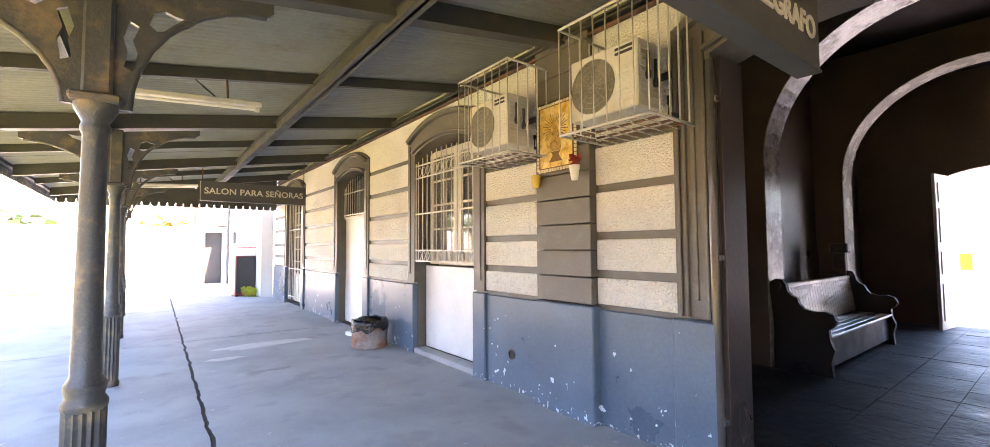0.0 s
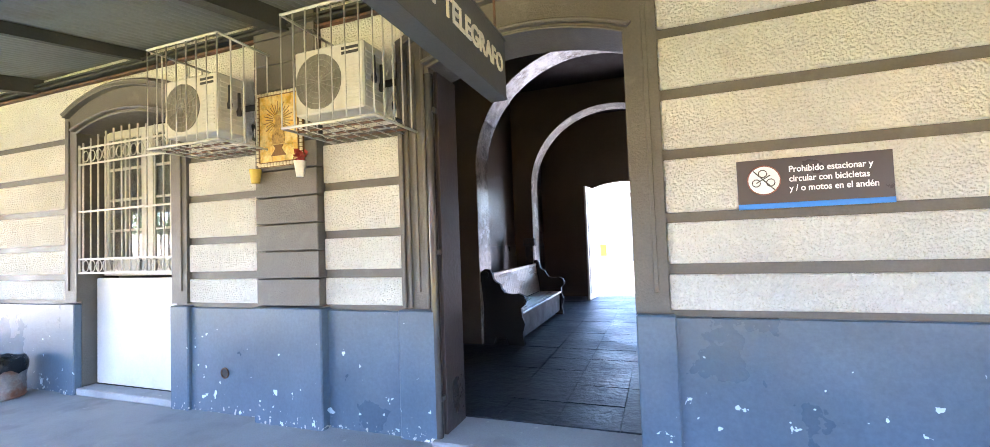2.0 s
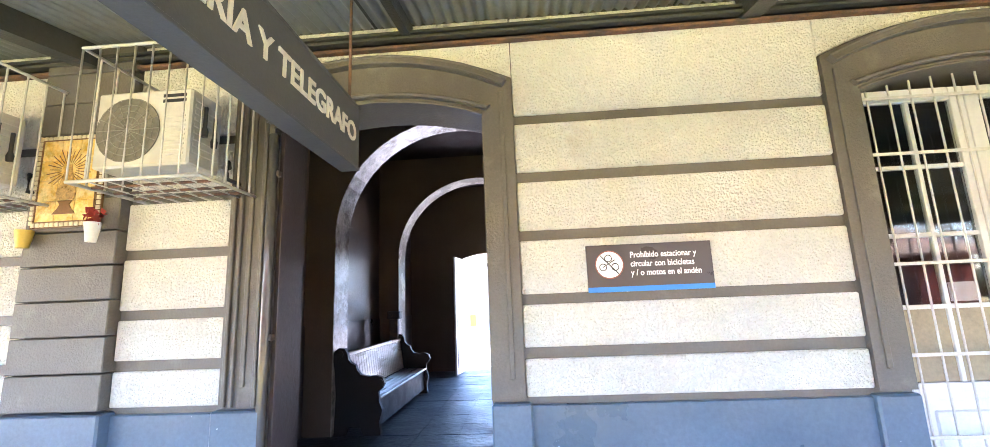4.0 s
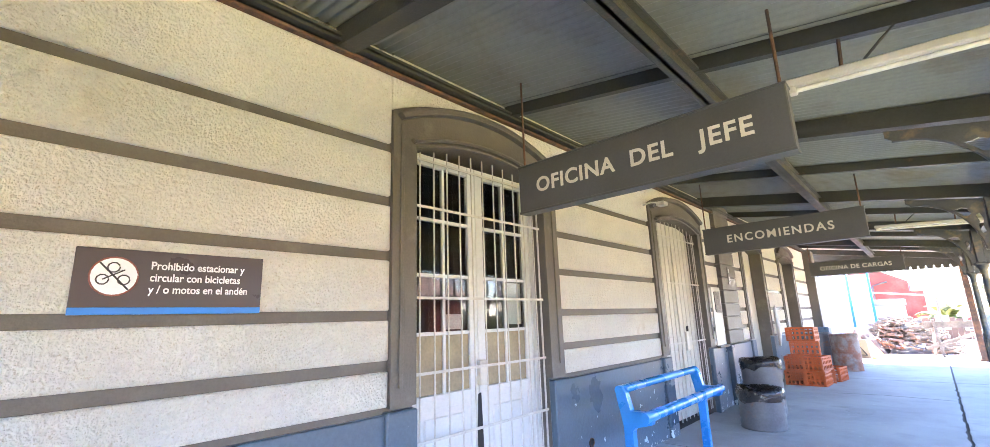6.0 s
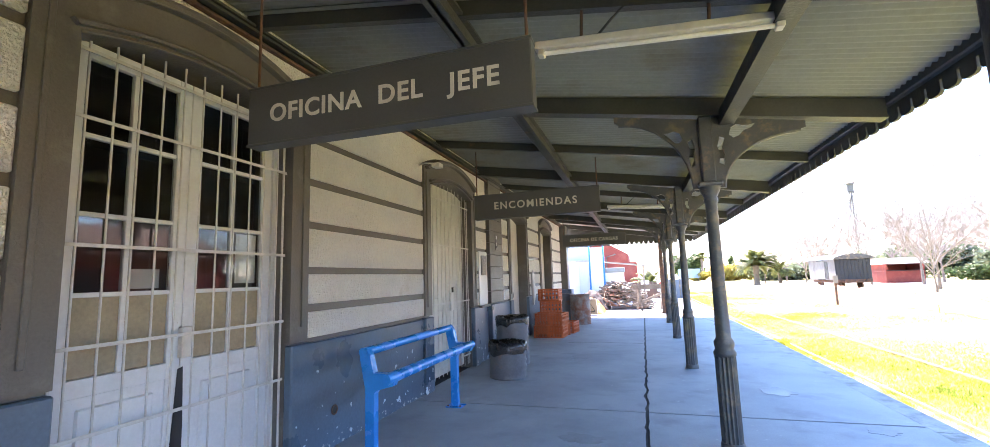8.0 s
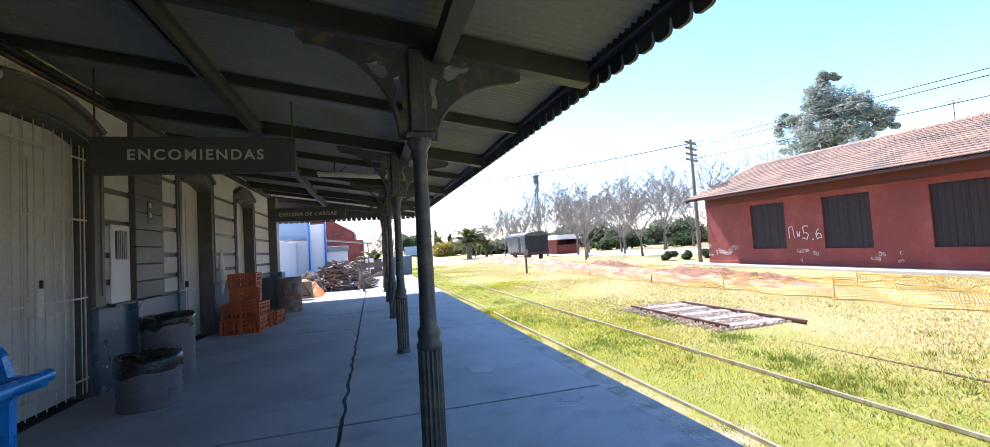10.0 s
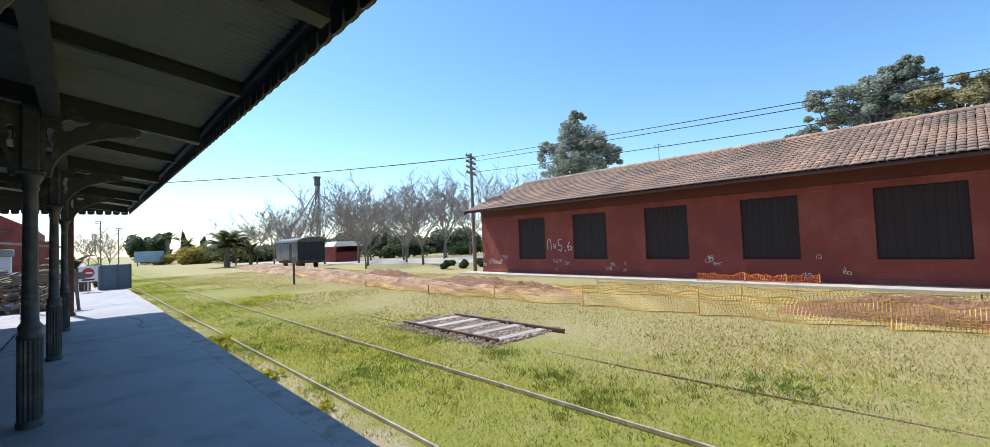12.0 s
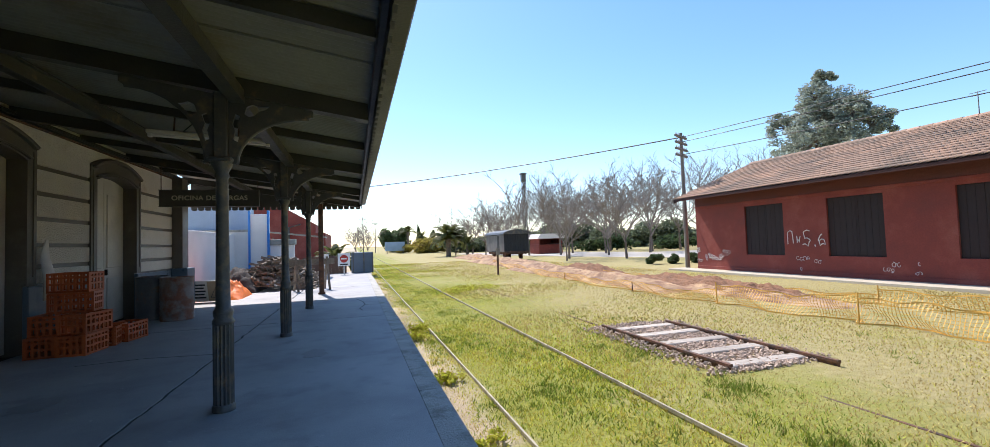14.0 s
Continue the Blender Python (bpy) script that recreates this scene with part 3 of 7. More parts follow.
# ---- doors and windows of the front ----
PANE = glass_mat("window_glass", (0.75, 0.8, 0.8), 0.03)
TAN = mat("tan_boarding", (0.33, 0.27, 0.17), 0.7, 0.2, 4, 40, 0.002, 40)
PAPER = mat("pinned_paper", (0.75, 0.73, 0.68), 0.8, 0.1, 6, 60)
WHITE_METAL = mat("off_white_metal", (0.60, 0.57, 0.50), 0.4, 0.1, 3, 40, second=(0.45, 0.4, 0.32), patch=0.66, patch_scale=5)
DARK_GRILLE = mat("dark_grille", (0.035, 0.035, 0.035), 0.5, 0.2, 6, 60)
RED_PAINT = mat("red_plastic", (0.5, 0.04, 0.03), 0.4, 0.15, 6, 40)
BLUE_PAINT = mat("bright_blue_paint", (0.008, 0.215, 0.60), 0.28, 0.12, 4, 60, 0.0008, 60, second=(0.02, 0.1, 0.35), patch=0.72, patch_scale=9)


def leaf(parent, y0, y1, z0, z1, x, panel_top, cols=2, rows=4, tan_rows=1, mat_=None):
    """One glazed door leaf: stiles, rails, glazing bars, panes, and a boarded lower panel."""
    mat_ = mat_ or WHITE_PAINT
    d = part("door_leaf", G().box(x, x + 0.045, y0, y0 + 0.09, z0, z1, 0.004).box(x, x + 0.045, y1 - 0.09, y1, z0, z1, 0.004)
             .box(x, x + 0.045, y0 + 0.09, y1 - 0.09, z1 - 0.09, z1, 0.004).box(x, x + 0.045, y0 + 0.09, y1 - 0.09, panel_top - 0.1, panel_top, 0.004)
             .box(x, x + 0.045, y0 + 0.09, y1 - 0.09, z0, z0 + 0.14, 0.004), mat_, parent, "flaking white painted leaf")
    part("panel", G().box(x + 0.012, x + 0.03, y0 + 0.09, y1 - 0.09, z0 + 0.14, panel_top - 0.1).box(x - 0.002, x + 0.02, y0 + 0.16, y1 - 0.16, z0 + 0.2, panel_top - 0.16, 0.01), mat_, d)
    gy0, gy1, gz0, gz1 = y0 + 0.09, y1 - 0.09, panel_top, z1 - 0.09
    bars = G()
    for i in range(1, cols):
        y = gy0 + (gy1 - gy0) * i / cols
        bars.box(x + 0.004, x + 0.04, y - 0.014, y + 0.014, gz0, gz1, 0.003)
    for j in range(1, rows):
        z = gz0 + (gz1 - gz0) * j / rows
        bars.box(x + 0.005, x + 0.041, gy0, gy1, z - 0.014, z + 0.014, 0.003)
    part("glazing_bars", bars, mat_, d)
    for i in range(cols):
        for j in range(rows):
            a, b = gy0 + (gy1 - gy0) * i / cols, gy0 + (gy1 - gy0) * (i + 1) / cols
            c, e = gz0 + (gz1 - gz0) * j / rows, gz0 + (gz1 - gz0) * (j + 1) / rows
            p = part("pane", G().box(x + 0.02, x + 0.024, a + 0.004, b - 0.004, c + 0.004, e - 0.004), TAN if j < tan_rows else PANE, d)
    return d


def bar_gate(parent, y0, y1, z0, z1, peak, n, rails, x, r=0.0065, label="white painted bar gate", material=None):
    g = part("bar_frame", G().tube((x, y0, z0), (x, y0, z1), r * 1.5, n=6).tube((x, y1, z0), (x, y1, z1), r * 1.5, n=6), material or BAR_PAINT, parent, label)
    for i in range(n):
        y = y0 + (y1 - y0) * (i + 0.5) / n
        k = (2 * (y - y0) / (y1 - y0) - 1)
        part("bar", G().tube((x, y, z0), (x, y, z1 + (peak - z1) * (1 - k * k)), r, n=6), material or BAR_PAINT, g)
    for z in rails:
        part("rail", G().box(x - 0.016, x - 0.008, y0 - 0.02, y1 + 0.02, z - 0.010, z + 0.010), material or BAR_PAINT, g)
    return g


# stationmaster's office: white glazed leaves behind a bar gate
d = thing("door_3", "flaking white glazed double door behind a white bar gate", "door", kind="structure")
a, b = -3.95, -2.38
mid = (a + b) / 2
x = W + 0.13
part("frame", G().box(x - 0.02, x + 0.08, a, a + 0.05, 0.02, 2.86).box(x - 0.02, x + 0.08, b - 0.05, b, 0.02, 2.86), WHITE_PAINT, d, "white painted frame")
leaf(d, a + 0.05, mid, 0.03, 2.9, x, 1.0, 2, 4, 1)
leaf(d, mid + 0.004, b - 0.05, 0.03, 2.9, x, 1.0, 2, 4, 1)
part("lock", G().box(x - 0.05, x - 0.003, mid - 0.05, mid + 0.03, 1.02, 1.22, 0.006), WHITE_METAL, d, "white lock box")
bar_gate(d, a + 0.02, b - 0.02, 0.08, 2.84, 2.95, 11, (0.16, 0.72, 1.18, 1.72, 2.42, 2.8), W + 0.03)
part("stain", G().plate([(mid - 0.03, 0.25), (mid + 0.06, 0.3), (mid + 0.04, 0.62), (mid + 0.02, 0.95), (mid - 0.015, 0.96), (mid - 0.03, 0.6)], x - 0.006, x - 0.003), BLACK, d, "black drip stain below the lock")
part("notice", G().box(x + 0.03, x + 0.032, a + 0.17, a + 0.36, 1.5, 1.88), PAPER, d, "white paper behind the glass")
part("notice", G().box(x + 0.03, x + 0.032, mid + 0.15, mid + 0.33, 1.48, 1.6), PAPER, d, "stack of papers behind the glass")

# parcels office: pale sheet gate
d = thing("door_4", "pale sheet-metal double gate behind vertical bars, closed", "door", kind="structure")
a, b = -8.3, -6.65
mid = (a + b) / 2
for y0, y1 in ((a, mid - 0.004), (mid + 0.004, b)):
    part("leaf", G().box(W + 0.15, W + 0.18, y0, y1, 0.04, 2.95, 0.004).box(W + 0.135, W + 0.152, y0 + 0.08, y1 - 0.08, 0.2, 1.0, 0.006).box(W + 0.135, W + 0.152, y0 + 0.08, y1 - 0.08, 1.2, 2.6, 0.006), GATE_PAINT, d, "stained pale leaf")
bar_gate(d, a + 0.02, b - 0.02, 0.06, 2.84, 2.95, 11, (0.22, 1.12, 2.0, 2.7), W + 0.04, label="pale bar gate")
part("lock", G().box(W + 0.0, W + 0.03, mid - 0.06, mid + 0.03, 1.0, 1.28, 0.005), WHITE_METAL, d, "white lock plate")
part("hasp", G().box(W - 0.02, W + 0.01, mid - 0.02, mid, 1.28, 1.36, 0.004), DARK_GRILLE, d, "dark hasp")

for k, (a, b, m_, ajar) in enumerate(((-12.4, -10.9, GATE_PAINT, 0), (-15.9, -14.3, GATE_PAINT, 0))):
    d = thing("door_%d" % (5 + k), "pale painted wooden double door, closed", "door", kind="structure")
    mid = (a + b) / 2
    for y0, y1 in ((a, mid - 0.004), (mid + 0.004, b)):
        part("leaf", G().box(W + 0.2, W + 0.24, y0, y1, 0.03, 2.97, 0.004).box(W + 0.185, W + 0.205, y0 + 0.1, y1 - 0.1, 0.2, 0.95, 0.008).box(W + 0.185, W + 0.205, y0 + 0.1, y1 - 0.1, 1.15, 2.65, 0.008), m_, d, "pale panelled leaf")
    part("handle", G().box(W + 0.15, W + 0.2, mid - 0.05, mid - 0.02, 1.0, 1.12, 0.004), DARK_GRILLE, d)

# white boarded doorway with a small grille above
d = thing("door_2", "white boarded door with a barred fanlight above", "door", kind="structure")
a, b = 7.85, 9.3
part("leaf", G().box(W + 0.14, W + 0.18, a, b, 0.02, 2.08, 0.004), WHITE_PAINT, d, "plain white panel")
part("transom", G().box(W + 0.12, W + 0.2, a, b, 2.08, 2.14, 0.004), WHITE_PAINT, d)
part("fanlight", G().box(W + 0.2, W + 0.205, a, b, 2.14, 2.96), PANE, d)
bar_gate(d, a + 0.04, b - 0.04, 2.1, 2.72, 2.9, 11, (2.16, 2.6), W + 0.1, label="cream bar grille")

# ladies' room gate
d = thing("door_1", "pale lattice gate standing in a dark doorway", "door", kind="structure")
a, b = 11.95, 13.55
for y0, y1 in ((a, 12.72), (12.78, b)):
    leaf(d, y0, y1, 0.05, 2.9, W + 0.16, 0.8, 2, 6, 0, GATE_PAINT)
bar_gate(d, a + 0.02, b - 0.02, 0.1, 2.84, 2.95, 10, (0.2, 0.95, 2.0), W + 0.03, label="pale bar gate")

# window with its grille over a boarded lower part
d = thing("window_1", "tall cream window behind a scrolled white iron grille", "window", kind="structure")
a, b = 4.4, 5.9
part("boarding", G().box(W + 0.13, W + 0.17, a + 0.14, b - 0.02, 0.08, 1.24, 0.006), WHITE_PAINT, d, "plain white board")
part("reveal", G().box(W + 0.1, W + 0.2, a, a + 0.14, 0.0, 1.24), BAND, d)
part("step", G().box(W - 0.06, W + 0.13, a + 0.002, b - 0.002, 0.0, 0.075, 0.012), CONCRETE, d, "worn concrete step")
leaf(d, a + 0.02, 5.14, 1.26, 2.9, W + 0.2, 1.42, 2, 4, 0, GATE_PAINT)
leaf(d, 5.15, b - 0.02, 1.26, 2.9, W + 0.2, 1.42, 2, 4, 0, GATE_PAINT)
SHUTTER = mat("grey_inner_shutter", (0.36, 0.35, 0.31), 0.6, 0.2, 2, 30, 0.002, 30)
for y0, y1 in ((a + 0.02, 5.14), (5.15, b - 0.02)):
    part("inner_shutter", G().box(W + 0.262, W + 0.285, y0, y1, 1.3, 2.86, 0.004), SHUTTER, d, "grey wooden inner shutter behind the glass")
gr = bar_gate(d, 4.36, 5.9, 1.3, 2.72, 2.86, 12, (1.31, 1.46, 1.98, 2.5, 2.68), W - 0.02, 0.009, "white iron grille with scroll bands")
for z in (1.385, 2.59):
    for i in range(13):
        y = 4.44 + i * 0.113
        ring = [(W - 0.02, y + 0.048 * math.cos(t), z + 0.062 * math.sin(t)) for t in [2 * math.pi * k / 10 for k in range(11)]]
        part("scroll", G().path(ring, 0.006, 4), BAR_PAINT, gr)

# ---- things fixed to the wall ----
sg = thing("notice_sign", "dark brown no-bicycles sign with white lettering and a blue edge", "sign", pose(W - 0.03, -0.945, 1.77))
BROWN = mat("dark_brown_sign", (0.055, 0.045, 0.042), 0.35, 0.06, 3, 60)
SIGN_WHITE = mat("white_sign_print", (0.8, 0.8, 0.78), 0.4, 0.04, 3, 60)
SIGN_BLUE = mat("blue_sign_edge", (0.01, 0.2, 0.6), 0.35, 0.05, 3, 60)
SIGN_RED = mat("brown_red_ring", (0.28, 0.09, 0.06), 0.4, 0.05, 3, 60)
part("panel", G().box(-0.014, 0, -0.385, 0.385, -0.145, 0.145, 0.002), BROWN, sg, "dark brown panel")
part("edge", G().box(-0.016, 0.0, -0.385, 0.385, -0.15, -0.118, 0.002), SIGN_BLUE, sg, "blue lower edge")
part("disc", G().tube((-0.014, 0.245, 0.02), (-0.0165, 0.245, 0.02), 0.088, n=28), SIGN_WHITE, sg, "white disc")
ring = [(-0.0168, 0.245 + 0.086 * math.cos(t), 0.02 + 0.086 * math.sin(t)) for t in [2 * math.pi * k / 24 for k in range(25)]]
part("ring", G().path(ring, 0.0035, 4), SIGN_RED, sg)
pic = G()
for dy, dz in ((0.04, -0.015), (-0.035, -0.015), (0.005, 0.04)):
    pic.path([(-0.0172, 0.245 + dy + 0.022 * math.cos(t), 0.02 + dz + 0.022 * math.sin(t)) for t in [2 * math.pi * k / 10 for k in range(11)]], 0.003, 4)
pic.tube((-0.0172, 0.285, 0.005), (-0.0172, 0.21, 0.05), 0.003, n=4).tube((-0.0172, 0.3, 0.08), (-0.0172, 0.19, -0.04), 0.0035, n=4)
part("pictogram", pic, BROWN, sg, "struck-out bicycle pictogram")
for i, line in enumerate(("Prohibido estacionar y", "circular con bicicletas", "y / o motos en el andén")):
    words("text_line", line, 0.052, SIGN_WHITE, sg, pose(-0.0145, 0.115, 0.075 - i * 0.056, 90, 0, -90), "white printed words", "LEFT", 0.001, 1.0, 0.86)

icon = thing("tile_picture", "gold tiled devotional picture with a rayed figure", "picture", pose(W - 0.1, 2.945, 2.535))
GOLD = mat("gold_glazed_tile", (0.64, 0.38, 0.07), 0.3, 0.25, 12, 60, 0.002, 20, second=(0.70, 0.54, 0.24), patch=0.5, patch_scale=14, patch_sharp=0.1)
GOLD_DARK = mat("brown_glaze", (0.17, 0.08, 0.02), 0.35, 0.25, 14, 60)
CREAM_TILE = mat("cream_glazed_tile", (0.68, 0.60, 0.42), 0.3, 0.15, 10, 60)
part("backing", G().box(-0.02, 0, -0.255, 0.255, -0.33, 0.33, 0.003), GOLD_DARK, icon)
for i in range(3):
    for j in range(4):
        part("tile", G().box(-0.03, -0.018, -0.21 + i * 0.14 + 0.001, -0.21 + (i + 1) * 0.14 - 0.001, -0.29 + j * 0.145 + 0.001, -0.29 + (j + 1) * 0.145 - 0.001, 0.002), GOLD, icon)
for i in range(62):
    u = i / 62 * (2 * 0.48 + 2 * 0.62)
    y, z = (-0.24 + u, -0.31) if u < 0.48 else (0.24, -0.31 + u - 0.48) if u < 1.10 else (0.24 - (u - 1.10), 0.31) if u < 1.58 else (-0.24, 0.31 - (u - 1.58))
    part("border_tile", G().box(-0.032, -0.019, y - 0.0145, y + 0.0145, z - 0.0145, z + 0.0145, 0.004), CREAM_TILE, icon)
rays = G()
for k in range(23):
    t = math.pi * (k / 22 * 1.5 - 0.25)
    r0, r1, w = 0.055, (0.165 if k % 2 else 0.14), 0.05
    rays.add([(-0.0325, r0 * math.cos(t + w), 0.07 + r0 * math.sin(t + w)), (-0.0325, r0 * math.cos(t - w), 0.07 + r0 * math.sin(t - w)), (-0.0325, r1 * math.cos(t - 0.022), 0.07 + r1 * math.sin(t - 0.022)), (-0.0325, r1 * math.cos(t + 0.022), 0.07 + r1 * math.sin(t + 0.022))], [(0, 1, 2, 3)])
part("rays", rays, GOLD_DARK, icon, "brown painted rays")
part("motif", G().plate([(-0.022, 0.11), (0.022, 0.11), (0.03, 0.06), (0.075, -0.09), (0.062, -0.14), (-0.062, -0.14), (-0.075, -0.09), (-0.03, 0.06)], -0.034, -0.03), mat("ochre_glaze", (0.40, 0.24, 0.07), 0.35, 0.5, 40, 90), icon, "ochre bell-shaped motif")
part("pedestal", G().plate([(-0.055, -0.145), (0.055, -0.145), (0.035, -0.175), (0.05, -0.2), (0.085, -0.24), (-0.085, -0.24), (-0.05, -0.2), (-0.035, -0.175)], -0.034, -0.03), GOLD_DARK, icon, "brown pedestal")
for zz in (-0.292, 0.292):
    part("inner_edge", G().box(-0.0335, -0.03, -0.216, 0.216, zz - 0.004, zz + 0.004), GOLD_DARK, icon)
for yy in (-0.214, 0.214):
    part("inner_edge", G().box(-0.0335, -0.03, yy - 0.004, yy + 0.004, -0.29, 0.29), GOLD_DARK, icon)
pot = thing("flower_vase", "white wall vase with dark red flowers", "vase", pose(W - 0.19, 2.66, 2.08))
part("cup", G().lathe([(0.03, 0), (0.045, 0.1), (0.05, 0.13)], 12), PAPER, pot)
fl = G()
for i in range(40):
    a_, r_, z_ = random.uniform(0, 6.28), random.uniform(0, 0.055), random.uniform(0.12, 0.22)
    c = Vector((r_ * math.cos(a_), r_ * math.sin(a_), z_))
    q = Euler((random.uniform(0, 3), random.uniform(0, 3), random.uniform(0, 3)))
    fl.add([c + (q.to_matrix() @ Vector(p)) for p in ((-0.02, -0.014, 0), (0.02, -0.014, 0.007), (0.014, 0.02, 0), (-0.014, 0.017, -0.007))], [(0, 1, 2, 3)])
part("flowers", fl, mat("dark_red_petals", (0.3, 0.03, 0.02), 0.7, 0.3, 20, 60), pot, "dark red flowers")
solid("yellow_cup", G().lathe([(0.035, 0), (0.05, 0.1), (0.052, 0.12)], 12), mat("yellow_plastic", (0.55, 0.38, 0.06), 0.4, 0.1, 8, 60), "small yellow cup fixed under the tile picture", "cup", at=pose(W - 0.15, 3.19, 2.07))


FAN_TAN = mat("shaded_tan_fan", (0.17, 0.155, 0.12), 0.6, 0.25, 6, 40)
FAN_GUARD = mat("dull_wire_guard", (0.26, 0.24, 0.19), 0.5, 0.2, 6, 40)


def air_conditioner(y0, y1, label):
    """An outdoor unit on a shelf, inside a bar cage."""
    u = thing("air_conditioner", label, "air conditioner", pose(2.64, y0, 2.48), group="caged air conditioners")
    w, h, dep = y1 - y0, 0.49, 0.28
    part("case", G().box(0, dep, 0, w, 0, h, 0.012), WHITE_METAL, u, "off-white metal case")
    cy, cz, r = w * 0.64, h * 0.48, 0.205
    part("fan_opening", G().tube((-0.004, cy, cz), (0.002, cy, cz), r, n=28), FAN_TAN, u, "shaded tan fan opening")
    gr = G()
    for k in range(5):
        rr = r * (k + 1) / 5
        gr.path([(-0.008, cy + rr * math.cos(t), cz + rr * math.sin(t)) for t in [2 * math.pi * i / 20 for i in range(21)]], 0.003, 4)
    for k in range(8):
        t = math.pi * k / 8
        gr.tube((-0.009, cy - r * math.cos(t), cz - r * math.sin(t)), (-0.009, cy + r * math.cos(t), cz + r * math.sin(t)), 0.003, n=4)
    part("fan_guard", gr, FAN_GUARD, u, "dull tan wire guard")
    part("badge", G().box(-0.004, 0.0, w * 0.06, w * 0.3, h * 0.89, h * 0.93).box(-0.004, 0.0, w * 0.06, w * 0.3, h * 0.82, h * 0.86), DARK_GRILLE, u, "two dark badge strips")
    for vx, vz in ((0.1, 0.3), (0.19, 0.26)):
        part("valve", G().lathe([(0.018, vz - 0.1), (0.022, vz - 0.06), (0.012, vz - 0.03), (0.012, vz + 0.1)], 8, vx, -0.02), DARK_GRILLE, u, "dark pipe valve")
    for k in range(9):
        part("louvre", G().box(0.03, dep - 0.03, -0.006, 0.004, 0.08 + k * 0.042, 0.1 + k * 0.042, 0.002), WHITE_METAL, u)
        part("louvre", G().box(-0.005, 0.004, w * 0.05, w * 0.27, 0.06 + k * 0.03, 0.075 + k * 0.03, 0.002), WHITE_METAL, u)
    cage = thing("bar_cage", "rusting white bar cage round the air conditioner", "cage", pose(2.5, y0 - 0.18, 2.36), group="air conditioner cages")
    cw, ch, cd = w + 0.17, 0.84, W - 2.5
    for z in (0, ch):
        part("rail", G().path([(cd, 0, z), (0, 0, z), (0, cw, z), (cd, cw, z)], 0.011, 6), BAR_PAINT, cage)
    nb = int(cw / 0.105)
    for i in range(nb + 1):
        y = cw * i / nb
        part("bar", G().path([(cd, y, 0.0), (0, y, 0.0), (0, y, ch)], 0.0065, 6), BAR_PAINT, cage)
    for s in (0, cw):
        for i in range(1, 5):
            part("bar", G().tube((cd * i / 5, s, 0), (cd * i / 5, s, ch), 0.0065, n=6), BAR_PAINT, cage)
    for i in range(1, 4):
        part("bar", G().tube((cd * i / 4, 0, 0.004), (cd * i / 4, cw, 0.004), 0.009, n=6), RUSTY, cage)
    pipe = G().path([(W - 2.64, 0.05, 0.1), (0.3, -0.05, 0.1), (0.3, -0.05, -0.02), (W - 2.64, -0.1, -0.04)], 0.014, 6)
    part("pipe", pipe, CABLE, u, "black lagged pipe")


air_conditioner(3.25, 3.88, "off-white caged air conditioner beside the barred window")
air_conditioner(1.82, 2.44, "off-white caged air conditioner beside the hall doorway")

nb = thing("ticket_hatch", "white painted hatch with a small barred opening", "hatch", pose(W - 0.03, -8.87, 1.0))
part("board", G().box(-0.02, 0, -0.23, 0.23, 0, 0.98, 0.006), WHITE_PAINT, nb, "white board")
part("opening", G().box(-0.026, -0.018, -0.15, 0.13, 0.55, 0.9), DARK_GRILLE, nb, "dark opening")
for i in range(6):
    part("bar", G().tube((-0.034, -0.12 + i * 0.045, 0.54), (-0.034, -0.12 + i * 0.045, 0.91), 0.006, n=6), BAR_PAINT, nb)
part("sill", G().box(-0.07, 0.0, -0.25, 0.25, -0.04, 0.0, 0.006), BAND, nb)
sb = thing("bell_box", "small pale bracket lamp above the parcels door", "lamp", pose(W - 0.03, -6.33, 3.05))
part("bracket", G().path([(0, 0, 0), (-0.1, 0, 0.02), (-0.2, -0.1, 0.02)], 0.012, 6), BAR_PAINT, sb)
part("head", G().box(-0.26, -0.14, -0.24, -0.1, -0.02, 0.04, 0.01), BAR_PAINT, sb)


for y, z, r in ((3.72, 0.37, 0.045), (-4.55, 0.32, 0.04), (-5.6, 0.42, 0.035)):
    vh = thing("drain_hole", "small dark drain hole in the painted dado", "drain", pose(W - 0.036, y, z), group="drain holes")
    part("hole", G().tube((-0.004, 0, 0), (0.0, 0, 0), r, n=16), BLACK, vh)
    part("collar", G().path([(-0.005, r * math.cos(t), r * math.sin(t)) for t in [2 * math.pi * k / 14 for k in range(15)]], 0.007, 5), RUSTY, vh)
jg = thing("jamb_guard", "glossy dark painted iron guard on the doorway edge", "guard", pose(W - 0.04, 1.53, 0))
part("bar", G().tube((0, 0, 0), (0, 0, 2.8), 0.035, n=12), mat("glossy_dark_enamel", (0.07, 0.065, 0.06), 0.12, 0.15, 4, 40), jg)
part("lining", G().box(0.06, 0.395, -0.045, -0.012, 0.03, 2.84, 0.004), HALL_DADO, jg, "dark glossy lining of the doorway side")
for z in (0.3, 1.4, 2.5):
    part("clip", G().box(-0.01, 0.045, -0.045, 0.045, z, z + 0.04, 0.005), IRON, jg)
pn = thing("number_plate", "small dark plate with white marks on the pilaster", "plate", pose(W - 0.105, -9.55, 2.2))
part("plate", G().box(-0.008, 0, -0.07, 0.07, -0.16, 0.16, 0.002), BROWN, pn)
for z in (-0.08, 0.06):
    part("mark", G().box(-0.011, -0.007, -0.025, 0.025, z, z + 0.07), SIGN_WHITE, pn)

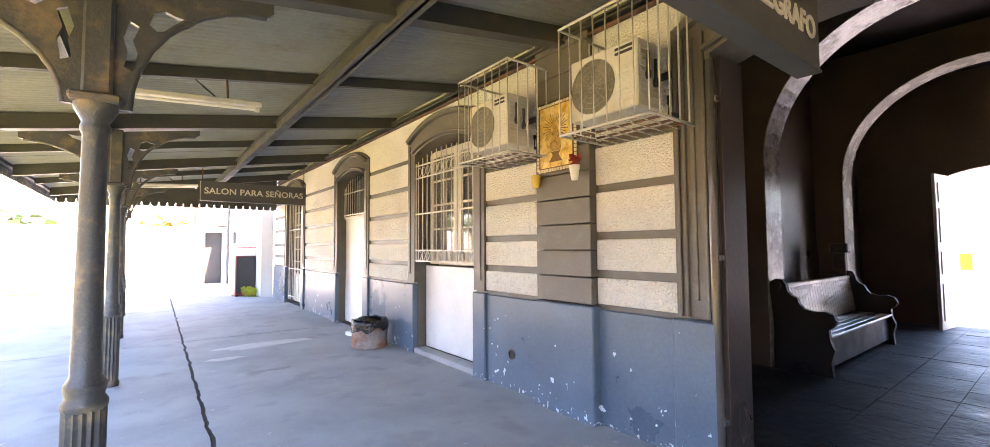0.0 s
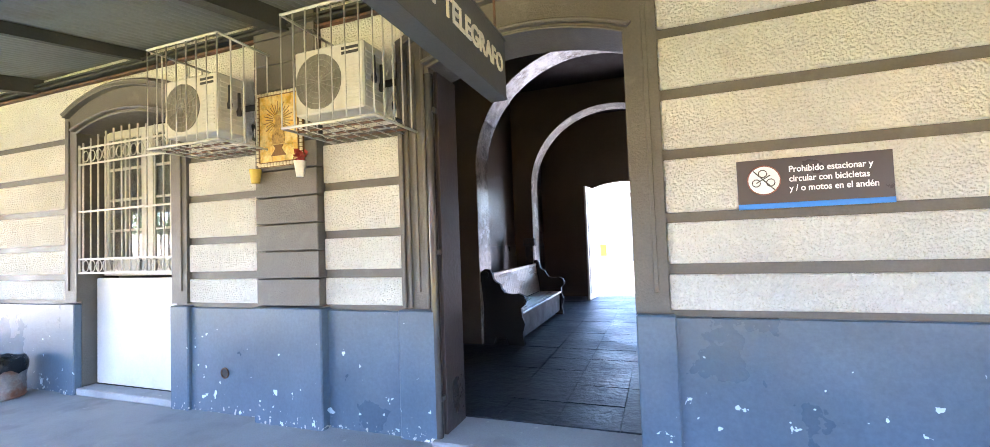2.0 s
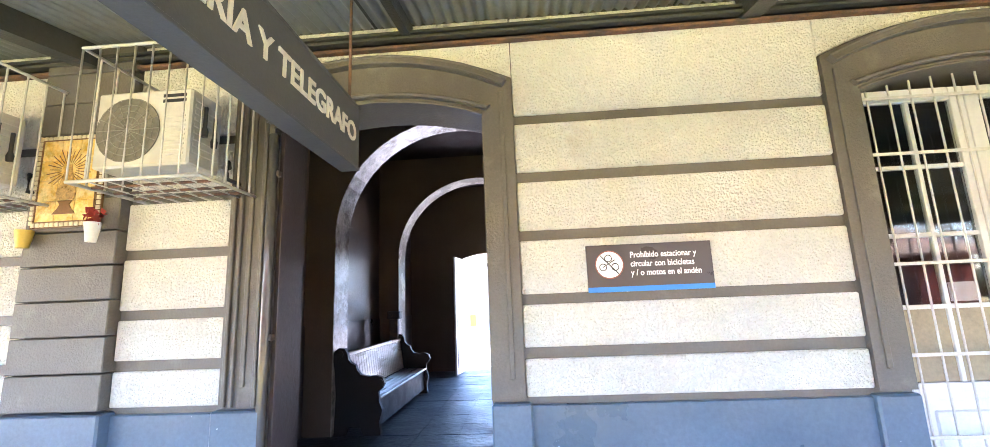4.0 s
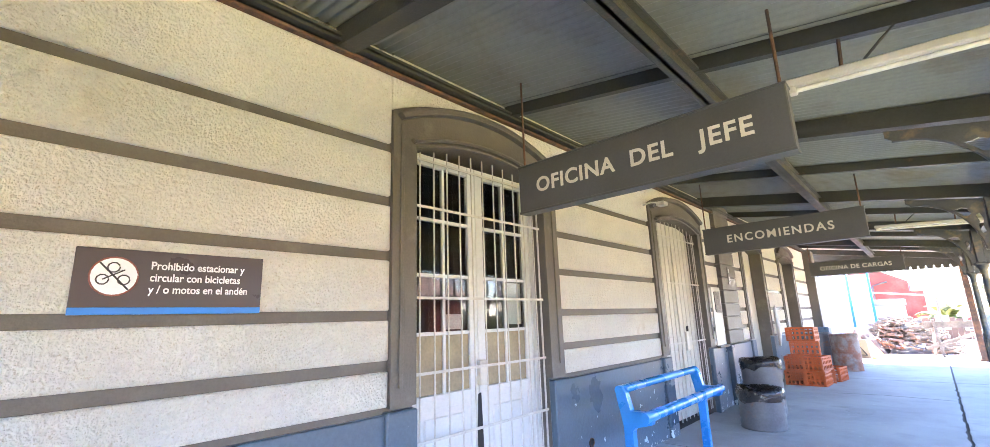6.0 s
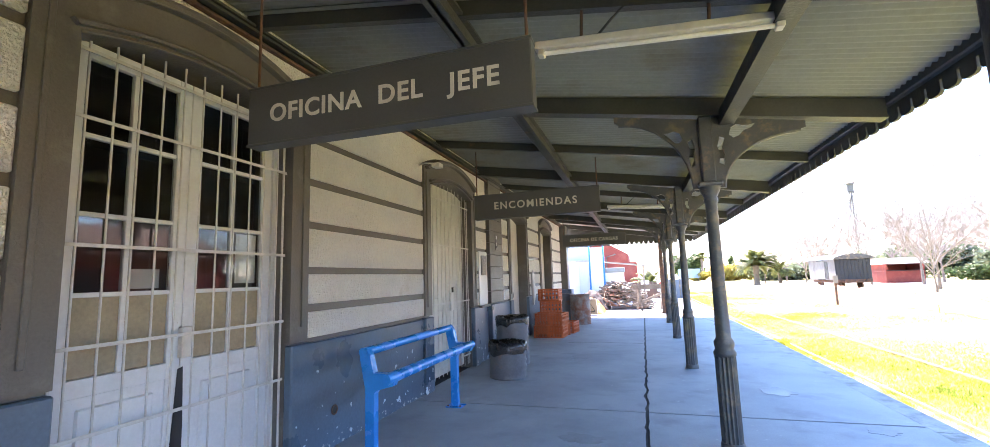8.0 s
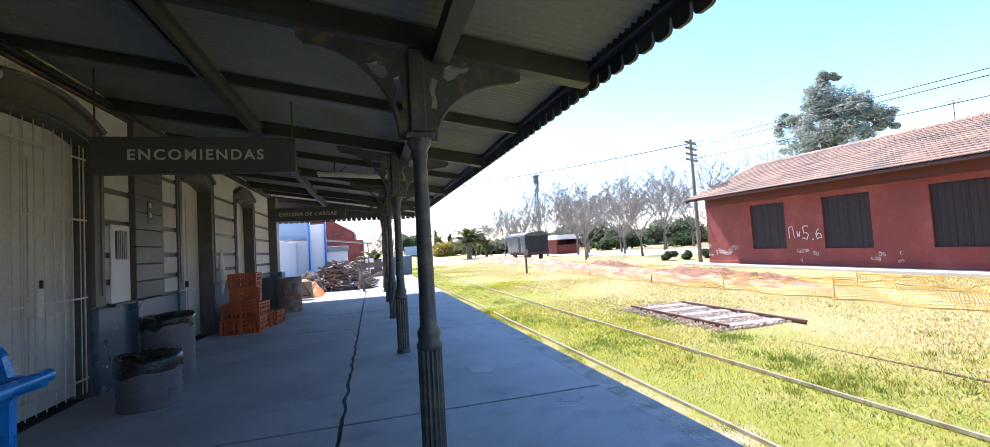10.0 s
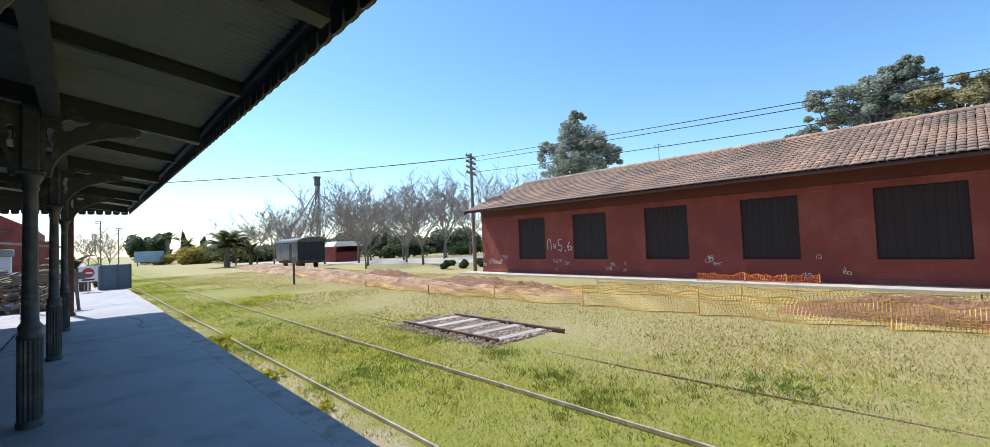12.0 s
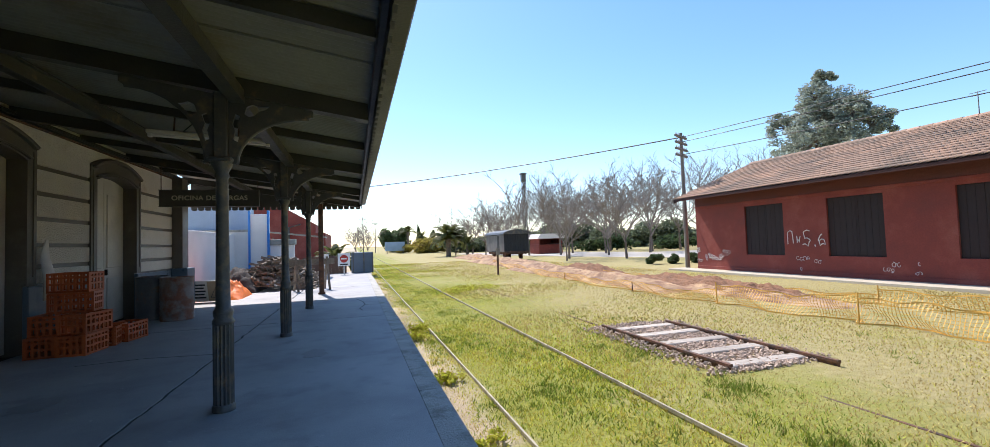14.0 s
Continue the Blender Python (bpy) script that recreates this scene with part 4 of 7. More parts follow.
# ---- tube lamps under the canopy ----
def tube_lamp(y):
    s = thing("tube_lamp", "unlit white fluorescent batten hung under the canopy", "lamp", pose(0.14, y, 2.81, 0, -3.5, 0), group="canopy tube lamps")
    part("batten", G().box(-0.68, 0.68, -0.035, 0.035, 0.0, 0.05, 0.008), WHITE_METAL, s, "rust-stained white batten")
    part("tube", G().tube((-0.62, 0, -0.02), (0.62, 0, -0.02), 0.014, n=10), PAPER, s, "white glass tube")
    for x in (-0.64, 0.64):
        part("end_cap", G().box(x - 0.02, x + 0.02, -0.03, 0.03, -0.04, 0.0, 0.005), WHITE_METAL, s)
    for x in (-0.3, 0.4):
        part("hanger", G().tube((x, 0, 0.05), (x, 0, sheet_z(0.14 + x) - 2.81 - 0.1), 0.01, n=6), RUSTY, s)
    part("cable", G().path([(0.3, 0, 0.06), (0.22, 0.02, 0.14), (0.16, 0.02, 0.2), (0.2, 0, sheet_z(0.3) - 2.81 - 0.08)], 0.008, 5), CABLE, s)


for y in (11.65, 4.75, -3.47, -10.38):
    tube_lamp(y)

# ---- waiting hall bench, street door ----
# bench wood in two tones: doorway light in the slats, silhouette shade in the ends
LIT_WOOD = mat("lit_worn_bench_wood", (0.52, 0.45, 0.36), 0.3, 0.25, 3, 30, 0.002, 30, stretch=(0.2, 1, 1))
SHADED_WOOD = mat("shaded_bench_wood", (0.014, 0.011, 0.010), 0.55, 0.3, 4, 40, 0.002, 40)
hb = thing("hall_bench", "long old slatted wooden bench, slats coloured as lit, carved ends as shaded", "bench", pose(6.02, 0.09, 0.03))
END_PROFILE = [(1.64, 0), (1.86, 0), (1.9, 0.1), (2.06, 0.1), (2.1, 0), (2.24, 0), (2.22, 0.5), (2.25, 0.86), (2.27, 0.95), (2.25, 1.03), (2.19, 1.07), (2.12, 1.06), (2.08, 1.0), (2.07, 0.93),
               (2.03, 0.88), (1.97, 0.85), (1.95, 0.79), (1.90, 0.73), (1.80, 0.71), (1.70, 0.72), (1.62, 0.69), (1.59, 0.62), (1.62, 0.56), (1.67, 0.52), (1.66, 0.40), (1.62, 0.30), (1.66, 0.16)]
for x in (0.0, 2.68):
    end = part("end", G().plate(END_PROFILE, x, x + 0.07), SHADED_WOOD, hb, "carved bench end coloured near black as shaded")
    for y, z, r in ((2.18, 0.99, 0.05), (1.65, 0.63, 0.045)):
        part("boss", G().tube((x - 0.015, y, z), (x + 0.085, y, z), r, n=14), SHADED_WOOD, end)
for i in range(5):
    part("seat_slat", G().box(0.07, 2.68, 1.66 + i * 0.09, 1.74 + i * 0.09, 0.42, 0.45, 0.006), LIT_WOOD, hb)
# near-black apron drawn down in place of the shade under the seat
part("seat_apron", G().box(0.07, 2.68, 1.70, 1.725, 0.08, 0.42, 0.004), SHADED_WOOD, hb)
for i in range(27):
    part("back_slat", G().box(0.07 + i * 0.0965, 0.163 + i * 0.0965, 2.08, 2.11, 0.46, 0.96, 0.006, Matrix.Translation((0, 2.1, 0.46)) @ Euler((radians(-8), 0, 0)).to_matrix().to_4x4() @ Matrix.Translation((0, -2.1, -0.46))), LIT_WOOD, hb)
part("top_rail", G().box(0.07, 2.68, 2.14, 2.19, 0.94, 1.0, 0.012), LIT_WOOD, hb)
dl = thing("door_8", "white panelled street door leaf, standing open", "door", pose(11.44, 1.46, 0.03, 0, 0, -7), kind="structure")
part("leaf", G().box(-0.72, 0, -0.045, 0, 0, 2.7, 0.006), WHITE_PAINT, dl, "white painted leaf")
for z0, z1 in ((0.15, 0.8), (0.95, 1.35), (1.5, 2.1), (2.2, 2.55)):
    part("panel", G().box(-0.62, -0.1, -0.06, -0.042, z0, z1, 0.01), WHITE_PAINT, dl)
hp = thing("hall_post", "slim grey weighing post beside the arch", "post", pose(8.7, 2.35, 0.03))
part("column", G().box(-0.06, 0.06, -0.08, 0.08, 0, 1.35, 0.01), IRON, hp)
part("head", G().box(-0.08, 0.08, -0.12, 0.12, 1.35, 1.5, 0.015), IRON, hp)
YELLOW = mat("yellow_street_paint", (0.7, 0.42, 0.03), 0.5, 0.1, 2, 30)
yg = thing("street_kiosk", "yellow and white street stand outside the hall", "kiosk", pose(17.0, 1.4, -0.24))
part("panel", G().box(0, 0.1, 0.35, 0.6, 1.05, 1.5, 0.02), YELLOW, yg, "yellow panel")
for y in (0.12, 0.72):
    part("leg", G().tube((0.05, y, 0), (0.05, y, 0.95), 0.03, n=8), BAR_PAINT, yg)
solid("pavement_street", G().box(11.8, 40, -20, 20, -0.4, -0.02), CONCRETE, "pale sunlit pavement outside the hall", "pavement", kind="structure")
fh = thing("street_house", "plain white house across the street", "house", pose(30, 0, -0.1))
part("wall", G().box(0, 6, -14, 16, 0, 4.2), WHITE_WALL, fh)
part("roof", G().box(-0.3, 6.3, -14.3, 16.3, 4.2, 4.4, 0.03), SHEET, fh)
for y in (-8, -3, 8):
    part("window", G().box(-0.04, 0.02, y, y + 1.2, 0.9, 2.4, 0.01), DARK_WOOD, fh)

# ---- loose things on the platform ----
BIN_BAG = mat("black_plastic_bag", (0.012, 0.012, 0.014), 0.25, 0.2, 8, 40, 0.01, 25)
DRUM_GREY = mat("grey_painted_drum", (0.105, 0.11, 0.12), 0.45, 0.25, 4, 40, 0.003, 30, second=(0.17, 0.09, 0.055), patch=0.62, patch_scale=4, patch_sharp=0.06)
DRUM_RUST = mat("rusted_drum", (0.25, 0.22, 0.20), 0.6, 0.3, 4, 40, 0.004, 30, second=(0.22, 0.085, 0.045), patch=0.50, patch_scale=3.2, patch_sharp=0.08)
CRATE = mat("orange_crate_plastic", (0.47, 0.092, 0.018), 0.5, 0.18, 3, 40, 0.001, 40, per_object=0.12)


def drum(x, y, r, h, material, label, bag=True, rings=3):
    d = thing("steel_drum", label, "drum", pose(x, y, 0, 0, 0, random.uniform(0, 360)), group="platform drums")
    prof = [(r, 0), (r + 0.01, 0.012), (r, 0.03)]
    k = max(2, int(h / 0.05))
    for i in range(1, k):
        z = 0.03 + (h - 0.06) * i / k
        prof.append((r + (0.008 if i % 2 else -0.002), z))
    prof += [(r, h - 0.03), (r + 0.012, h - 0.012), (r + 0.012, h), (r - 0.012, h), (r - 0.014, h - 0.12), (0.02, h - 0.13)]
    part("body", G().lathe(prof, 28), material, d, "ribbed steel body")
    if bag:
        g, n, m = G(), 26, 5
        vs = []
        for j in range(m):
            for i in range(n):
                a = 2 * math.pi * i / n
                w = noise.noise((math.cos(a) * 2 + x, math.sin(a) * 2 + y, j * 0.7)) * 0.03
                rr, zz = ((r + 0.018 + w * 0.4, h - 0.13 - w * 2.5), (r + 0.022 + w * 0.3, h - 0.04), (r + 0.01, h + 0.02 + w), (r - 0.05 + w, h + 0.0 + w), (0.05, h - 0.1))[j]
                vs.append((rr * math.cos(a), rr * math.sin(a), zz))
        g.add(vs, [(j * n + i, j * n + (i + 1) % n, (j + 1) * n + (i + 1) % n, (j + 1) * n + i) for j in range(m - 1) for i in range(n)], True)
        part("bin_bag", g, BIN_BAG, d, "crumpled black bag")
    return d


drum(2.27, -7.62, 0.275, 0.5, DRUM_GREY, "cut-down grey ribbed drum lined with a black bag")
drum(2.46, -8.62, 0.275, 0.80, DRUM_GREY, "grey steel drum lined with a black bag")
drum(2.08, -15.25, 0.30, 0.9, DRUM_RUST, "rust-stained grey steel drum standing empty", False)
drum(2.66, -15.65, 0.30, 0.92, DRUM_GREY, "pale grey steel drum beside the wall", False)
drum(2.72, 6.72, 0.26, 0.40, DRUM_RUST, "cut-down rusty drum lined with a black bag")
solid("white_block", G().box(-0.16, 0.16, -0.1, 0.1, 0, 0.07, 0.01), WHITE_PAINT, "white painted block on the platform", "block", at=pose(2.9, 7.75, 0, 0, 0, 12))

bench = thing("blue_bench", "bright blue tubular steel leaning bench", "bench", pose(2.45, -5.1, 0))
SIDE = [(-0.035, 0), (0.045, 0), (0.045, 0.60), (0.095, 0.85), (0.10, 0.92), (0.04, 0.935), (0.005, 0.88), (-0.03, 0.735), (-0.19, 0.735), (-0.225, 0.70), (-0.21, 0.64), (-0.06, 0.60), (-0.035, 0.57)]
for y in (-0.88, 0.88):
    leg = part("side_frame", G().plate(SIDE, y - 0.035, y + 0.035, "y"), BLUE_PAINT, bench, "blue steel end frame")
    part("foot", G().box(-0.1, 0.1, y - 0.08, y + 0.08, 0, 0.012, 0.003), BLUE_PAINT, leg)
    for x in (-0.075, 0.075):
        part("bolt", G().tube((x, y + 0.055, 0.012), (x, y + 0.055, 0.024), 0.011, n=6), RUSTY, leg)
part("seat_tube", G().tube((-0.18, -0.98, 0.70), (-0.18, 0.98, 0.70), 0.046, n=18), BLUE_PAINT, bench, "thick blue seat tube")
part("back_tube", G().tube((0.065, -0.92, 0.90), (0.065, 0.92, 0.90), 0.038, n=16), BLUE_PAINT, bench, "blue back tube")


def crate():
    """A slotted plastic crate: four pierced sides on a base."""
    c = thing("plastic_crate", "orange slotted plastic crate in a stack by the wall", "crate", group="stacked orange crates")
    w, d, h = 0.27, 0.18, 0.29
    part("base", G().box(-w, w, -d, d, 0, 0.02, 0.004), CRATE, c)

    def slots(half, n):
        p = (2 * half - 0.03) / n
        return [[(-half + 0.03 + k * p, z0), (-half + k * p + p, z0), (-half + k * p + p, z1), (-half + 0.03 + k * p, z1)] for k in range(n) for z0, z1 in ((0.03, 0.11), (0.138, 0.2), (0.228, 0.258))]
    for s in (-1, 1):
        part("long_side", G().plate([(-w, 0), (w, 0), (w, h), (-w, h)], min(s * d, s * (d - 0.016)), max(s * d, s * (d - 0.016)), "y", slots(w, 6)), CRATE, c)
        part("short_side", G().plate([(-d + 0.017, 0), (d - 0.017, 0), (d - 0.017, h), (-d + 0.017, h)], min(s * w, s * (w - 0.016)), max(s * w, s * (w - 0.016)), "x", slots(d - 0.017, 4)), CRATE, c)
    return c


STACK = ((2.67, -12.22, 0, 92), (2.28, -12.2, 0, 86), (2.65, -12.8, 0, 88), (2.25, -12.82, 0, 97), (2.65, -12.26, 0.292, 94), (2.27, -12.26, 0.292, 80), (2.61, -12.82, 0.292, 91), (2.47, -12.42, 0.584, 6), (2.49, -12.46, 0.876, -5), (2.12, -13.12, 0.0, 82))
lowest = crate()
for k, (x, y, z, r) in enumerate(STACK):
    if k:
        copy_thing(lowest, pose(x, y, z, 0, 0, r))
    else:
        lowest.matrix_basis = pose(x, y, z, 0, 0, r)
bag = G()
vs = []
for j in range(9):
    for i in range(10):
        a = 2 * math.pi * i / 10
        r = 0.1 * math.sin(math.pi * (j + 0.6) / 9.5) + 0.012 + 0.02 * noise.noise((i * 1.3, j * 0.6, 3))
        vs.append((r * 0.5 * math.cos(a), r * 0.9 * math.sin(a) + 0.05 * math.sin(j * 0.9), 0.95 - j * 0.115))
bag.add(vs, [(j * 10 + i, j * 10 + (i + 1) % 10, (j + 1) * 10 + (i + 1) % 10, (j + 1) * 10 + i) for j in range(8) for i in range(10)], True)
solid("plastic_bag", bag, PAPER, "white plastic bag hanging beside the crates", "bag", at=pose(W - 0.12, -12.72, 0.72))

# ---- beyond the canopy, towards the buffer end ----
WALL_BLUE = mat("blue_grey_cladding", (0.30, 0.40, 0.52), 0.6, 0.1, 1.2, 30)
ORANGE_NET = mat("orange_safety_net", (0.85, 0.20, 0.03), 0.6, 0.15, 5, 40)
SCRAP = mat("grey_weathered_timber", (0.26, 0.21, 0.16), 0.9, 0.4, 3, 30, 0.01, 30, per_object=0.3)
BOARD_BROWN = mat("brown_hoarding", (0.12, 0.07, 0.05), 0.8, 0.25, 2, 30)
pier = thing("end_pier", "grey-blue plinth pier at the corner of the station", "pier", pose(2.95, -18.2, 0))
part("base", G().box(-0.25, 0.15, -0.3, 0.3, 0, 1.0, 0.015), WAINSCOT, pier)
part("shaft", G().box(-0.12, 0.14, -0.22, 0.22, 1.0, 3.4, 0.01), BAND, pier)
annex = thing("annex_building", "white annex walls with a tall pale blue panel", "building", pose(0, -25.5, -0.2))
part("wall", G().box(2.72, 6, -0.3, 0, 0, 2.4, 0.01), WHITE_WALL, annex, "white rendered wall")
part("upper", G().box(2.8, 6, -1.3, -0.4, 2.2, 3.5, 0.01), WALL_BLUE, annex, "blue-grey glazed upper storey")
part("ledge", G().box(2.72, 6, -0.4, 0.06, 2.4, 2.5, 0.01), COPING, annex)
part("panel", G().box(2.02, 2.7, -0.2, 0.05, 0, 3.15, 0.01), WHITE_WALL, annex, "tall white panel")
for x in (1.95, 2.68):
    part("post", G().box(x, x + 0.08, -0.1, 0.12, 0, 3.3, 0.006), SIGN_BLUE, annex, "blue post")
part("low_wall", G().box(1.0, 1.95, -0.4, -0.1, 0, 1.8, 0.01), WHITE_WALL, annex, "low white wall")
part("low_roof", G().box(0.95, 1.98, -0.6, 0.0, 1.8, 2.05, 0.02), SHEET, annex, "grey sheet roof")
part("side_wall", G().box(3.3, 3.6, 0.0, 7.1, 0, 2.3, 0.01), WHITE_WALL, annex, "white side wall")
barn = thing("brick_warehouse", "tall red brick warehouse with a stepped skyline", "building", pose(0.3, -36, -0.2))
part("wall", G().plate([(0, 0), (0, 2.6), (0.6, 2.6), (0.6, 3.2), (3, 4.6), (9, 4.6), (9, 0)], -8, 0, "y"), SHED_RED, barn, "dark red brick wall")
part("pipe", G().path([(2.2, 0.1, 0), (2.2, 0.1, 3.0), (1.5, 0.1, 3.2)], 0.05, 6), IRON, barn)
aw = thing("lean_to", "small weathered lean-to roof on posts", "shelter", pose(1.2, -27.5, -0.1))
part("roof", G().plate([(-1.4, 2.0), (1.4, 2.35), (1.4, 2.4), (-1.4, 2.06)], -1.2, 0.6, "y"), SHEET, aw)
for x, y in ((-1.2, 0.4), (1.1, 0.4), (-1.2, -1.0), (1.1, -1.0)):
    part("post", G().tube((x, y, 0), (x, y, 2.1), 0.04, n=8), SCRAP, aw)

pile = G()
for i in range(1100):
    u, v = random.uniform(-1.3, 1.3), random.uniform(-1.6, 1.6)
    h = max(0.04, 1.15 * (1 - (u / 1.35) ** 2) * (1 - (v / 1.7) ** 4))
    z = h * random.uniform(0.55, 1.0)
    ln, r = random.uniform(0.15, 0.6), random.uniform(0.012, 0.04)
    q = Euler((random.uniform(-0.5, 0.5), random.uniform(-0.4, 0.4), random.uniform(0, 6.28)))
    pile.box(-ln / 2, ln / 2, -r, r, -r, r, 0, Matrix.Translation((u, v, z)) @ q.to_matrix().to_4x4())
solid("timber_heap", pile, SCRAP, "heap of broken grey timber and rubble on the platform end", "rubble", kind="stuff", at=pose(1.15, -22.6, 0))


def mound(rx, ry, h, seed, n=22, rough=0.25):
    g, vs = G(), []
    for j in range(n + 1):
        for i in range(n + 1):
            u, v = 2 * i / n - 1, 2 * j / n - 1
            k = max(0, 1 - u * u) * max(0, 1 - v * v)
            vs.append((u * rx, v * ry, h * k ** 0.7 * (1 + rough * noise.noise((u * 4 + seed, v * 4, seed)) + rough * 0.6 * noise.noise((u * 11 + seed, v * 11, seed))) - 0.01))
    g.add(vs, [(j * (n + 1) + i, j * (n + 1) + i + 1, (j + 1) * (n + 1) + i + 1, (j + 1) * (n + 1) + i) for j in range(n) for i in range(n)], True)
    return g


solid("folded_tarpaulin", mound(0.75, 0.9, 0.8, 4, 36, 0.18), mat("dark_dusty_canvas", (0.05, 0.042, 0.038), 0.9, 0.3, 3, 30, 0.02, 12), "dark dusty tarpaulin thrown over a heap", "tarpaulin", at=pose(2.3, -21.6, 0))
solid("crumpled_net", mound(0.62, 0.85, 0.55, 7, 44, 0.3), ORANGE_NET, "crumpled heap of orange safety netting", "netting", at=pose(2.25, -19.6, 0))
ws = thing("warning_board", "white warning board with a black triangle, leaning on a pier", "sign", pose(2.35, -18.55, 0.02, -12, 0, -14))
part("board", G().box(-0.54, 0.54, -0.01, 0.01, 0, 0.6, 0.004), PAPER, ws)
part("patch", G().box(-0.52, 0.02, 0.011, 0.014, 0.02, 0.58), mat("tan_print", (0.5, 0.38, 0.25), 0.6, 0.1), ws, "tan half")
part("triangle", G().path([(-0.45, 0.018, 0.12), (-0.05, 0.018, 0.12), (-0.25, 0.018, 0.5), (-0.45, 0.018, 0.12)], 0.016, 4), CABLE, ws, "black triangle outline")
for i in range(5):
    part("text_bar", G().box(0.08 + 0.04 * (i % 2), 0.48, 0.011, 0.013, 0.1 + i * 0.09, 0.145 + i * 0.09), CABLE, ws)
tr = thing("barricade", "grey weathered timber trestle barricade", "barricade", pose(-0.15, -20.4, 0, 0, 0, 20))
for x in (-0.5, 0.5):
    for s in (-1, 1):
        part("leg", G().box(-0.035, 0.035, -0.02, 0.02, 0, 1.15, 0.004, Matrix.Translation((x, s * 0.28, 0)) @ Euler((s * 0.25, 0, 0)).to_matrix().to_4x4()), SCRAP, tr)
part("board", G().box(-0.75, 0.75, -0.02, 0.02, 0.85, 1.05, 0.006), SCRAP, tr)
part("brace", G().box(-0.65, 0.65, -0.02, 0.02, 0.42, 0.52, 0.006, Euler((0, 0.35, 0)).to_matrix().to_4x4()), SCRAP, tr)
ne = thing("no_entry_sign", "white square no-entry sign on a short post", "sign", pose(-1.0, -28.6, 0))
part("plate", G().box(-0.3, 0.3, 0.0, 0.02, 0.45, 1.1, 0.004), SIGN_WHITE, ne)
part("disc", G().tube((0, 0.02, 0.82), (0, 0.026, 0.82), 0.2, n=24), RED_PAINT, ne, "red disc")
part("bar", G().box(-0.14, 0.14, 0.026, 0.03, 0.785, 0.855), SIGN_WHITE, ne, "white bar")
part("text_bar", G().box(-0.2, 0.2, 0.02, 0.024, 0.5, 0.56), CABLE, ne)
part("post", G().tube((0, -0.02, 0), (0, -0.02, 0.5), 0.03, n=8), BAR_PAINT, ne)
ar = thing("works_sign", "small white square works sign on a post", "sign", pose(-0.05, -28.5, 0))
part("plate", G().box(-0.22, 0.22, 0.0, 0.02, 0.5, 1.1, 0.004), SIGN_WHITE, ar)
part("mark", G().path([(0.1, 0.024, 0.68), (-0.1, 0.024, 0.68), (0.0, 0.024, 0.92), (0.1, 0.024, 0.68)], 0.02, 4), CABLE, ar, "dark triangular mark")
part("post", G().tube((0, -0.02, 0), (0, -0.02, 0.55), 0.03, n=8), BAR_PAINT, ar)
sk = thing("site_container", "low blue-grey steel site box with upright ribs", "container", pose(-1.95, -29.6, 0))
part("body", G().box(-0.55, 0.6, -1.6, 0, 0, 1.1, 0.02), mat("blue_grey_steel", (0.10, 0.13, 0.17), 0.6, 0.15, 2, 30), sk)
for x in (-0.5, -0.05, 0.5):
    part("rib", G().box(x - 0.03, x + 0.03, 0.0, 0.03, 0, 1.12, 0.006), IRON, sk)
hd = thing("hoarding", "brown timber hoarding closing the platform end", "fence", pose(0.4, -30.0, 0))
for i in range(11):
    part("board", G().box(-1.5 + i * 0.2, -1.31 + i * 0.2, -0.03, 0.0, 0, 0.95 + random.uniform(-0.04, 0.04), 0.004), BOARD_BROWN, hd)

# ---- the other end of the platform ----
# grey taken far down: the shade of the door recess is in the colour
DARKENED_GREY = mat("darkened_grey_paint", (0.07, 0.066, 0.062), 0.7, 0.15, 3, 40, 0.002, 30)
nw = thing("wall_yard", "sunlit white yard wall with a grey doorway", "wall", kind="structure")
part("wall", G().box(-14, 1.72, 23.0, 23.3, -0.3, 2.42, 0.01).box(2.56, 3.2, 23.0, 23.3, -0.3, 2.42, 0.01), WHITE_WALL, nw)
for x0, x1 in ((1.72, 1.92), (2.56, 2.72)):
    part("jamb", G().box(x0, x1, 22.86, 23.3, -0.05, 2.3, 0.012), WHITE_WALL, nw, "white door jamb")
part("door", G().box(1.92, 2.56, 23.2, 23.25, -0.02, 2.2, 0.006), DARKENED_GREY, nw, "plain grey door darkened as if in shade")
part("lintel", G().box(1.92, 2.56, 22.9, 23.3, 2.2, 2.3, 0.006), WHITE_WALL, nw)
part("hood", G().box(1.7, 2.7, 22.55, 23.0, 2.42, 2.5, 0.01), BOARD_BROWN, nw, "dark timber hood")
part("plinth", G().box(-14, 1.70, 22.95, 23.0, -0.1, 0.06, 0.01), BOARD_BROWN, nw, "brown stained plinth")
part("niche", G().box(0.2, 0.48, 22.97, 23.004, 1.35, 1.9, 0.004), DARKENED_GREY, nw, "small grey panel")
ah = thing("wall_annex_north", "plain white side wall of the neighbouring house", "wall", kind="structure")
part("wall", G().box(2.75, 3.1, 15.4, 23.0, -0.3, 4.8, 0.01), WHITE_WALL, ah)
part("pipe", G().tube((2.72, 22.3, 0), (2.72, 22.3, 4.6), 0.04, n=8), DARKENED_GREY, ah)
part("meter_box", G().box(2.66, 2.75, 20.4, 20.75, 1.7, 2.15, 0.01), DARKENED_GREY, ah, "small grey meter box")
cb = thing("drinks_cabinet", "old upright drinks cabinet, dark door and red side", "cabinet", pose(2.42, 16.4, 0, 0, 0, 8))
part("body", G().box(-0.3, 0.3, -0.28, 0.28, 0.05, 1.55, 0.02), RED_PAINT, cb, "faded red case")
part("front", G().box(-0.27, 0.27, -0.30, -0.279, 0.1, 1.25, 0.006), DARK_GRILLE, cb, "dark glass front")
